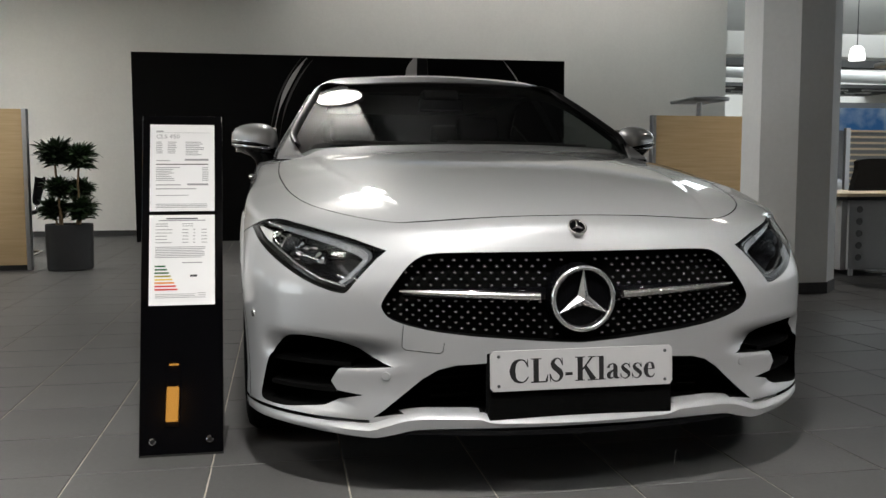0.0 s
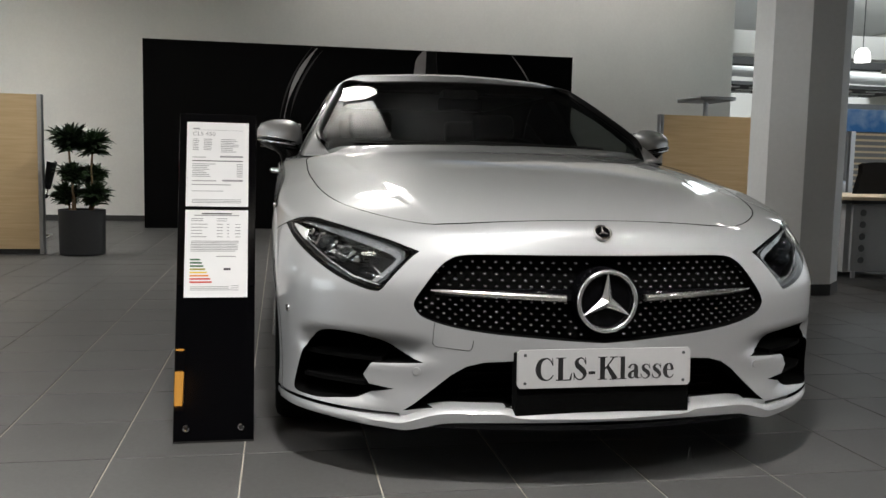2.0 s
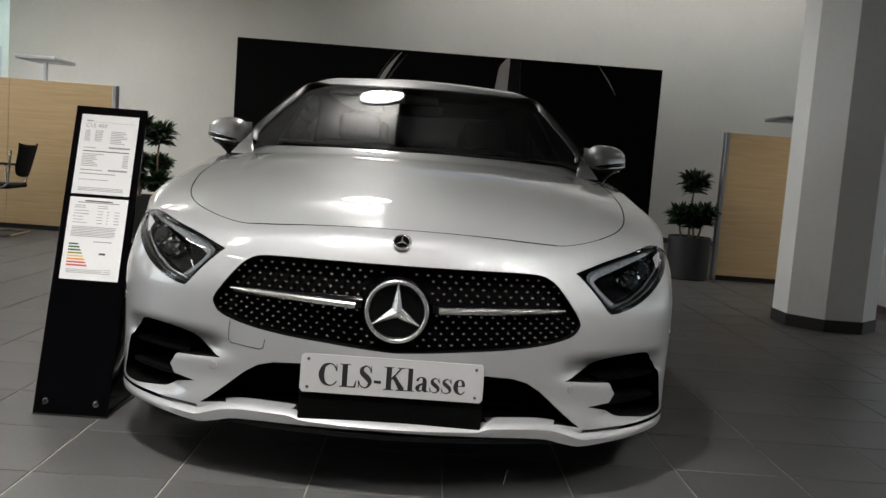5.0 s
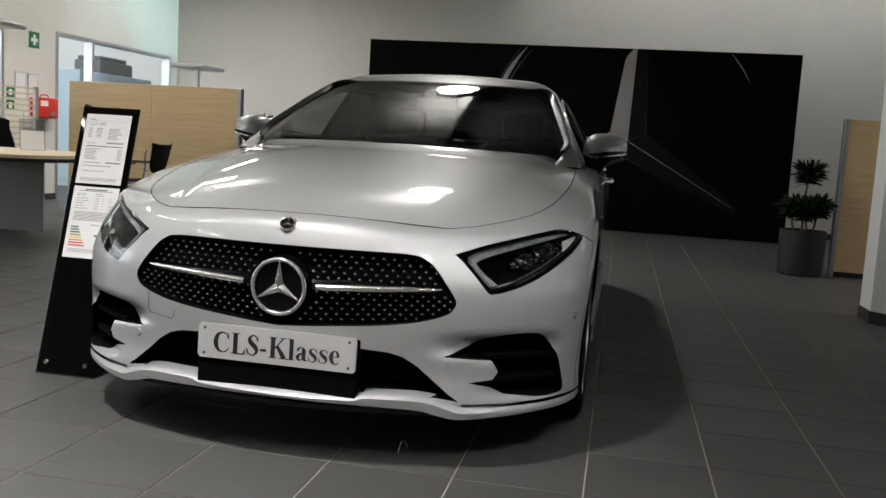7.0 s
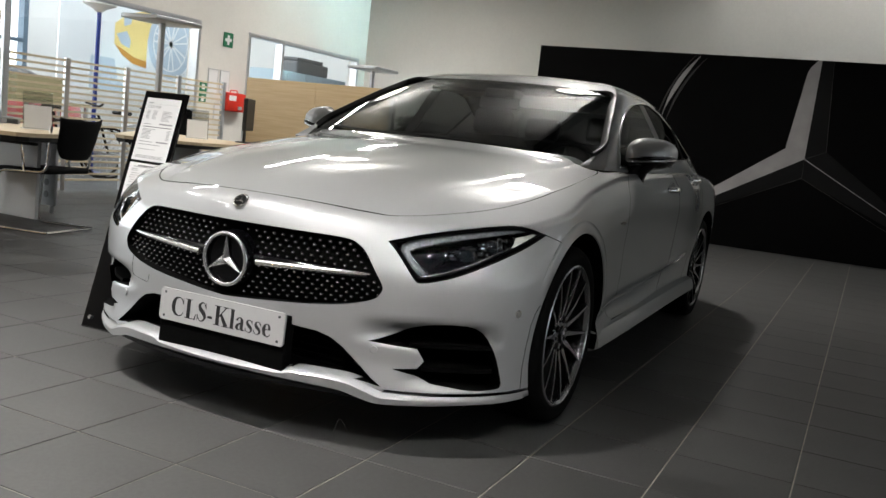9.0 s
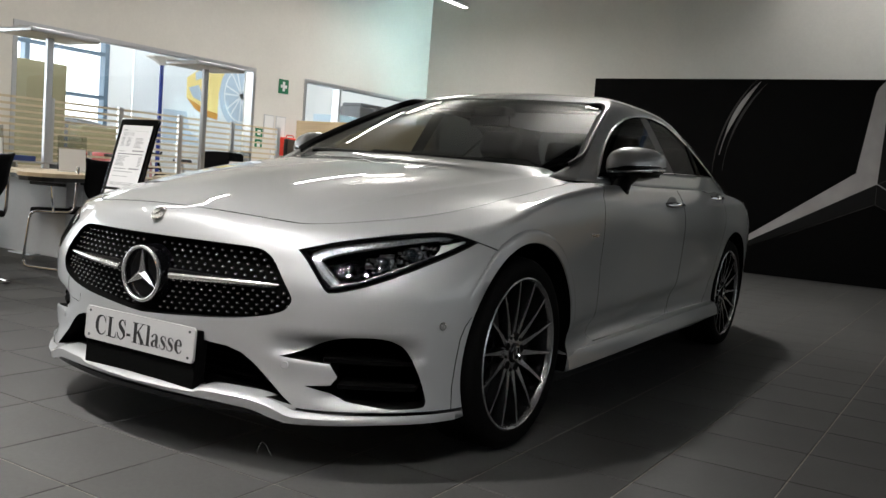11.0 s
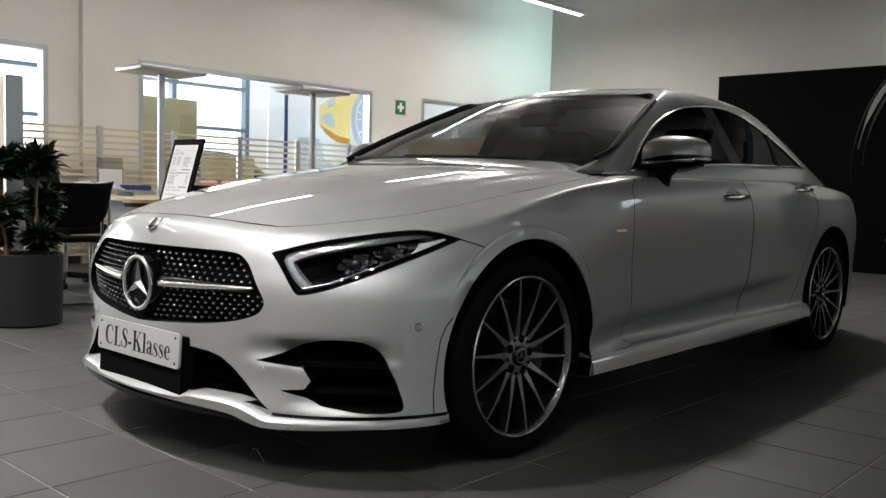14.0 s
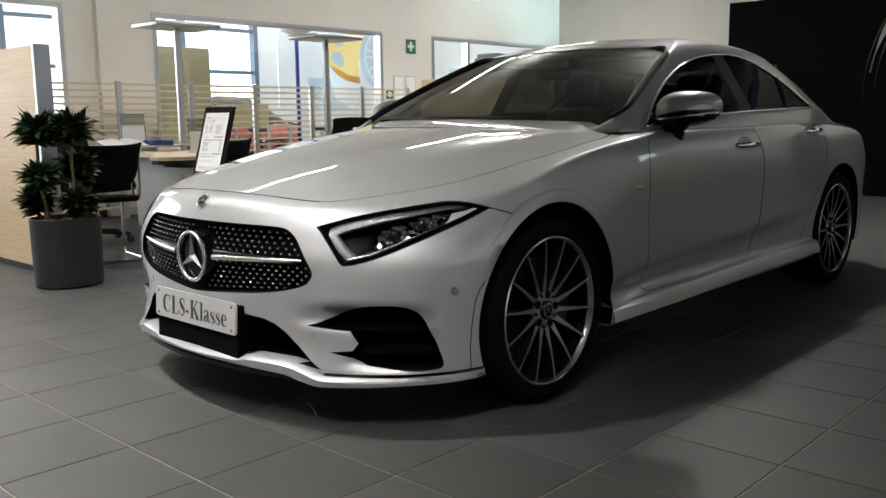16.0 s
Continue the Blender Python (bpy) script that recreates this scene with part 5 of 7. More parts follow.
# wheels
def wheel():
    w = new("wheel")
    w.parent = car
    out = Matrix.Rotation(radians(90), 4, "Y")   # lathe axis z -> x
    bm = bmesh.new()
    lathe(bm, [(0.262, -0.12), (0.30, -0.125), (0.325, -0.115), (0.336, -0.09), (0.338, -0.03), (0.338, 0.045), (0.334, 0.085), (0.318, 0.108), (0.295, 0.115), (0.270, 0.108), (0.264, 0.095)], 72, out, cap=False)
    part("tyre", bm, RUBBER, w, "low black tyre", smooth=40)
    rim = new("rim")
    rim.parent = w
    rim["label"] = "black wheel rim with thin machined silver spokes"
    bm = bmesh.new()
    lathe(bm, [(0.263, 0.100), (0.268, 0.107), (0.263, 0.110), (0.256, 0.104), (0.252, 0.088)], 72, out, cap=False)
    part("lip", bm, RIM_FACE, rim, smooth=40)
    bm = bmesh.new()
    lathe(bm, [(0.252, 0.090), (0.244, 0.05), (0.232, -0.02), (0.225, -0.11)], 72, out, cap=False)
    part("barrel", bm, RIM_DARK, rim, smooth=40)
    n = 14
    for k in range(n):
        a = 2 * math.pi * (k + 0.25) / n
        bm = bmesh.new()
        rows = []
        for t in np.linspace(0, 1, 9):
            r = 0.060 + 0.198 * t
            wd = 0.0085 * (1 - t) ** 2 + 0.0029 + 0.0008 * t
            h = 0.078 + 0.024 * t ** 1.6 + 0.008 * math.sin(math.pi * t)
            rows.append([bm.verts.new(p) for p in ((h - 0.035, -wd * 1.7, r), (h - 0.004, -wd * 1.25, r), (h, -wd, r), (h, wd, r), (h - 0.004, wd * 1.25, r), (h - 0.035, wd * 1.7, r))])
        for p, q in zip(rows, rows[1:]):
            for j in range(5):
                f = bm.faces.new((p[j], q[j], q[j + 1], p[j + 1]))
                f.material_index = 0 if j == 2 else 1
        bm.faces.new(rows[0]), bm.faces.new(rows[-1])
        bmesh.ops.rotate(bm, verts=bm.verts[:], cent=(0, 0, 0), matrix=Matrix.Rotation(a, 3, "X"))
        part("spoke", bm, [RIM_FACE, RIM_DARK], rim)
    bm = bmesh.new()
    lathe(bm, [(0.072, 0.03), (0.074, 0.070), (0.066, 0.080), (0.040, 0.083)], 40, out)
    part("hub", bm, RIM_FACE, rim, smooth=40)
    # flat black discs stand for the shade inside the bolt holes
    for k in range(5):
        a = 2 * math.pi * (k + 0.1) / 5
        bm = bmesh.new()
        lathe(bm, [(0.0145, 0.0), (0.0145, 0.004)], 20, Matrix.Translation((0.080, 0.056 * math.cos(a), 0.056 * math.sin(a))) @ out)
        part("bolt_hole", bm, BLACK_VOID, rim)
        a += math.pi / 5
        bm = bmesh.new()
        lathe(bm, [(0.006, 0.0), (0.006, 0.004)], 14, Matrix.Translation((0.080, 0.060 * math.cos(a), 0.060 * math.sin(a))) @ out)
        part("bolt_hole", bm, BLACK_VOID, rim)
    bm = bmesh.new()
    lathe(bm, [(0.035, 0.08), (0.035, 0.088), (0.031, 0.091)], 32, out)
    cap = part("centre_cap", bm, BLACK_GLOSS, rim, smooth=40)
    bm = bmesh.new()
    tube(bm, [(0.092, 0.024 * math.cos(t), 0.024 * math.sin(t)) for t in np.linspace(0, 2 * math.pi, 28, endpoint=False)], 0.0022, 6, closed=True)
    part("cap_ring", bm, CHROME, rim)
    bm = bmesh.new()
    star_mesh(bm, Vector((0, 0, 0)), 0.023, 0.004, 0.005)
    bmesh.ops.transform(bm, matrix=Matrix.Translation((0.091, 0, 0)) @ Matrix.Rotation(radians(90), 4, "Z"), verts=bm.verts[:])
    part("cap_star", bm, CHROME, rim)
    bm = bmesh.new()
    lathe(bm, [(0.06, 0.005), (0.175, 0.005), (0.178, -0.02), (0.06, -0.02)], 48, out, cap=False)
    part("brake_disc", bm, material("brake_steel", (0.035, 0.035, 0.037), 0.4, 0.9, grain=0.1), w, smooth=40)
    bm = bmesh.new()
    prism(bm, [(0.19 * math.cos(t), 0.19 * math.sin(t)) for t in np.linspace(-0.5, 0.6, 9)] + [(0.115 * math.cos(t), 0.115 * math.sin(t)) for t in np.linspace(0.6, -0.5, 9)], -0.03, 0.045, "x")
    part("caliper", bm, RIM_DARK, w)
    return w


first = wheel()
first.matrix_local = pose(0.815, 0, 0.337)
for x, y in ((0.775, 2.939), (-0.815, 0), (-0.775, 2.939)):
    m = Matrix.Translation((x, y, 0.337)) @ (Matrix.Rotation(radians(180), 4, "Z") if x < 0 else Matrix.Identity(4)) @ Matrix.Rotation(radians(11 * y), 4, "X")
    copy_thing(first, m)
# wheel housings and dark underside
for y in (0, 2.939):
    for s in (1, -1):
        bm = bmesh.new()
        lathe(bm, [(0.39, 0.58), (0.39, 0.60), (0.391, 0.85)], 48, Matrix.Translation((0, y, 0.335)) @ Matrix.Rotation(radians(90 * s), 4, "Y"), cap=False)
        bmesh.ops.delete(bm, geom=[v for v in bm.verts if v.co.z < 0.15], context="VERTS")
        part("wheel_housing", bm, BLACK_VOID, car)

part("undertray", boxes((-0.78, 0.78, 0.42, 2.50, 0.176, 0.180), (-0.58, 0.58, -0.66, 0.42, 0.170, 0.174), (-0.58, 0.58, 2.50, 3.7, 0.176, 0.180)), BLACK_VOID, car, "dark tray under the car")

# ---- display wall with the emblem picture ----
PRINT_BLACK = material("print_black", (0.0015, 0.0015, 0.0016), 0.6, grain=0.1, grain_size=5, spec=0.05)
PRINT_GREY = material("print_grey", (0.36, 0.345, 0.345), 0.55, grain=0.12, grain_size=4, stain=0.1, spec=0.2)
PRINT_MID = material("print_mid_grey", (0.045, 0.042, 0.043), 0.55, grain=0.2, grain_size=3, spec=0.2)
PRINT_DARK = material("print_dark_grey", (0.0045, 0.0045, 0.005), 0.55, grain=0.25, grain_size=3, spec=0.15)
PY = 8.975
display = thing("display_wall", "free-standing black display wall with a large silver emblem picture", "display wall")
part("panel", boxes((-2.69, 3.20, 8.98, 9.10, 0, 2.49)), PRINT_BLACK, display)
SC = (1.045, 1.245)


def flat(points, mat, name, y=PY):
    b = bmesh.new()
    prism(b, points, y, 8.982, "y")
    return part(name, b, mat, display)


def arm(angle, light, dark, r=1.75):
    """One arm of the picture's star: a light and a dark facet that meet in a ridge."""
    c, s = math.cos(radians(angle)), math.sin(radians(angle))
    tip = (SC[0] + c * r, SC[1] + s * r)
    for side, mat in ((1, light), (-1, dark)):
        a = radians(angle + 60 * side)
        v = (SC[0] + 0.27 * math.cos(a), SC[1] + 0.25 * math.sin(a))
        edge = (tip[0] - 0.055 * s * side, tip[1] + 0.055 * c * side)
        flat([SC, tip, edge, v], mat, "facet", PY - 0.001 * (2 + side))


arm(-30, PRINT_DARK, PRINT_DARK)
arm(210, PRINT_DARK, PRINT_GREY)
# the upright arm runs off the top edge
flat([SC, (1.075, 2.488), (1.030, 2.488), (0.955, 2.40), (0.925, 2.33), (0.80, 1.375)], PRINT_GREY, "facet", PY - 0.002)
flat([SC, (1.285, 1.36), (1.21, 2.488), (1.075, 2.488)], PRINT_DARK, "facet", PY - 0.001)
for a, b_, w in ((SC, (2.50, 0.42), 0.010), ((1.045, 1.0), (2.30, 0.36), 0.006), (SC, (1.285, 1.36), 0.008), ((1.285, 1.36), (1.215, 2.488), 0.008), ((1.045, 1.0), (0.0, 0.50), 0.006), ((1.045, 1.0), SC, 0.006)):
    d = Vector((b_[0] - a[0], b_[1] - a[1])).normalized()
    n = Vector((-d.y, d.x)) * w / 2
    flat([(a[0] - n.x, a[1] - n.y), (b_[0] - n.x * 0.4, b_[1] - n.y * 0.4), (b_[0] + n.x * 0.4, b_[1] + n.y * 0.4), (a[0] + n.x, a[1] + n.y)], PRINT_MID if w < 0.009 else PRINT_GREY, "line", PY - 0.004)
for r0, r1, a0, a1, mat in ((1.83, 1.89, 139, 172, PRINT_GREY), (1.77, 1.80, 138, 178, PRINT_MID), (1.905, 1.925, 138, 185, PRINT_MID), (1.80, 1.815, 28, 43, PRINT_GREY)):
    n = 24
    ang = [radians(a0 + (a1 - a0) * k / n) for k in range(n + 1)]
    th = [math.sin(math.pi * min(max(k / n * 1.25, 0.0), 1.0)) if a0 > 100 else math.sin(math.pi * k / n) for k in range(n + 1)]
    mid = (r0 + r1) / 2
    pts = [(0.98 + (mid + (r1 - mid) * max(t, 0.12)) * math.cos(a), 1.24 + (mid + (r1 - mid) * max(t, 0.12)) * math.sin(a)) for a, t in zip(ang, th)]
    pts += [(0.98 + (mid - (mid - r0) * max(t, 0.12)) * math.cos(a), 1.24 + (mid - (mid - r0) * max(t, 0.12)) * math.sin(a)) for a, t in reversed(list(zip(ang, th)))]
    pts = [(x, min(z, 2.488)) for x, z in pts]
    b = bmesh.new()
    prism(b, pts, PY - 0.003, 8.982, "y")
    bmesh.ops.dissolve_degenerate(b, edges=b.edges[:], dist=0.0004)
    part("ring_arc", b, mat, display)

# ---- information stand ----
stand = thing("information_stand", "slanted glossy black stand with two printed price sheets", "stand", (-1.130, -0.305, 0))
lean = math.atan2(0.305, 1.09)
sm = Matrix.Rotation(-lean, 4, "X")
LEN = math.hypot(0.305, 1.09)
bm = box(bmesh.new(), -0.130, 0.130, 0.0, 0.012, 0.0, LEN, 0.002, sm)
part("board", bm, BLACK_ACRYLIC, stand)
bm = bmesh.new()
prism(bm, [(0.012, 0.0), (0.29, 0.0), (0.29, 0.02), (0.24, 0.60), (0.165, 0.56)], -0.118, 0.118, "x")
part("back_support", bm, BLACK_GLOSS, stand)
part("foot", boxes((-0.13, 0.13, 0.0, 0.30, 0.0, 0.006)), BLACK_MAT, stand)
for x in (-0.088, 0.088):
    bm = bmesh.new()
    lathe(bm, [(0.011, 0.0), (0.011, 0.006), (0.008, 0.009)], 20, sm @ Matrix.Translation((x, 0, 0.048)) @ Matrix.Rotation(radians(90), 4, "X"))
    part("bolt", bm, CHROME, stand, smooth=40)


def sheet(z0, z1, kind):
    sh = part("paper_sheet", box(bmesh.new(), -0.105, 0.105, -0.0022, -0.0005, z0, z1, 0.0, sm), PAPER, stand, "printed white price sheet")
    rng = random.Random(kind)
    h = z1 - z0
    def bar(x0, x1, z, t, mat, name="print_line"):
        part(name, box(bmesh.new(), x0, x1, -0.0030, -0.0021, z - t / 2, z + t / 2, 0.0, sm), mat, sh)
    z = lambda f: z1 - h * f
    if kind == 1:
        me = text_mesh("CLS 450", 0.014, 0.076, 0.0)
        me.transform(sm @ Matrix.Translation((-0.047, -0.0030, z(0.14))) @ Matrix.Rotation(radians(90), 4, "X"))
        me.materials.append(INK)
        ob = new("heading", me)
        ob.parent = sh
        bar(-0.085, -0.062, z(0.078), 0.0035, INK)
        bar(-0.085, 0.088, z(0.095), 0.0006, INK)
        for k in range(7):
            bar(-0.085, -0.068 + 0.004 * rng.random(), z(0.205 + 0.021 * k), 0.0022, INK)
            bar(-0.048, -0.024 + 0.006 * rng.random(), z(0.205 + 0.021 * k), 0.0022, INK)
        for k in range(8):
            bar(0.010, 0.050 + 0.022 * rng.random(), z(0.205 + 0.021 * k), 0.0022, INK)
        bar(0.008, 0.085, z(0.41), 0.006, INK)
        bar(-0.085, -0.04, z(0.42), 0.0025, INK)
        bar(-0.085, 0.085, z(0.463), 0.003, DARK_INK)
        for k in range(8):
            bar(-0.085, -0.045 + 0.04 * rng.random(), z(0.50 + 0.021 * k), 0.0022, INK)
            bar(0.065, 0.085, z(0.50 + 0.021 * k), 0.0022, INK)
        bar(-0.085, -0.005, z(0.70), 0.003, INK)
        bar(0.016, 0.085, z(0.695), 0.006, INK)
        bar(-0.085, 0.045, z(0.745), 0.0028, INK)
        bar(-0.085, 0.02, z(0.82), 0.002, INK)
        for k in range(3):
            bar(-0.085, 0.08, z(0.92 + 0.018 * k), 0.0018, INK)
    else:
        bar(-0.05, 0.05, z(0.042), 0.004, DARK_INK)
        bar(-0.075, 0.075, z(0.062), 0.003, INK)
        for k in range(2):
            bar(-0.085, -0.045, z(0.10 + 0.025 * k), 0.0022, INK)
            bar(0.0, 0.035, z(0.10 + 0.025 * k), 0.0022, INK)
        for k in range(5):
            bar(-0.085, -0.05 + 0.02 * rng.random(), z(0.165 + 0.036 * k), 0.0022, INK)
            bar(0.0, 0.02, z(0.165 + 0.036 * k), 0.0022, INK)
            bar(0.035, 0.042, z(0.165 + 0.036 * k), 0.0022, INK)
            bar(0.062, 0.08, z(0.165 + 0.036 * k), 0.0022, INK)
        for k in range(7):
            bar(-0.085, 0.06 + 0.02 * rng.random(), z(0.36 + 0.019 * k), 0.0022, INK)
        for k, c in enumerate(((0.03, 0.10, 0.04), (0.03, 0.10, 0.04), (0.03, 0.10, 0.04), (0.30, 0.26, 0.04), (0.75, 0.55, 0.08), (0.75, 0.25, 0.06), (0.60, 0.06, 0.05), (0.60, 0.06, 0.05))):
            bar(-0.087, -0.053 + 0.0056 * k, z(0.572 + 0.0365 * k), 0.0056, ENERGY[k], "energy_bar")
        bar(0.0, 0.065, z(0.535), 0.003, INK)
        bar(0.025, 0.048, z(0.68), 0.007, DARK_INK, "energy_arrow")
        for k in range(3):
            bar(-0.085, 0.03 + 0.03 * rng.random(), z(0.88 + 0.018 * k), 0.0018, INK)
            bar(0.05, 0.075, z(0.87 + 0.024 * k), 0.0018, INK)


ENERGY = [material("energy_ink", c, 0.6, grain=0.03) for c in ((0.03, 0.12, 0.05), (0.03, 0.12, 0.05), (0.04, 0.13, 0.05), (0.33, 0.28, 0.05), (0.75, 0.55, 0.10), (0.75, 0.28, 0.07), (0.60, 0.07, 0.06), (0.60, 0.07, 0.06))]
sheet(0.798, 1.100, 1)
sheet(0.482, 0.785, 2)
bm = bmesh.new()
for x in (-0.108, 0.108):
    box(bm, x - 0.002, x + 0.002, -0.004, 0.0, 0.478, 1.104, 0.0, sm)
part("sheet_holder", bm, BLACK_GLOSS, stand)

# ---- wood partitions with metal end posts ----
def partition(x_end, x_far, y, z=1.5, thick=0.084):
    p = thing("partition", "maple-veneered office partition with aluminium end post", "partition", (x_end, y, 0), group="office partitions")
    s = 1 if x_far > x_end else -1
    span = abs(x_far - x_end)
    n = 2
    for k in range(n):
        a, b = 0.04 + (span - 0.04) * k / n + 0.002, 0.04 + (span - 0.04) * (k + 1) / n - 0.002
        part("board", box(bmesh.new(), min(s * a, s * b), max(s * a, s * b), 0.008 - thick / 2, thick / 2 - 0.008, 0.05, z, 0.002), MAPLE, p)
    part("end_post", box(bmesh.new(), min(0, s * 0.04), max(0, s * 0.04), -thick / 2, thick / 2, 0.0, z + 0.004, 0.006, segments=3), ALU, p)
    part("base_rail", boxes((min(s * 0.04, s * span), max(s * 0.04, s * span), -0.018, 0.018, 0.0, 0.05)), SKIRT, p)
    return p


partition(-3.11, -5.20, 5.64)
partition(3.03, 5.06, 5.58)
partition(-3.10, -5.55, -0.03, z=1.52, thick=0.106)

# ---- planters ----
def leaf_mesh(length, width):
    b = bmesh.new()
    rows = []
    for t in np.linspace(0, 1, 5):
        w = width * math.sin(math.pi * min(t * 0.92 + 0.06, 1.0)) ** 0.8 / 2
        y, z = length * t, 0.18 * length * math.sin(math.pi * 0.55 * t) - 0.22 * length * t * t
        rows.append([b.verts.new((-w, y, z + w * 0.3)), b.verts.new((0, y, z)), b.verts.new((w, y, z + w * 0.3))])
    for p, q in zip(rows, rows[1:]):
        for k in range(2):
            b.faces.new((p[k], p[k + 1], q[k + 1], q[k]))
    return b


# place of the stem, height where the tuft opens, size of the tuft
TIERS = [(-0.075, 0.02, 0.99, 0.225), (0.080, -0.02, 0.96, 0.220), (-0.055, -0.06, 0.68, 0.185), (0.065, 0.06, 0.66, 0.185), (-0.085, 0.05, 0.48, 0.185), (0.09, -0.06, 0.48, 0.19)]


def planter(x, y, rz, seed, label, stems=TIERS):
    rng = random.Random(seed)
    t = thing("potted_plant", label, "plant", (x, y, 0), rz, group="potted plants")
    bm = bmesh.new()
    lathe(bm, [(0.188, 0.0), (0.205, 0.012), (0.212, 0.40), (0.212, 0.428), (0.205, 0.432), (0.198, 0.428), (0.196, 0.385)], 48, cap=False)
    bm.faces.new([v for v in bm.verts if abs(v.co.z) < 1e-6])
    part("pot", bm, POT, t, "round dark grey planter", smooth=50)
    bm = bmesh.new()
    bmesh.ops.create_grid(bm, x_segments=14, y_segments=14, size=0.196)
    bmesh.ops.delete(bm, geom=[v for v in bm.verts if v.co.xy.length > 0.20], context="VERTS")
    for v in bm.verts:
        v.co.z = 0.40 + 0.018 * noise.noise(v.co * 18)
    part("soil", bm, SOIL, t)
    for sx, sy, h, size in stems:
        lean_x, lean_y = sx * rng.uniform(0.2, 0.6), sy * rng.uniform(0.2, 0.8)
        path = [(sx + lean_x * k + 0.008 * rng.uniform(-1, 1), sy + lean_y * k, 0.39 + (h - 0.39) * k) for k in (0, 0.25, 0.5, 0.75, 1)]
        part("stem", tube(bmesh.new(), path, [0.013, 0.011, 0.010, 0.010, 0.009], 8), BARK, t, smooth=80)
        bm = bmesh.new()
        top = Vector(path[-1])
        for k in range(330):
            a, e = rng.uniform(0, 2 * math.pi), -0.25 + 1.65 * rng.random()
            l = leaf_mesh(size * rng.uniform(0.45, 0.75), rng.uniform(0.024, 0.042))
            up = rng.random()
            spot = Vector((math.cos(a), math.sin(a), 0)) * (size * 0.42 * up * rng.random() ** 0.5) + Vector((0, 0, size * (0.62 * up - 0.05)))
            m = Matrix.Translation(top + spot) @ Matrix.Rotation(a - math.pi / 2, 4, "Z") @ Matrix.Rotation(e, 4, "X") @ Matrix.Rotation(rng.uniform(-0.7, 0.7), 4, "Y")
            me = bpy.data.meshes.new("leaf_tmp")
            bmesh.ops.transform(l, matrix=m, verts=l.verts[:])
            l.to_mesh(me)
            l.free()
            bm.from_mesh(me)
            bpy.data.meshes.remove(me)
        o = part("leaves", bm, LEAF, t, smooth=60)
        o["kind"] = "stuff"
    return t


planter(-2.77, 5.62, 10, 3, "bushy dracaena in a round dark grey planter beside a partition")
planter(2.75, 5.49, 200, 5, "bushy dracaena in a round dark grey planter before the display wall", [(0.01, 0.0, 0.87, 0.22), (-0.07, 0.03, 0.57, 0.20), (0.08, -0.03, 0.55, 0.20), (0.02, 0.07, 0.53, 0.18)])
planter(-2.78, -0.10, 67, 8, "bushy dracaena in a round dark grey planter beside an office chair", [(-0.105, 0.02, 0.885, 0.195), (0.055, -0.02, 0.89, 0.200), (-0.085, -0.05, 0.61, 0.165), (0.065, 0.05, 0.66, 0.175), (-0.105, 0.04, 0.46, 0.155), (0.06, -0.06, 0.45, 0.165)])

# ---- floor-standing uplighters ----
def uplighter(x, y, h=1.88, rz=0):
    t = thing("floor_lamp", "grey office uplighter with flat rectangular head", "floor lamp", (x, y, 0), rz, group="office uplighters")
    bm = bmesh.new()
    box(bm, -0.24, 0.24, -0.33, 0.33, h, h + 0.045, 0.012, segments=3)
    part("head", bm, ALU, t, smooth=40)
    part("diffuser", boxes((-0.20, 0.20, -0.28, 0.28, h + 0.046, h + 0.05)), PAPER, t)
    part("pole", box(bmesh.new(), -0.022, 0.022, -0.03, 0.03, 0.012, h, 0.008), ALU, t)
    part("base", box(bmesh.new(), -0.16, 0.16, -0.22, 0.22, 0.0, 0.012, 0.004), ALU, t)


for x, y, h in ((-4.80, 1.95, 1.87), (-4.86, 3.78, 1.87), (-4.85, 7.98, 1.87), (4.42, 7.28, 1.79), (4.52, 3.45, 1.80)):
    uplighter(x, y, h)

# ---- desks ----
# grey of the discs that stand for light seen through the panel holes
HOLE = material("hole_backlight_grey", (0.16, 0.165, 0.17), 0.5, grain=0.05)
DESK_TOP = wood_material("desk_maple", (0.62, 0.49, 0.32), (0.72, 0.60, 0.42))


def desk(name_label, outline, panel_x0, panel_x1, panel_y, z=0.745, side=1):
    t = thing("desk", name_label, "desk", (outline[0][0], outline[0][1], 0), group="office desks")
    ox, oy = outline[0]
    loc = [(x - ox, y - oy) for x, y in outline]
    bm = bmesh.new()
    prism(bm, smooth_outline(loc, 3, sharp=(0, 1, len(loc) - 1)), z - 0.028, z)
    part("desktop", bm, DESK_TOP, t)
    bm = bmesh.new()
    prism(bm, shrink(smooth_outline(loc, 3, sharp=(0, 1, len(loc) - 1)), 0.012), z - 0.060, z - 0.029)
    part("frame", bm, BLACK_MAT, t)
    a, b = sorted((panel_x0 - ox, panel_x1 - ox))
    py = panel_y - oy
    panel = part("end_panel", box(bmesh.new(), a, b, py - 0.015, py + 0.015, 0.06, z - 0.061, 0.003), GREY_LAM, t, "grey end panel with round holes")
    # no hole is cut; each grey disc imitates the brightness behind
    for k in range(5):
        bm = bmesh.new()
        hx = (b - 0.10) if side < 0 else (a + 0.10)
        lathe(bm, [(0.030, 0.0), (0.030, 0.003), (0.025, 0.004), (0.024, 0.001)], 24, Matrix.Translation((hx, py - 0.0155, 0.16 + 0.105 * k)) @ Matrix.Rotation(radians(90), 4, "X"))
        part("hole_ring", bm, HOLE, panel)
    for x in (a + 0.04, b - 0.04):
        part("foot", lathe(bmesh.new(), [(0.02, 0.0), (0.02, 0.06)], 12, Matrix.Translation((x, py, 0))), ALU, t)
    return t


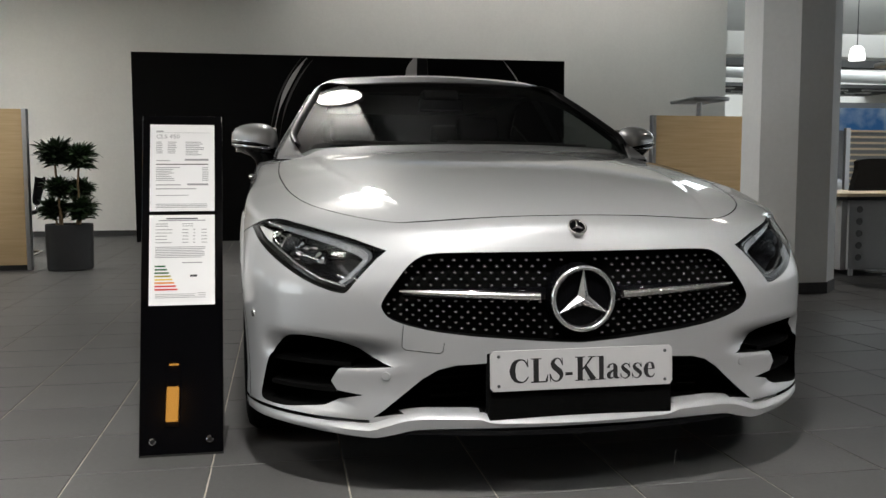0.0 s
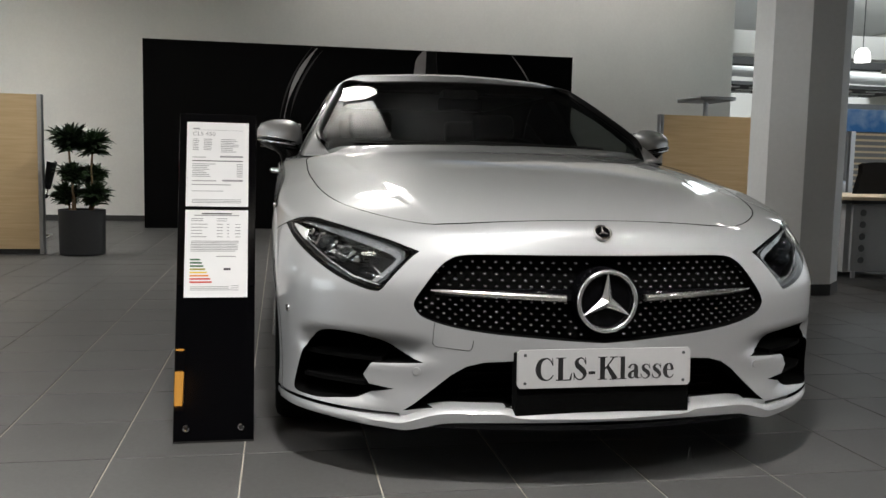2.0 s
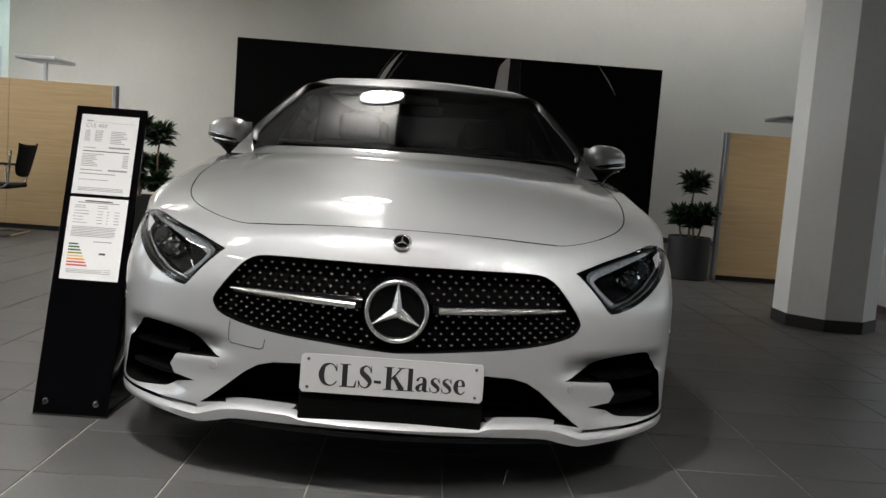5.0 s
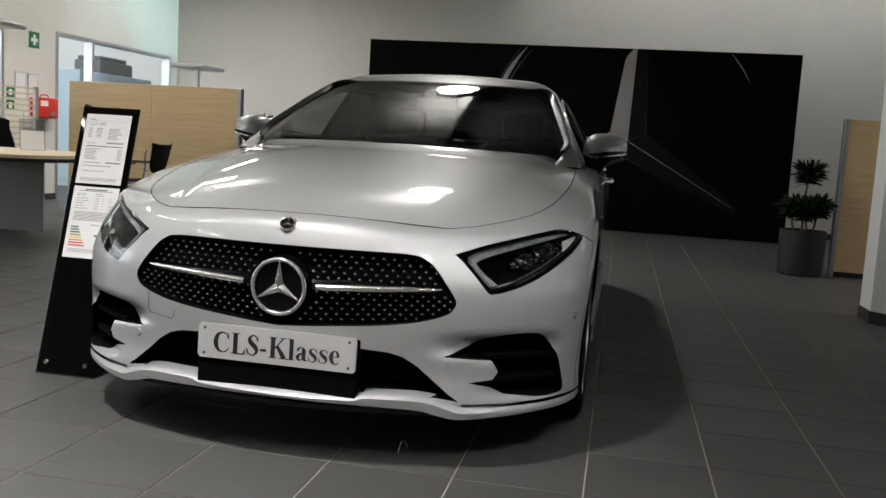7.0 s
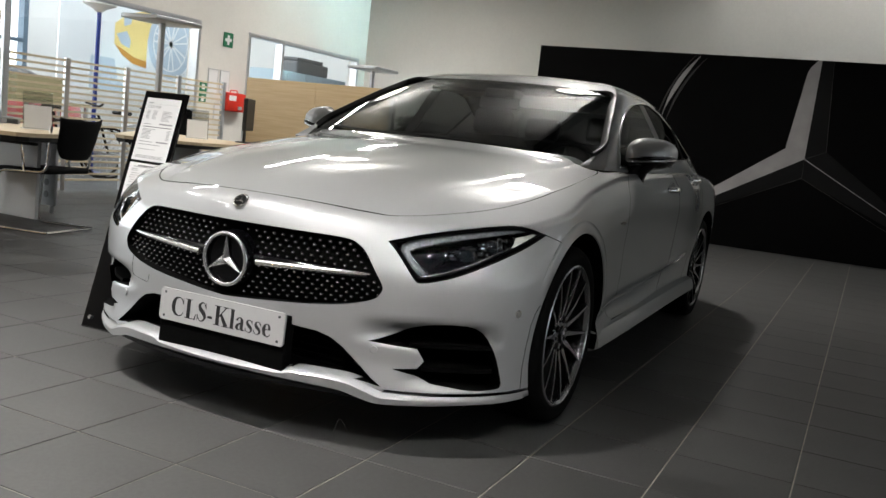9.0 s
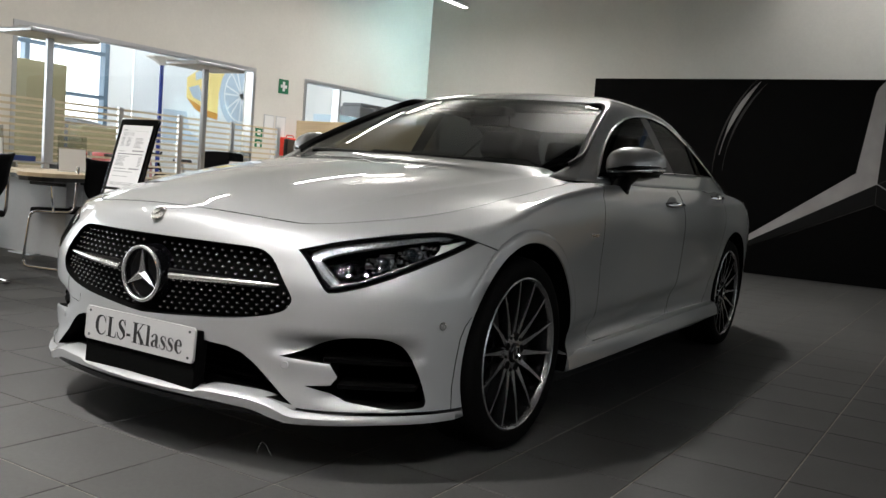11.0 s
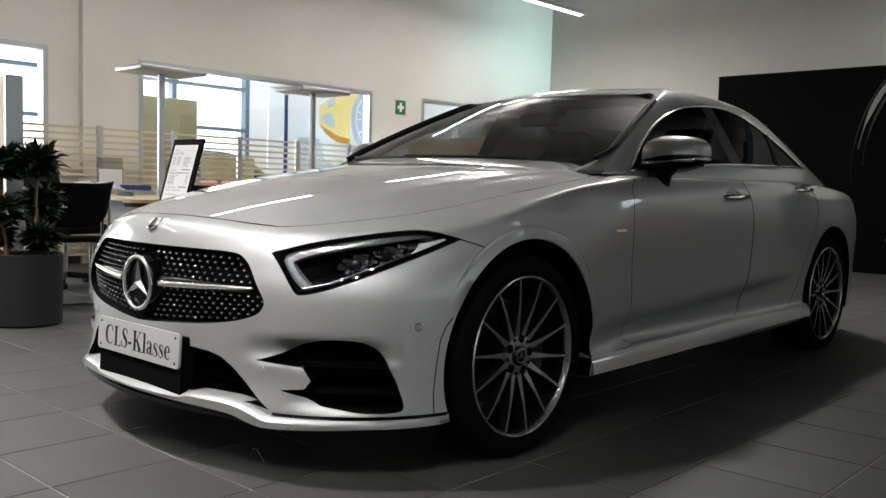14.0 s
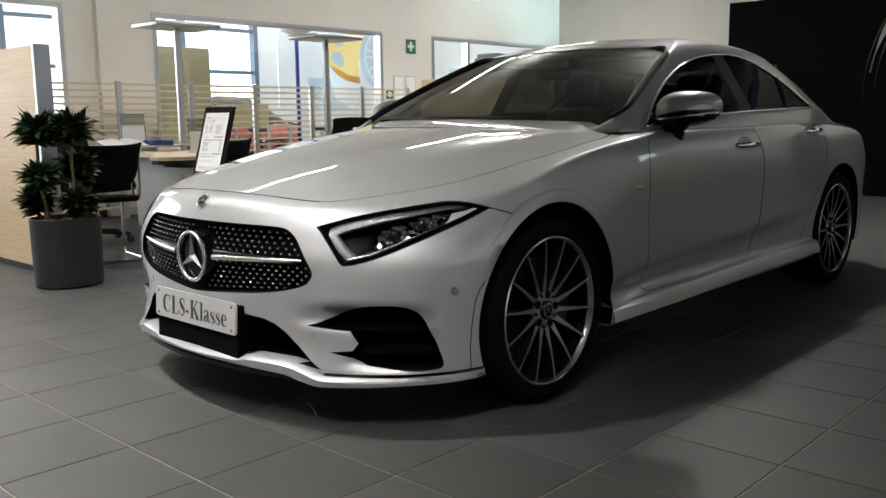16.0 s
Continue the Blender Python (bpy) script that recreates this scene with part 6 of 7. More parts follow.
dA = desk("curved maple desk with grey panels beside a partition", [(-5.75, 2.42), (-5.75, 1.30), (-4.15, 1.26), (-3.66, 0.98), (-3.40, 1.10), (-3.50, 1.45), (-3.95, 1.90), (-4.40, 2.30), (-4.75, 2.42)], -5.0, -4.53, 2.30, side=-1)
part("modesty_panel", box(bmesh.new(), 1.08, 1.11, -1.0, -0.2, 0.10, 0.685, 0.003), GREY_LAM, dA)
part("front_panel", box(bmesh.new(), 1.12, 2.12, -1.06, -1.03, 0.10, 0.684, 0.003), GREY_LAM, dA)
shelf = thing("desk_shelf", "low grey shelf standing along the back of a desk", "shelf", (-4.90, 1.66, 0.745))
part("shelf_top", box(bmesh.new(), -0.15, 0.15, -0.46, 0.44, 0.040, 0.056, 0.003), GREY_LAM, shelf)
for y in (-0.44, 0.0, 0.42):
    part("support", box(bmesh.new(), -0.14, 0.14, y - 0.01, y + 0.01, 0.0, 0.040, 0.002), GREY_LAM, shelf)
dB = desk("curved maple desk with grey panels before a wood partition", [(-5.5, 4.35), (-5.2, 3.85), (-4.2, 2.62), (-3.78, 2.70), (-3.55, 3.02), (-3.62, 3.60), (-3.95, 4.10), (-4.35, 4.35)], -5.05, -4.54, 4.03, side=-1)
part("modesty_panel", box(bmesh.new(), 0.66, 1.55, -0.915, -0.885, 0.05, 0.684, 0.003), GREY_LAM, dB)
dC = desk("curved maple desk with grey panels beside the white column", [(5.9, 5.2), (5.9, 3.68), (4.9, 3.66), (4.1, 3.62), (3.90, 3.75), (3.98, 4.2), (4.3, 4.9), (4.7, 5.2)], 4.05, 4.64, 3.72, z=0.72, side=1)
part("pedestal", box(bmesh.new(), -1.90, -1.32, -1.46, -0.9, 0.05, 0.655, 0.003), GREY_LAM, dC)

# ---- chairs ----
def visitor_chair(x, y, rz, label="black mesh-back visitor chair on a chrome cantilever frame"):
    """Faces its own -y."""
    t = thing("chair", label, "chair", (x, y, 0), rz, group="visitor chairs")
    for s in (1, -1):
        path = rounded_path([(0.24 * s, 0.22, 0.80), (0.24 * s, 0.20, 0.46), (0.25 * s, -0.21, 0.44), (0.26 * s, -0.26, 0.015), (0.26 * s, 0.24, 0.015)], 0.07)
        part("side_frame", tube(bmesh.new(), path, 0.011, 8), CHROME, t, smooth=80)
        part("armrest", box(bmesh.new(), 0.262 * s - 0.025, 0.262 * s + 0.025, -0.20, 0.12, 0.645, 0.668, 0.010, segments=3), BLACK_MAT, t)
        part("arm_post", tube(bmesh.new(), rounded_path([(0.255 * s, 0.02, 0.45), (0.265 * s, 0.0, 0.645)], 0.02), 0.010, 8), CHROME, t)
    part("cross_bar", tube(bmesh.new(), [(-0.26, 0.24, 0.015), (0.26, 0.24, 0.015)], 0.011, 8), CHROME, t)
    bm = box(bmesh.new(), -0.235, 0.235, -0.24, 0.22, 0.445, 0.49, 0.02, segments=4)
    for v in bm.verts:
        v.co.z -= 0.02 * (v.co.y < -0.15)
    part("seat", bm, FABRIC, t, smooth=60)
    bm = bmesh.new()
    n, grid = 14, []
    for i in range(n + 1):
        column = []
        for k in range(11):
            f = k / 10
            wide = 0.200 + 0.036 * f + 0.010 * max(f - 0.8, 0.0) / 0.2 - 0.040 * max(0.7 - 2 * f, 0.0) ** 2 / 0.49
            u = wide * (2 * i / n - 1)
            dip = -0.018 * (2 * i / n - 1) ** 4 * abs(f - 0.5) * 2
            column.append(bm.verts.new((u, 0.225 + 0.075 * f + 0.05 * (1 - (u / 0.24) ** 2), 0.555 + 0.30 * f - dip)))
        grid.append(column)
    for a, b in zip(grid, grid[1:]):
        for k in range(10):
            bm.faces.new((a[k], b[k], b[k + 1], a[k + 1]))
    o = part("backrest", bm, FABRIC, t, "black mesh backrest", smooth=80)
    m = o.modifiers.new("thickness", "SOLIDIFY")
    m.thickness = 0.012
    return t


visitor_chair(-3.775, 1.555, -78)
visitor_chair(-3.52, 0.47, -98)
visitor_chair(-4.0, 5.0, -84)
visitor_chair(-3.75, 7.35, -86)


def office_chair(x, y, rz):
    t = thing("office_chair", "black high-backed swivel chair behind a desk", "chair", (x, y, 0), rz)
    part("seat", box(bmesh.new(), -0.25, 0.25, -0.25, 0.24, 0.44, 0.52, 0.03, segments=4), FABRIC, t, smooth=60)
    bm = bmesh.new()
    prism(bm, smooth_outline([(-0.29, 0.56), (-0.25, 0.93), (-0.21, 1.03), (0.21, 1.03), (0.25, 0.93), (0.29, 0.56)], 3), 0.22, 0.28, "y")
    part("backrest", bm, FABRIC, t)
    part("column", lathe(bmesh.new(), [(0.03, 0.09), (0.025, 0.44)], 16), CHROME, t)
    for k in range(5):
        a = radians(72 * k)
        part("leg", tube(bmesh.new(), [(0, 0, 0.10), (0.28 * math.cos(a), 0.28 * math.sin(a), 0.07)], [0.025, 0.016], 8), BLACK_MAT, t)
        bm = bmesh.new()
        lathe(bm, [(0.028, -0.02), (0.028, 0.02)], 16, Matrix.Translation((0.28 * math.cos(a), 0.28 * math.sin(a), 0.030)) @ Matrix.Rotation(radians(90), 4, "X"))
        part("castor", bm, BLACK_MAT, t)


office_chair(5.14, 4.55, 8)
office_chair(-4.52, 0.92, 190)
office_chair(3.75, 6.5, 30)
office_chair(-5.60, 4.75, 41)

# ---- things on the desks ----
ACRYLIC = glass("clear_acrylic", (0.80, 0.82, 0.82))


def desk_card(x, y, z, rz):
    t = thing("brochure_stand", "slanted clear brochure holder with white sheet", "stand", (x, y, z), rz)
    lean = Matrix.Rotation(radians(-14), 4, "X")
    part("holder", box(bmesh.new(), -0.11, 0.11, 0.0, 0.004, 0.0, 0.30, 0.001, lean), ACRYLIC, t, "clear acrylic holder").visible_shadow = False
    part("sheet", box(bmesh.new(), -0.10, 0.10, -0.004, -0.001, 0.01, 0.19, 0.0005, lean), PAPER, t, "white sheet")
    part("foot", boxes((-0.11, 0.11, 0.0, 0.10, 0.0, 0.004)), PAPER, t)


for x, y, z, rz in ((-4.03, 1.68, 0.745, 62), (-4.32, 3.80, 0.745, 45), (-4.99, 1.56, 0.801, 70)):
    desk_card(x, y, z, rz)
def magazine(x, y, z, rz, tilt):
    """Lies open: two bowed halves with a fold between them."""
    bm = bmesh.new()
    rows = []
    for k in range(13):
        u = k / 6 - 1
        h = 0.006 + 0.022 * math.sin(math.pi * min(abs(u), 1.0) ** 0.6)
        rows.append([bm.verts.new((0.13 * w, 0.20 * u, h + q)) for w in (-1, 1) for q in (0.0, -0.005)])
    for p, q in zip(rows, rows[1:]):
        for i, j in ((0, 2), (2, 3), (3, 1), (1, 0)):
            bm.faces.new((p[i], p[j], q[j], q[i]))
    for p in (rows[0], rows[-1]):
        bm.faces.new((p[0], p[2], p[3], p[1]))
    bmesh.ops.recalc_face_normals(bm, faces=bm.faces[:])
    tagged(new("magazine", mesh_of(bm, "magazine", PAPER)), "white magazine lying open on a grey desk shelf", "magazine").matrix_world = pose(x, y, z, 0, tilt, rz)


magazine(-4.90, 1.41, 0.815, -4, 12)
BLUE = material("blue_folder", (0.02, 0.05, 0.22), 0.4, grain=0.05)
tagged(new("folder", mesh_of(boxes((-0.10, 0.10, -0.13, 0.13, 0, 0.045)), "folder", BLUE)), "dark blue folder lying on a desk", "folder").matrix_world = pose(-4.88, 1.73, 0.801, 0, 0, 86)


def monitor(x, y, z, rz):
    t = thing("monitor", "black flat monitor on a stand, seen from behind", "monitor", (x, y, z), rz)
    part("screen", box(bmesh.new(), -0.26, 0.26, -0.02, 0.02, 0.13, 0.46, 0.008), BLACK_MAT, t)
    part("neck", box(bmesh.new(), -0.03, 0.03, 0.02, 0.045, 0.0, 0.30, 0.004), BLACK_MAT, t)
    part("base", box(bmesh.new(), -0.12, 0.12, -0.08, 0.10, 0.0, 0.012, 0.004), BLACK_MAT, t)


monitor(-4.06, 4.27, 0.745, 120)

# ---- slatted screens before the glass ----
SLAT = material("cream_slat", (0.62, 0.52, 0.36), 0.5, grain=0.06, grain_size=30, stain=0.05)


def slat_screen(p0, p1, bays, z0=0.12, z1=1.43, rows=20):
    t = thing("slat_screen", "pale slatted wood screen on metal posts", "screen", (*p0, 0), math.degrees(math.atan2(p1[1] - p0[1], p1[0] - p0[0])), group="slat screens")
    length = math.hypot(p1[0] - p0[0], p1[1] - p0[1])
    for k in range(bays + 1):
        x = length * k / bays
        part("post", box(bmesh.new(), x - 0.03, x + 0.03, -0.02, 0.02, 0.0, z1 + 0.01, 0.004), ALU, t)
    shared = mesh_of(boxes((0.031, length / bays - 0.031, -0.012, 0.012, -0.011, 0.011)), "slat", SLAT)
    for k in range(bays):
        for r in range(rows):
            o = new("slat", shared)
            o.parent = t
            o.location = (length * k / bays, 0, z0 + (z1 - z0 - 0.02) * r / (rows - 1))
    return t


slat_screen((-6.10, 6.25), (-6.10, 1.15), 6)
slat_screen((5.35, 5.62), (8.2, 5.9), 3, z1=1.38)

# ---- signs and small things on the left wall ----
GREEN = material("sign_green", (0.01, 0.16, 0.07), 0.5, grain=0.02)
sign = thing("first_aid_sign", "green first-aid sign with white cross", "sign", (XL + 0.002, 6.68, 2.045))
part("board", box(bmesh.new(), 0, 0.006, -0.10, 0.10, -0.10, 0.10, 0.001), GREEN, sign)
bm = boxes((0.006, 0.0075, -0.065, 0.065, -0.022, 0.022), (0.006, 0.0075, -0.022, 0.022, 0.022, 0.065), (0.006, 0.0075, -0.022, 0.022, -0.065, -0.022))
part("cross", bm, PAPER, sign)
RED = material("signal_red", (0.62, 0.03, 0.015), 0.4, grain=0.03)
kit = thing("first_aid_case", "red first-aid case hung on the wall", "case", (XL + 0.002, 6.80, 1.20))
part("case", box(bmesh.new(), 0, 0.14, -0.20, 0.20, -0.13, 0.13, 0.02, segments=3), RED, kit, smooth=50)
part("label_strip", boxes((0.1405, 0.142, -0.17, -0.02, 0.02, 0.09)), PAPER, kit)
part("clasp", box(bmesh.new(), 0.14, 0.152, 0.02, 0.10, -0.10, -0.05, 0.004), ALU, kit)
part("carry_handle", tube(bmesh.new(), rounded_path([(0.07, -0.08, 0.13), (0.07, -0.07, 0.165), (0.07, 0.07, 0.165), (0.07, 0.08, 0.13)], 0.02), 0.008, 8), RED, kit)
for k, (y, z, w, h) in enumerate(((6.42, 1.45, 0.20, 0.34), (6.66, 1.46, 0.20, 0.32), (6.60, 1.04, 0.24, 0.24))):
    nb = thing("notice", "white notice sheet in a thin frame on the wall", "notice", (XL + 0.002, y, z))
    part("frame", box(bmesh.new(), 0, 0.008, -w / 2, w / 2, -h / 2, h / 2, 0.002), ALU, nb)
    part("sheet", boxes((0.0082, 0.0095, -w / 2 + 0.012, w / 2 - 0.012, -h / 2 + 0.012, h / 2 - 0.012)), PAPER, nb)
for z in (1.36, 1.20):
    sg = thing("exit_sign", "small green and white safety sign on the wall", "sign", (XL + 0.002, 6.24, z))
    part("board", box(bmesh.new(), 0, 0.005, -0.07, 0.07, -0.065, 0.065, 0.001), GREEN, sg)
    part("symbol", boxes((0.005, 0.0065, -0.03, 0.03, -0.035, 0.035)), PAPER, sg)
# pilaster between the openings
setting("trim", boxes((XL, XL + 0.08, 1.95, 2.48, 0, CEIL)), PLASTER, "shallow white wall pilaster", "pilaster")

# ---- lamps under the ceiling ----
def dish_lamp(x, y, z):
    t = thing("pendant_lamp", "round pendant ceiling lamp with bright opening, the rightmost one added for fill", "lamp", (x, y, z), group="pendant lamps")
    bm = bmesh.new()
    lathe(bm, [(0.30, 0.08 - DROP), (0.31, -DROP), (0.312, -DROP), (0.315, 0.09 - DROP), (0.30, 0.08 - DROP)], 40, cap=False)
    part("shade", bm, ALU, t, smooth=50)
    part("cord", tube(bmesh.new(), [(0, 0, 0), (0, 0, 0.07 - DROP)], 0.012, 8), BLACK_MAT, t)
    bm = bmesh.new()
    lathe(bm, [(0.001, 0.06 - DROP), (0.295, 0.055 - DROP), (0.295, 0.01 - DROP), (0.001, -0.005 - DROP)], 40, cap=False)
    part("glow_disc", bm, LAMP_GLOW, t)


for x, y, z, _, _ in DISHES:
    dish_lamp(x, y, z)


def spot_lamp(at, aim):
    m = look(at, aim)
    t = tagged(new("spot_lamp"), "small cylindrical ceiling spot lamp out of view, lit to brighten the car's nose", "lamp", "spot lamps")
    t.matrix_world = m
    bm = bmesh.new()
    lathe(bm, [(0.062, -0.006), (0.066, 0.0), (0.066, 0.12), (0.03, 0.14)], 28, cap=False)
    part("housing", bm, ALU, t, smooth=40)
    part("glow_disc", lathe(bmesh.new(), [(0.001, 0.004), (0.060, 0.004), (0.060, 0.010)], 28), LAMP_GLOW, t)
    top = CEIL + (0.9 if at[0] > -0.4 else 0.0)
    up = m.inverted() @ Vector((at[0], at[1], top))
    part("stalk", tube(bmesh.new(), [m.inverted() @ (Vector(at) - (Vector(aim) - Vector(at)).normalized() * 0.13), up], 0.012, 8), ALU, t)


for at, aim, _, _ in SPOTS:
    spot_lamp(at, aim)


def tube_lamp(x, y, z, length, rz):
    t = thing("tube_lamp", "slim linear ceiling lamp with glowing tube", "lamp", (x, y, z), rz, group="tube lamps")
    part("housing", box(bmesh.new(), -length / 2, length / 2, -0.05, 0.05, 0.0, 0.06, 0.008), ALU, t)
    part("tube", box(bmesh.new(), -length / 2 + 0.03, length / 2 - 0.03, -0.035, 0.035, -0.012, 0.0, 0.004), TUBE_GLOW, t)
    for x_ in (-length / 2 + 0.2, length / 2 - 0.2):
        part("wire", tube(bmesh.new(), [(x_, 0, 0.06), (x_, 0, CEIL + (0.9 if x > -0.4 else 0.0) - z)], 0.003, 6), ALU, t)


# housing of the added wall washer, out of view
washer = thing("wall_washer", "long slim ceiling lamp added out of view to brighten the wall", "lamp", (2.9, 9.25, CEIL + 0.58))
part("housing", box(bmesh.new(), -3.28, 3.35, -0.06, 0.03, 0.0, 0.07, 0.008), ALU, washer)
for x in (-2.5, 2.5):
    part("stalk", tube(bmesh.new(), [(x, 0, 0.07), (x, 0, 0.32)], 0.008, 8), ALU, washer)
for x, y, z, l in TUBES:
    tube_lamp(x, y, z, l, 90)

# ---- the bright hall behind the glass ----
HALL_WHITE = material("hall_white", (0.80, 0.80, 0.78), 0.8, grain=0.02, stain=0.03)
FRAME_BLUE = material("blue_grey_frame", (0.12, 0.17, 0.22), 0.4, 0.3, grain=0.05)
X2 = -13.0
setting("wall_hall_end", boxes((X2 - 0.2, XL - 0.2, 13.2, 13.4, 0, CEIL)), HALL_WHITE, "white wall of the bright hall", "wall")
setting("wall_hall_front", boxes((X2 - 0.2, XL - 0.2, -6.2, -6.0, 0, CEIL)), HALL_WHITE, "white wall of the bright hall", "wall")
bm = bmesh.new()
box(bm, X2 - 0.2, X2, -6.0, 13.2, 0, 0.35)
box(bm, X2 - 0.2, X2, -6.0, 13.2, 3.7, CEIL)
box(bm, X2 - 0.2, X2, 8.6, 13.2, 0.35, 3.7)
setting("wall_hall_window", bm, HALL_WHITE, "white wall with a broad glass front", "wall")
SKY_GLOW = glow("sky_glow", (0.92, 0.97, 1.0), 2.0)
setting("backdrop", boxes((X2 - 1.2, X2 - 1.15, -7, 13.4, -0.1, 5.5)), SKY_GLOW, "bright overcast sky outside", "sky")
front = tagged(new("window_4"), "broad glass front with blue-grey metal bars", "window", "", "structure")
front.location = (X2, 0, 0)
for y in np.arange(-5.0, 8.7, 1.7):
    part("window_frame", boxes((-0.12, 0.04, y - 0.05, y + 0.05, 0.35, 3.7)), FRAME_BLUE, front)
for z in (0.40, 1.15, 2.0, 2.85, 3.6):
    part("bar", boxes((-0.10, 0.03, -6, 8.6, z - 0.035, z + 0.035)), FRAME_BLUE, front)
# mural of a yellow car's nose and wheel
mural = thing("mural", "wall picture of a yellow car nose and wheel", "picture", (-11.0, 9.9, 2.2))
YELLOW = material("mural_yellow", (0.90, 0.72, 0.28), 0.5, grain=0.05, stain=0.06)
M_BLUE = material("mural_blue", (0.50, 0.60, 0.70), 0.5, grain=0.05, stain=0.08)
M_PALE = material("mural_pale", (0.80, 0.84, 0.87), 0.5, grain=0.03, stain=0.05)
M_ORANGE = material("mural_orange", (0.60, 0.28, 0.05), 0.5, grain=0.05)
part("board", boxes((-0.03, 0, -2.2, 1.2, -1.0, 0.95)), M_PALE, mural)
def mur(points, mat, name, d):
    b = bmesh.new()
    prism(b, points, 0.0, d, "x")
    part(name, b, mat, mural)
mur([(-0.98, 0.26), (-0.68, 0.47), (-0.26, 0.60), (0.20, 0.68), (0.02, 0.50), (-0.08, 0.35), (-0.16, 0.06), (-0.16, -0.47), (-0.50, -0.42), (-0.76, -0.30), (-0.97, -0.11)], YELLOW, "car_nose", 0.003)
mur([(-0.97, -0.11), (-0.76, -0.30), (-0.50, -0.42), (-0.16, -0.47), (-0.16, -0.34), (-0.48, -0.30), (-0.72, -0.20)], M_ORANGE, "bumper_edge", 0.004)
mur([(-0.78, 0.39), (-0.56, 0.48), (-0.60, 0.30), (-0.76, 0.24)], M_BLUE, "head_lamp", 0.005)
mur([(-0.93, 0.08), (-0.69, 0.16), (-0.58, 0.0), (-0.60, -0.15), (-0.81, -0.09)], M_BLUE, "air_vent", 0.005)
mur([(-1.5, -1.0), (-1.5, -0.38), (-0.95, -0.38), (-0.85, -0.75), (-0.4, -1.0)], M_BLUE, "shade", 0.004)
def mural_ring(ry, rz, mat, name, d):
    mur([(0.46 + ry * math.cos(a), 0.08 + rz * math.sin(a)) for a in np.linspace(0, 2 * math.pi, 40, endpoint=False)], mat, name, d)


mural_ring(0.60, 0.68, M_BLUE, "tyre", 0.006)
mural_ring(0.48, 0.55, M_PALE, "rim", 0.008)
mural_ring(0.45, 0.515, M_BLUE, "rim_inside", 0.010)
for k in range(7):
    a = 2 * math.pi * k / 7 + 0.3
    d = (math.cos(a), math.sin(a))
    for s in (-0.16, 0.16):
        e = (math.cos(a + s), math.sin(a + s))
        n = (-d[1] * 0.018, d[0] * 0.018)
        mur([(0.46 + n[0], 0.08 + n[1]), (0.46 + 0.47 * e[0] + n[0], 0.08 + 0.54 * e[1] + n[1]), (0.46 + 0.47 * e[0] - n[0], 0.08 + 0.54 * e[1] - n[1]), (0.46 - n[0], 0.08 - n[1])], M_PALE, "spoke", 0.012)
# olive cupboard wall, blue lamp pole
OLIVE = material("olive_board", (0.36, 0.33, 0.20), 0.6, grain=0.04, stain=0.05)
tagged(new("cupboard", mesh_of(box(bmesh.new(), -8.4, -8.0, 3.30, 4.32, 0.0, 2.0, 0.01), "cupboard", OLIVE)), "tall olive-beige cupboard in the bright hall", "cupboard")
tagged(new("armchair", mesh_of(box(bmesh.new(), -7.6, -6.9, 2.0, 2.75, 0.0, 1.15, 0.2, segments=5), "armchair", OLIVE, 60)), "brown rounded high-backed armchair behind the slats", "armchair")
pole = thing("blue_floor_lamp", "slim blue floor lamp with pale dish", "floor lamp", (-8.0, 5.82, 0))
M_DEEP = material("deep_blue", (0.01, 0.03, 0.22), 0.4, grain=0.03)
part("pole", lathe(bmesh.new(), [(0.03, 0.02), (0.03, 2.26)], 16), M_DEEP, pole)
part("dish", lathe(bmesh.new(), [(0.04, 2.22), (0.10, 2.27), (0.22, 2.32), (0.23, 2.34)], 24), HALL_WHITE, pole, smooth=40)
part("base", lathe(bmesh.new(), [(0.16, 0.0), (0.16, 0.02)], 24), M_DEEP, pole)


def parked_car(x, y, rz, paint, label):
    t = thing("parked_car", label, "car", (x, y, 0), rz, group="parked cars")
    for name, me, mat in (("body", shell, paint), ("cabin", cab, BLACK_GLOSS)):
        m2 = me.copy()
        m2.materials.clear()
        m2.materials.append(mat)
        m2.materials.append(BLACK_VOID)
        o = new(name, m2)
        o.parent = t
    for sx in (-1, 1):
        for yy in (0.0, 2.939):
            part("wheel", lathe(bmesh.new(), [(0.21, -0.1), (0.33, -0.1), (0.335, 0.0), (0.33, 0.1), (0.24, 0.115), (0.21, 0.10)], 32, Matrix.Translation((0.84 * sx, yy, 0.335)) @ Matrix.Rotation(radians(90 * sx), 4, "Y")), RUBBER, t, smooth=40)
            part("hub_cap", lathe(bmesh.new(), [(0.23, 0.0), (0.23, 0.012), (0.06, 0.03)], 24, Matrix.Translation((0.925 * sx, yy, 0.335)) @ Matrix.Rotation(radians(90 * sx), 4, "Y")), RIM_FACE, t, smooth=40)
    return t


RED_PAINT = material("red_paint", (0.50, 0.035, 0.025), 0.3, coat=1.0, grain=0.02)
WHITE_PAINT = material("white_paint", (0.75, 0.75, 0.75), 0.3, coat=1.0, grain=0.02)
parked_car(-9.4, 3.6, 20, RED_PAINT, "red coupe parked in the bright hall")
parked_car(8.6, 11.6, 70, WHITE_PAINT, "white coupe parked in the hall behind")


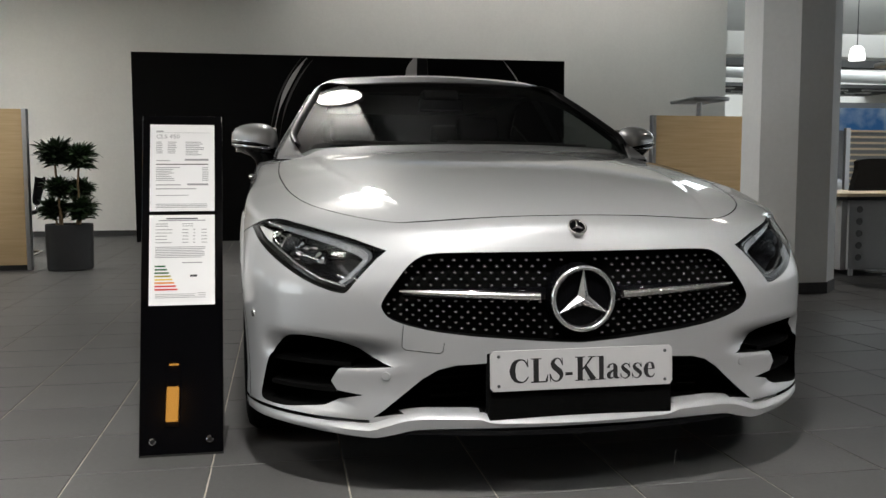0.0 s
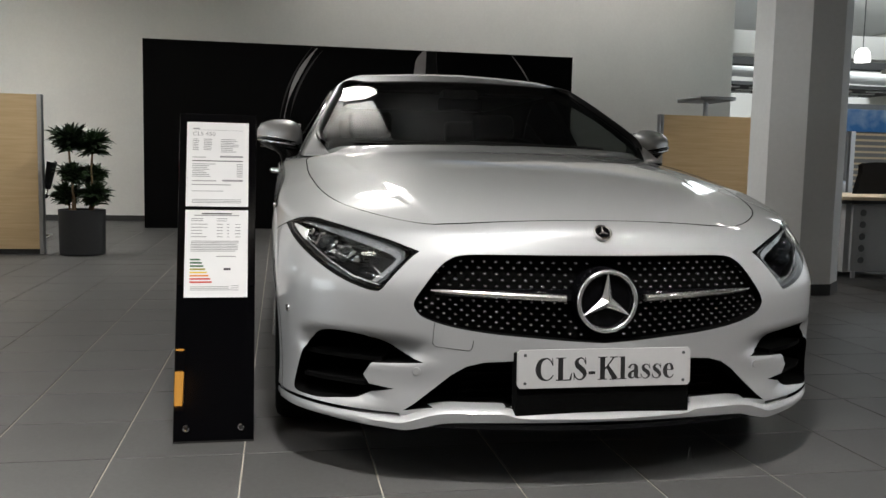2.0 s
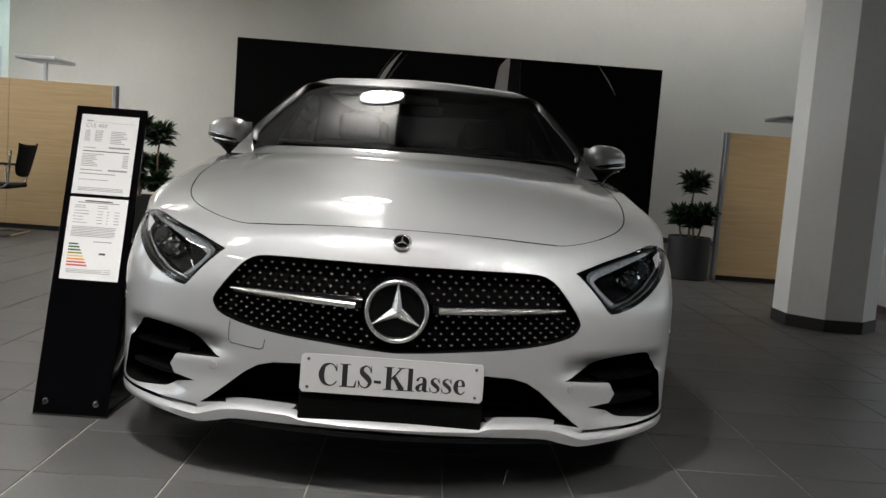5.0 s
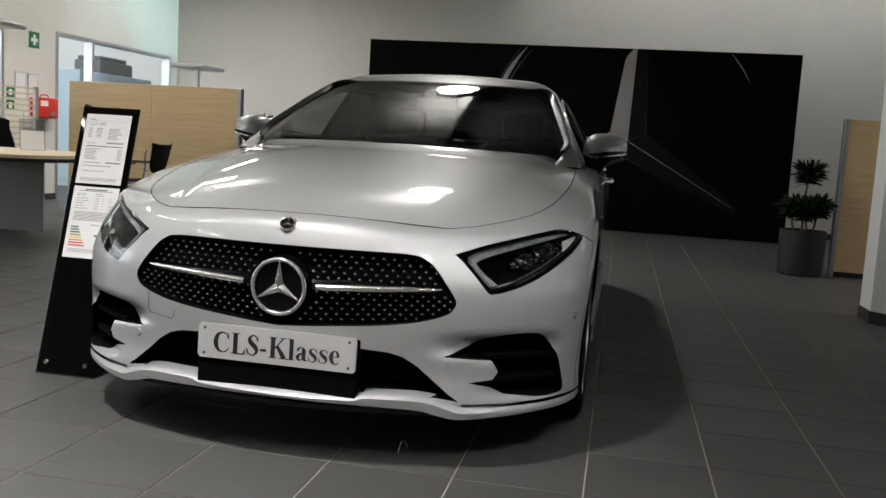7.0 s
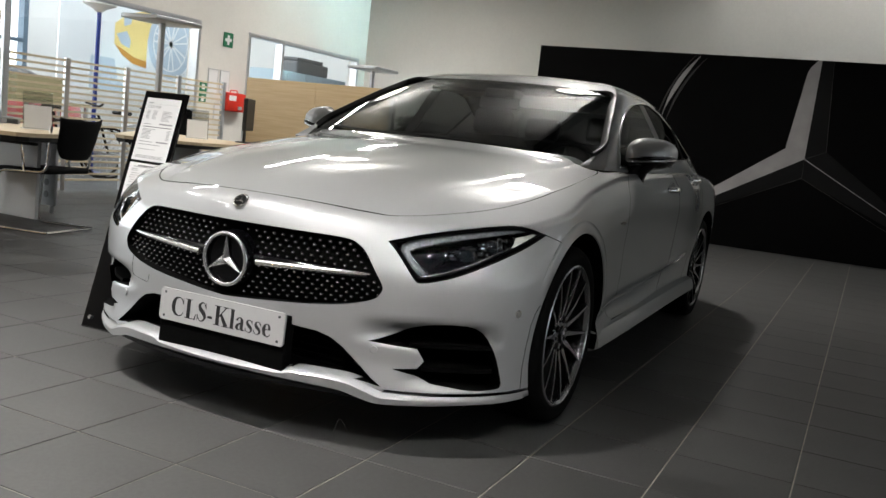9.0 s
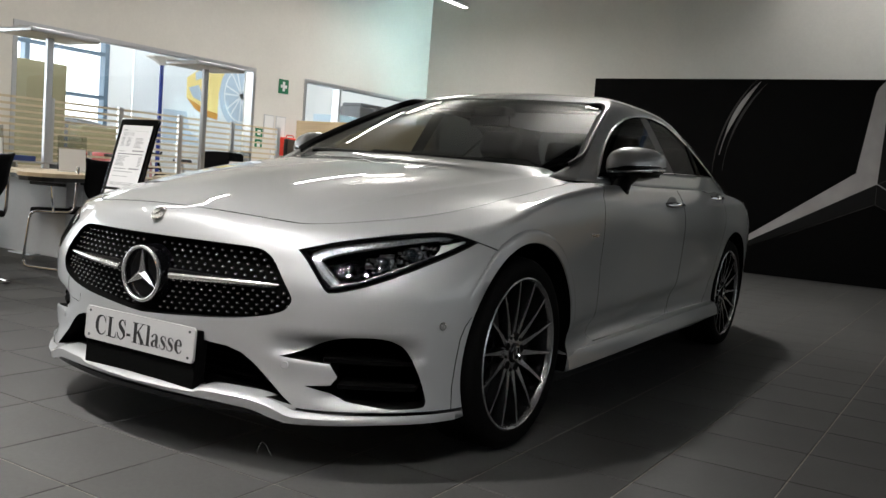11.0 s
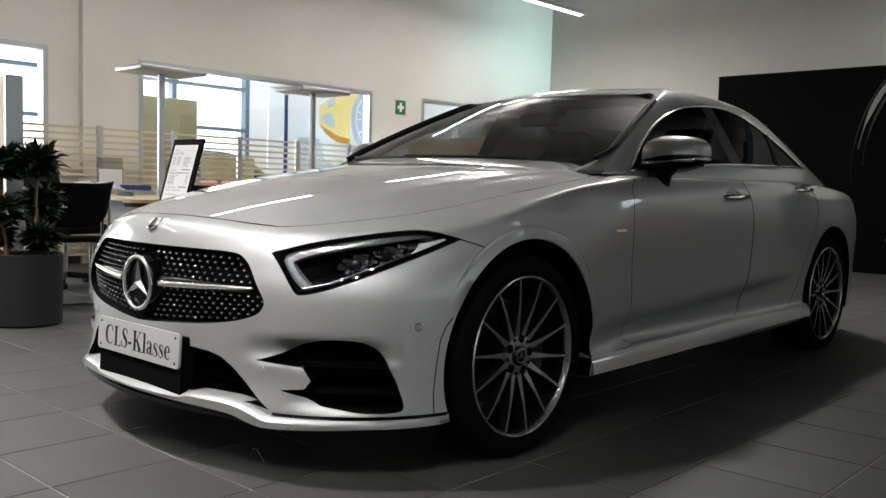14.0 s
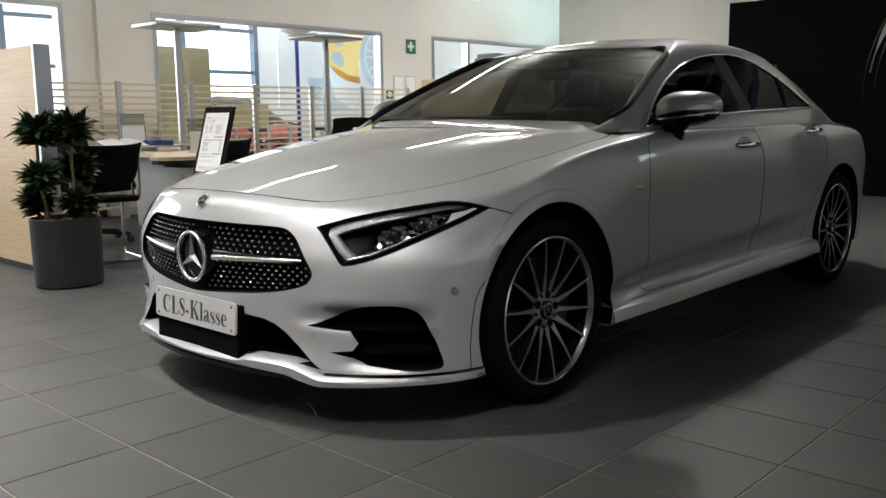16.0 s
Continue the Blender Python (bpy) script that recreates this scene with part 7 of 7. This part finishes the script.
def bicycle(x, y, rz, paint, label):
    t = thing("bicycle", label, "bicycle", (x, y, 0), rz, group="bicycles")
    for wx in (-0.52, 0.52):
        w = part("wheel", tube(bmesh.new(), [(wx + 0.33 * math.cos(a), 0, 0.345 + 0.33 * math.sin(a)) for a in np.linspace(0, 2 * math.pi, 32, endpoint=False)], 0.016, 6, closed=True), RUBBER, t)
        for k in range(8):
            a = math.pi * 2 * k / 8
            part("spoke", tube(bmesh.new(), [(wx, 0, 0.345), (wx + 0.32 * math.cos(a), 0, 0.345 + 0.32 * math.sin(a))], 0.003, 4), ALU, w)
    bars = [((-0.52, 0.345), (-0.08, 0.30)), ((-0.08, 0.30), (-0.22, 0.86)), ((-0.52, 0.345), (-0.18, 0.72)), ((-0.18, 0.72), (0.36, 0.78)), ((-0.08, 0.30), (0.37, 0.70)), ((0.36, 0.84), (0.52, 0.345))]
    bm = bmesh.new()
    for (a, b), (c, d) in bars:
        tube(bm, [(a, 0, b), (c, 0, d)], 0.018, 8)
    part("frame", bm, paint, t)
    part("saddle", box(bmesh.new(), -0.34, -0.10, -0.07, 0.07, 0.86, 0.91, 0.02), BLACK_MAT, t)
    part("handlebar", tube(bmesh.new(), [(0.30, -0.27, 0.98), (0.37, 0, 0.94), (0.30, 0.27, 0.98)], 0.014, 8), BLACK_MAT, t)


bicycle(-7.4, 4.9, 70, BLACK_GLOSS, "black bicycle standing in the bright hall")
bicycle(-7.3, 5.9, 85, ALU, "silver bicycle standing in the bright hall")
table = thing("table", "pale table with a box in the bright hall", "table", (-7.9, 4.9, 0))
part("tabletop", box(bmesh.new(), -0.3, 0.3, -0.5, 0.5, 0.92, 0.95, 0.004), OLIVE, table)
for x in (-0.26, 0.26):
    for y in (-0.46, 0.46):
        part("leg", boxes((x - 0.02, x + 0.02, y - 0.02, y + 0.02, 0, 0.92)), ALU, table)
box_ = box(bmesh.new(), -8.2, -7.9, 4.5, 5.2, 0.951, 1.25, 0.01)
tagged(new("carton", mesh_of(box_, "carton", OLIVE)), "olive carton standing on a table", "box")
# shelf and copier behind the rear glass
shelf = thing("side_cupboard", "pale blue-grey cupboard behind the glass", "cupboard", (-8.0, 10.6, 0))
PALE_BLUE = material("pale_blue_board", (0.45, 0.58, 0.66), 0.5, grain=0.03)
part("body", box(bmesh.new(), -0.3, 0.3, -1.1, 1.1, 0, 1.90, 0.006), PALE_BLUE, shelf)
for y in (-0.55, 0.0, 0.55):
    part("door", box(bmesh.new(), 0.301, 0.318, y - 0.25, y + 0.27, 0.06, 1.86, 0.003), PALE_BLUE, shelf)
cop = thing("printer", "dark grey office printer standing on a cupboard", "printer", (-8.0, 10.7, 1.90))
GREY_DARK = material("dark_grey_plastic", (0.10, 0.105, 0.11), 0.5, grain=0.05)
part("body", box(bmesh.new(), -0.25, 0.25, -0.55, 0.45, 0, 0.22, 0.03), GREY_DARK, cop)
part("lid", box(bmesh.new(), -0.22, 0.22, -0.5, 0.3, 0.221, 0.29, 0.02), GREY_DARK, cop)

# ---- the hall behind, past the column ----
SKYPIC = bpy.data.materials.new("sky_picture")
SKYPIC.use_nodes = True
n, l = SKYPIC.node_tree.nodes, SKYPIC.node_tree.links
tc, tx, rp = n.new("ShaderNodeTexCoord"), n.new("ShaderNodeTexNoise"), n.new("ShaderNodeValToRGB")
tx.inputs["Scale"].default_value, tx.inputs["Detail"].default_value = 0.9, 6
rp.color_ramp.elements[0].position, rp.color_ramp.elements[1].position = 0.45, 0.66
rp.color_ramp.elements[0].color, rp.color_ramp.elements[1].color = (0.02, 0.15, 0.42, 1), (0.62, 0.70, 0.75, 1)
l.new(tc.outputs["Object"], tx.inputs["Vector"]), l.new(tx.outputs["Fac"], rp.inputs["Fac"]), l.new(rp.outputs[0], n["Principled BSDF"].inputs["Base Color"])
pic = thing("sky_picture", "long wall picture of blue sky with white clouds", "picture", (11.6, 14.0, 0))
part("board", box(bmesh.new(), -1.2, 1.88, 0.0, 0.05, 1.82, 2.30, 0.004), SKYPIC, pic)
DARK_DUCT = material("dark_void", (0.05, 0.05, 0.05), 0.8, grain=0.1)
setting("ceiling_beam", boxes((XE, XR, 12.2, 12.6, 3.12, 3.55)), PLASTER, "white ceiling beam of the hall behind", "beam")
setting("ceiling_trough", boxes((XE, XR, 13.2, 13.5, 3.05, 3.30)), DARK_DUCT, "dark cable trough under the ceiling of the hall behind", "trough")
bm = tube(bmesh.new(), [(XE + 0.02, 13.75, 3.03), (9.0, 13.9, 3.0), (XR - 0.02, 14.3, 2.95)], 0.125, 20)
tagged(new("air_duct", mesh_of(bm, "air_duct", HALL_WHITE, 60)), "round white air duct under the ceiling of the hall behind", "duct")
for x in (7.6, 9.2, 10.8, 12.4):
    p = tube(bmesh.new(), [(x, 13.56 + 0.1 * (x - 6), z) for z in (3.06 - 0.012 * (x - 6), CEIL)], 0.008, 6)
    tagged(new("duct_hanger", mesh_of(p, "duct_hanger", ALU)), "thin metal hanger rod of the air duct", "hanger", "duct hangers")
setting("wall_hall_rear", boxes((10.2, XR, 14.055, 14.16, 0, 2.42)), GREY_WALL, "grey wall under the sky picture", "wall")
setting("ceiling_3", boxes((XE, XR, 14.7, 16.6, 2.80, 2.88)), DARK_CEILING, "lower grey ceiling with pale strips", "ceiling")
bm = boxes(*[(x, x + 0.62, y, y + 0.10, 2.772, 2.798) for i, x in enumerate(np.arange(6.6, 13.0, 0.95)) for y in (14.95 + 0.1 * (i % 2), 15.55 + 0.1 * (i % 2), 16.15)])
setting("trim", bm, HALL_WHITE, "pale strips on the lower grey ceiling", "trim")
pd = thing("pendant_lamp", "white bell-shaped pendant lamp, lit", "lamp", (9.27, 11.0, 0.17))
part("shade", lathe(bmesh.new(), [(0.135, 2.72), (0.130, 2.83), (0.110, 2.92), (0.060, 2.965), (0.004, 2.975)], 28), glow("pendant_glow", (1.0, 0.98, 0.95), 3.0), pd, smooth=50)
part("cord", tube(bmesh.new(), [(0, 0, 2.97), (0, 0, CEIL - 0.17)], 0.008, 6), BLACK_MAT, pd)
setting("window_5", boxes((XR - 0.05, XR - 0.01, -4.5, 8.0, 0.4, 3.5)), glow("window_glow", (0.90, 0.97, 1.0), 1.1), "bright side windows of the hall", "window")

# unseen amber panel, added for the stand's yellow reflection; small clip before the car
AMBER = glow("amber_glow", (1.0, 0.46, 0.08), 26.0)
amber_panel = thing("wall_lamp", "tall narrow amber glow out of view, added for the stand's yellow reflection", "lamp", (-2.24, YF, 2.80))
part("back_plate", box(bmesh.new(), -0.09, 0.09, 0.0, 0.03, -0.30, 0.62, 0.006), BLACK_MAT, amber_panel)
part("glass", box(bmesh.new(), -0.075, 0.075, 0.031, 0.09, -0.23, 0.23, 0.012, segments=3), AMBER, amber_panel, "glowing amber glass")
part("upper_light", box(bmesh.new(), -0.06, 0.06, 0.031, 0.06, 0.535, 0.555, 0.004), AMBER, amber_panel)
tagged(new("wire_clip", mesh_of(tube(bmesh.new(), rounded_path([(0.362, -0.690, 0.002), (0.372, -0.680, 0.046), (0.382, -0.672, 0.042), (0.398, -0.658, 0.002)], 0.006), 0.0012, 6), "wire_clip", SATIN, 60)), "small bent wire clip standing on the tiles", "clip")

# ---- floor tiles ----
T, GX, GY, GAP = 0.40, 0.172, -0.83, 0.0045


def tile_mesh():
    b = bmesh.new()
    h = T / 2 - GAP / 2
    top = [b.verts.new((x * (h - 0.0015), y * (h - 0.0015), 0.0)) for x, y in ((-1, -1), (1, -1), (1, 1), (-1, 1))]
    low = [b.verts.new((x * h, y * h, -0.0025)) for x, y in ((-1, -1), (1, -1), (1, 1), (-1, 1))]
    b.faces.new(top)
    for k in range(4):
        b.faces.new((low[k], low[(k + 1) % 4], top[(k + 1) % 4], top[k]))
    return mesh_of(b, "tile", TILE)


floor = tagged(new("floor", mesh_of(boxes((-15.9, XR, YF, 20, -0.0035, -0.003)), "floor", GROUT)), "grey square floor tiles with pale joints", "floor", "", "structure")
one = tile_mesh()
rest_v, rest_f = [], []
h = T / 2 - GAP / 2
for i in range(-40, 34):
    for j in range(-21, 50):
        cx, cy = GX + T * (i + 0.5), GY + T * (j + 0.5)
        if cx < -13.2 or cx > XR - 0.2 or cy < YF + 0.2 or cy > 19.7:
            continue
        if -3.0 < cx < 3.4 and -2.6 < cy < 0.7 or (1.0 < cx < 3.4 and cy < 2.5 and cy > 0):
            o = new("tile", one)
            o.parent = floor
            o.location = (cx, cy, 0)
        else:
            k = len(rest_v)
            d = h - 0.0015
            rest_v += [(cx - d, cy - d, 0), (cx + d, cy - d, 0), (cx + d, cy + d, 0), (cx - d, cy + d, 0), (cx - h, cy - h, -0.0025), (cx + h, cy - h, -0.0025), (cx + h, cy + h, -0.0025), (cx - h, cy + h, -0.0025)]
            rest_f += [(k, k + 1, k + 2, k + 3)] + [(k + 4 + a, k + 4 + (a + 1) % 4, k + (a + 1) % 4, k + a) for a in range(4)]
me = bpy.data.meshes.new("tiles_far")
me.from_pydata(rest_v, [], rest_f)
me.materials.append(TILE)
o = new("tiles_far", me)
o.parent = floor
o["kind"] = "stuff"
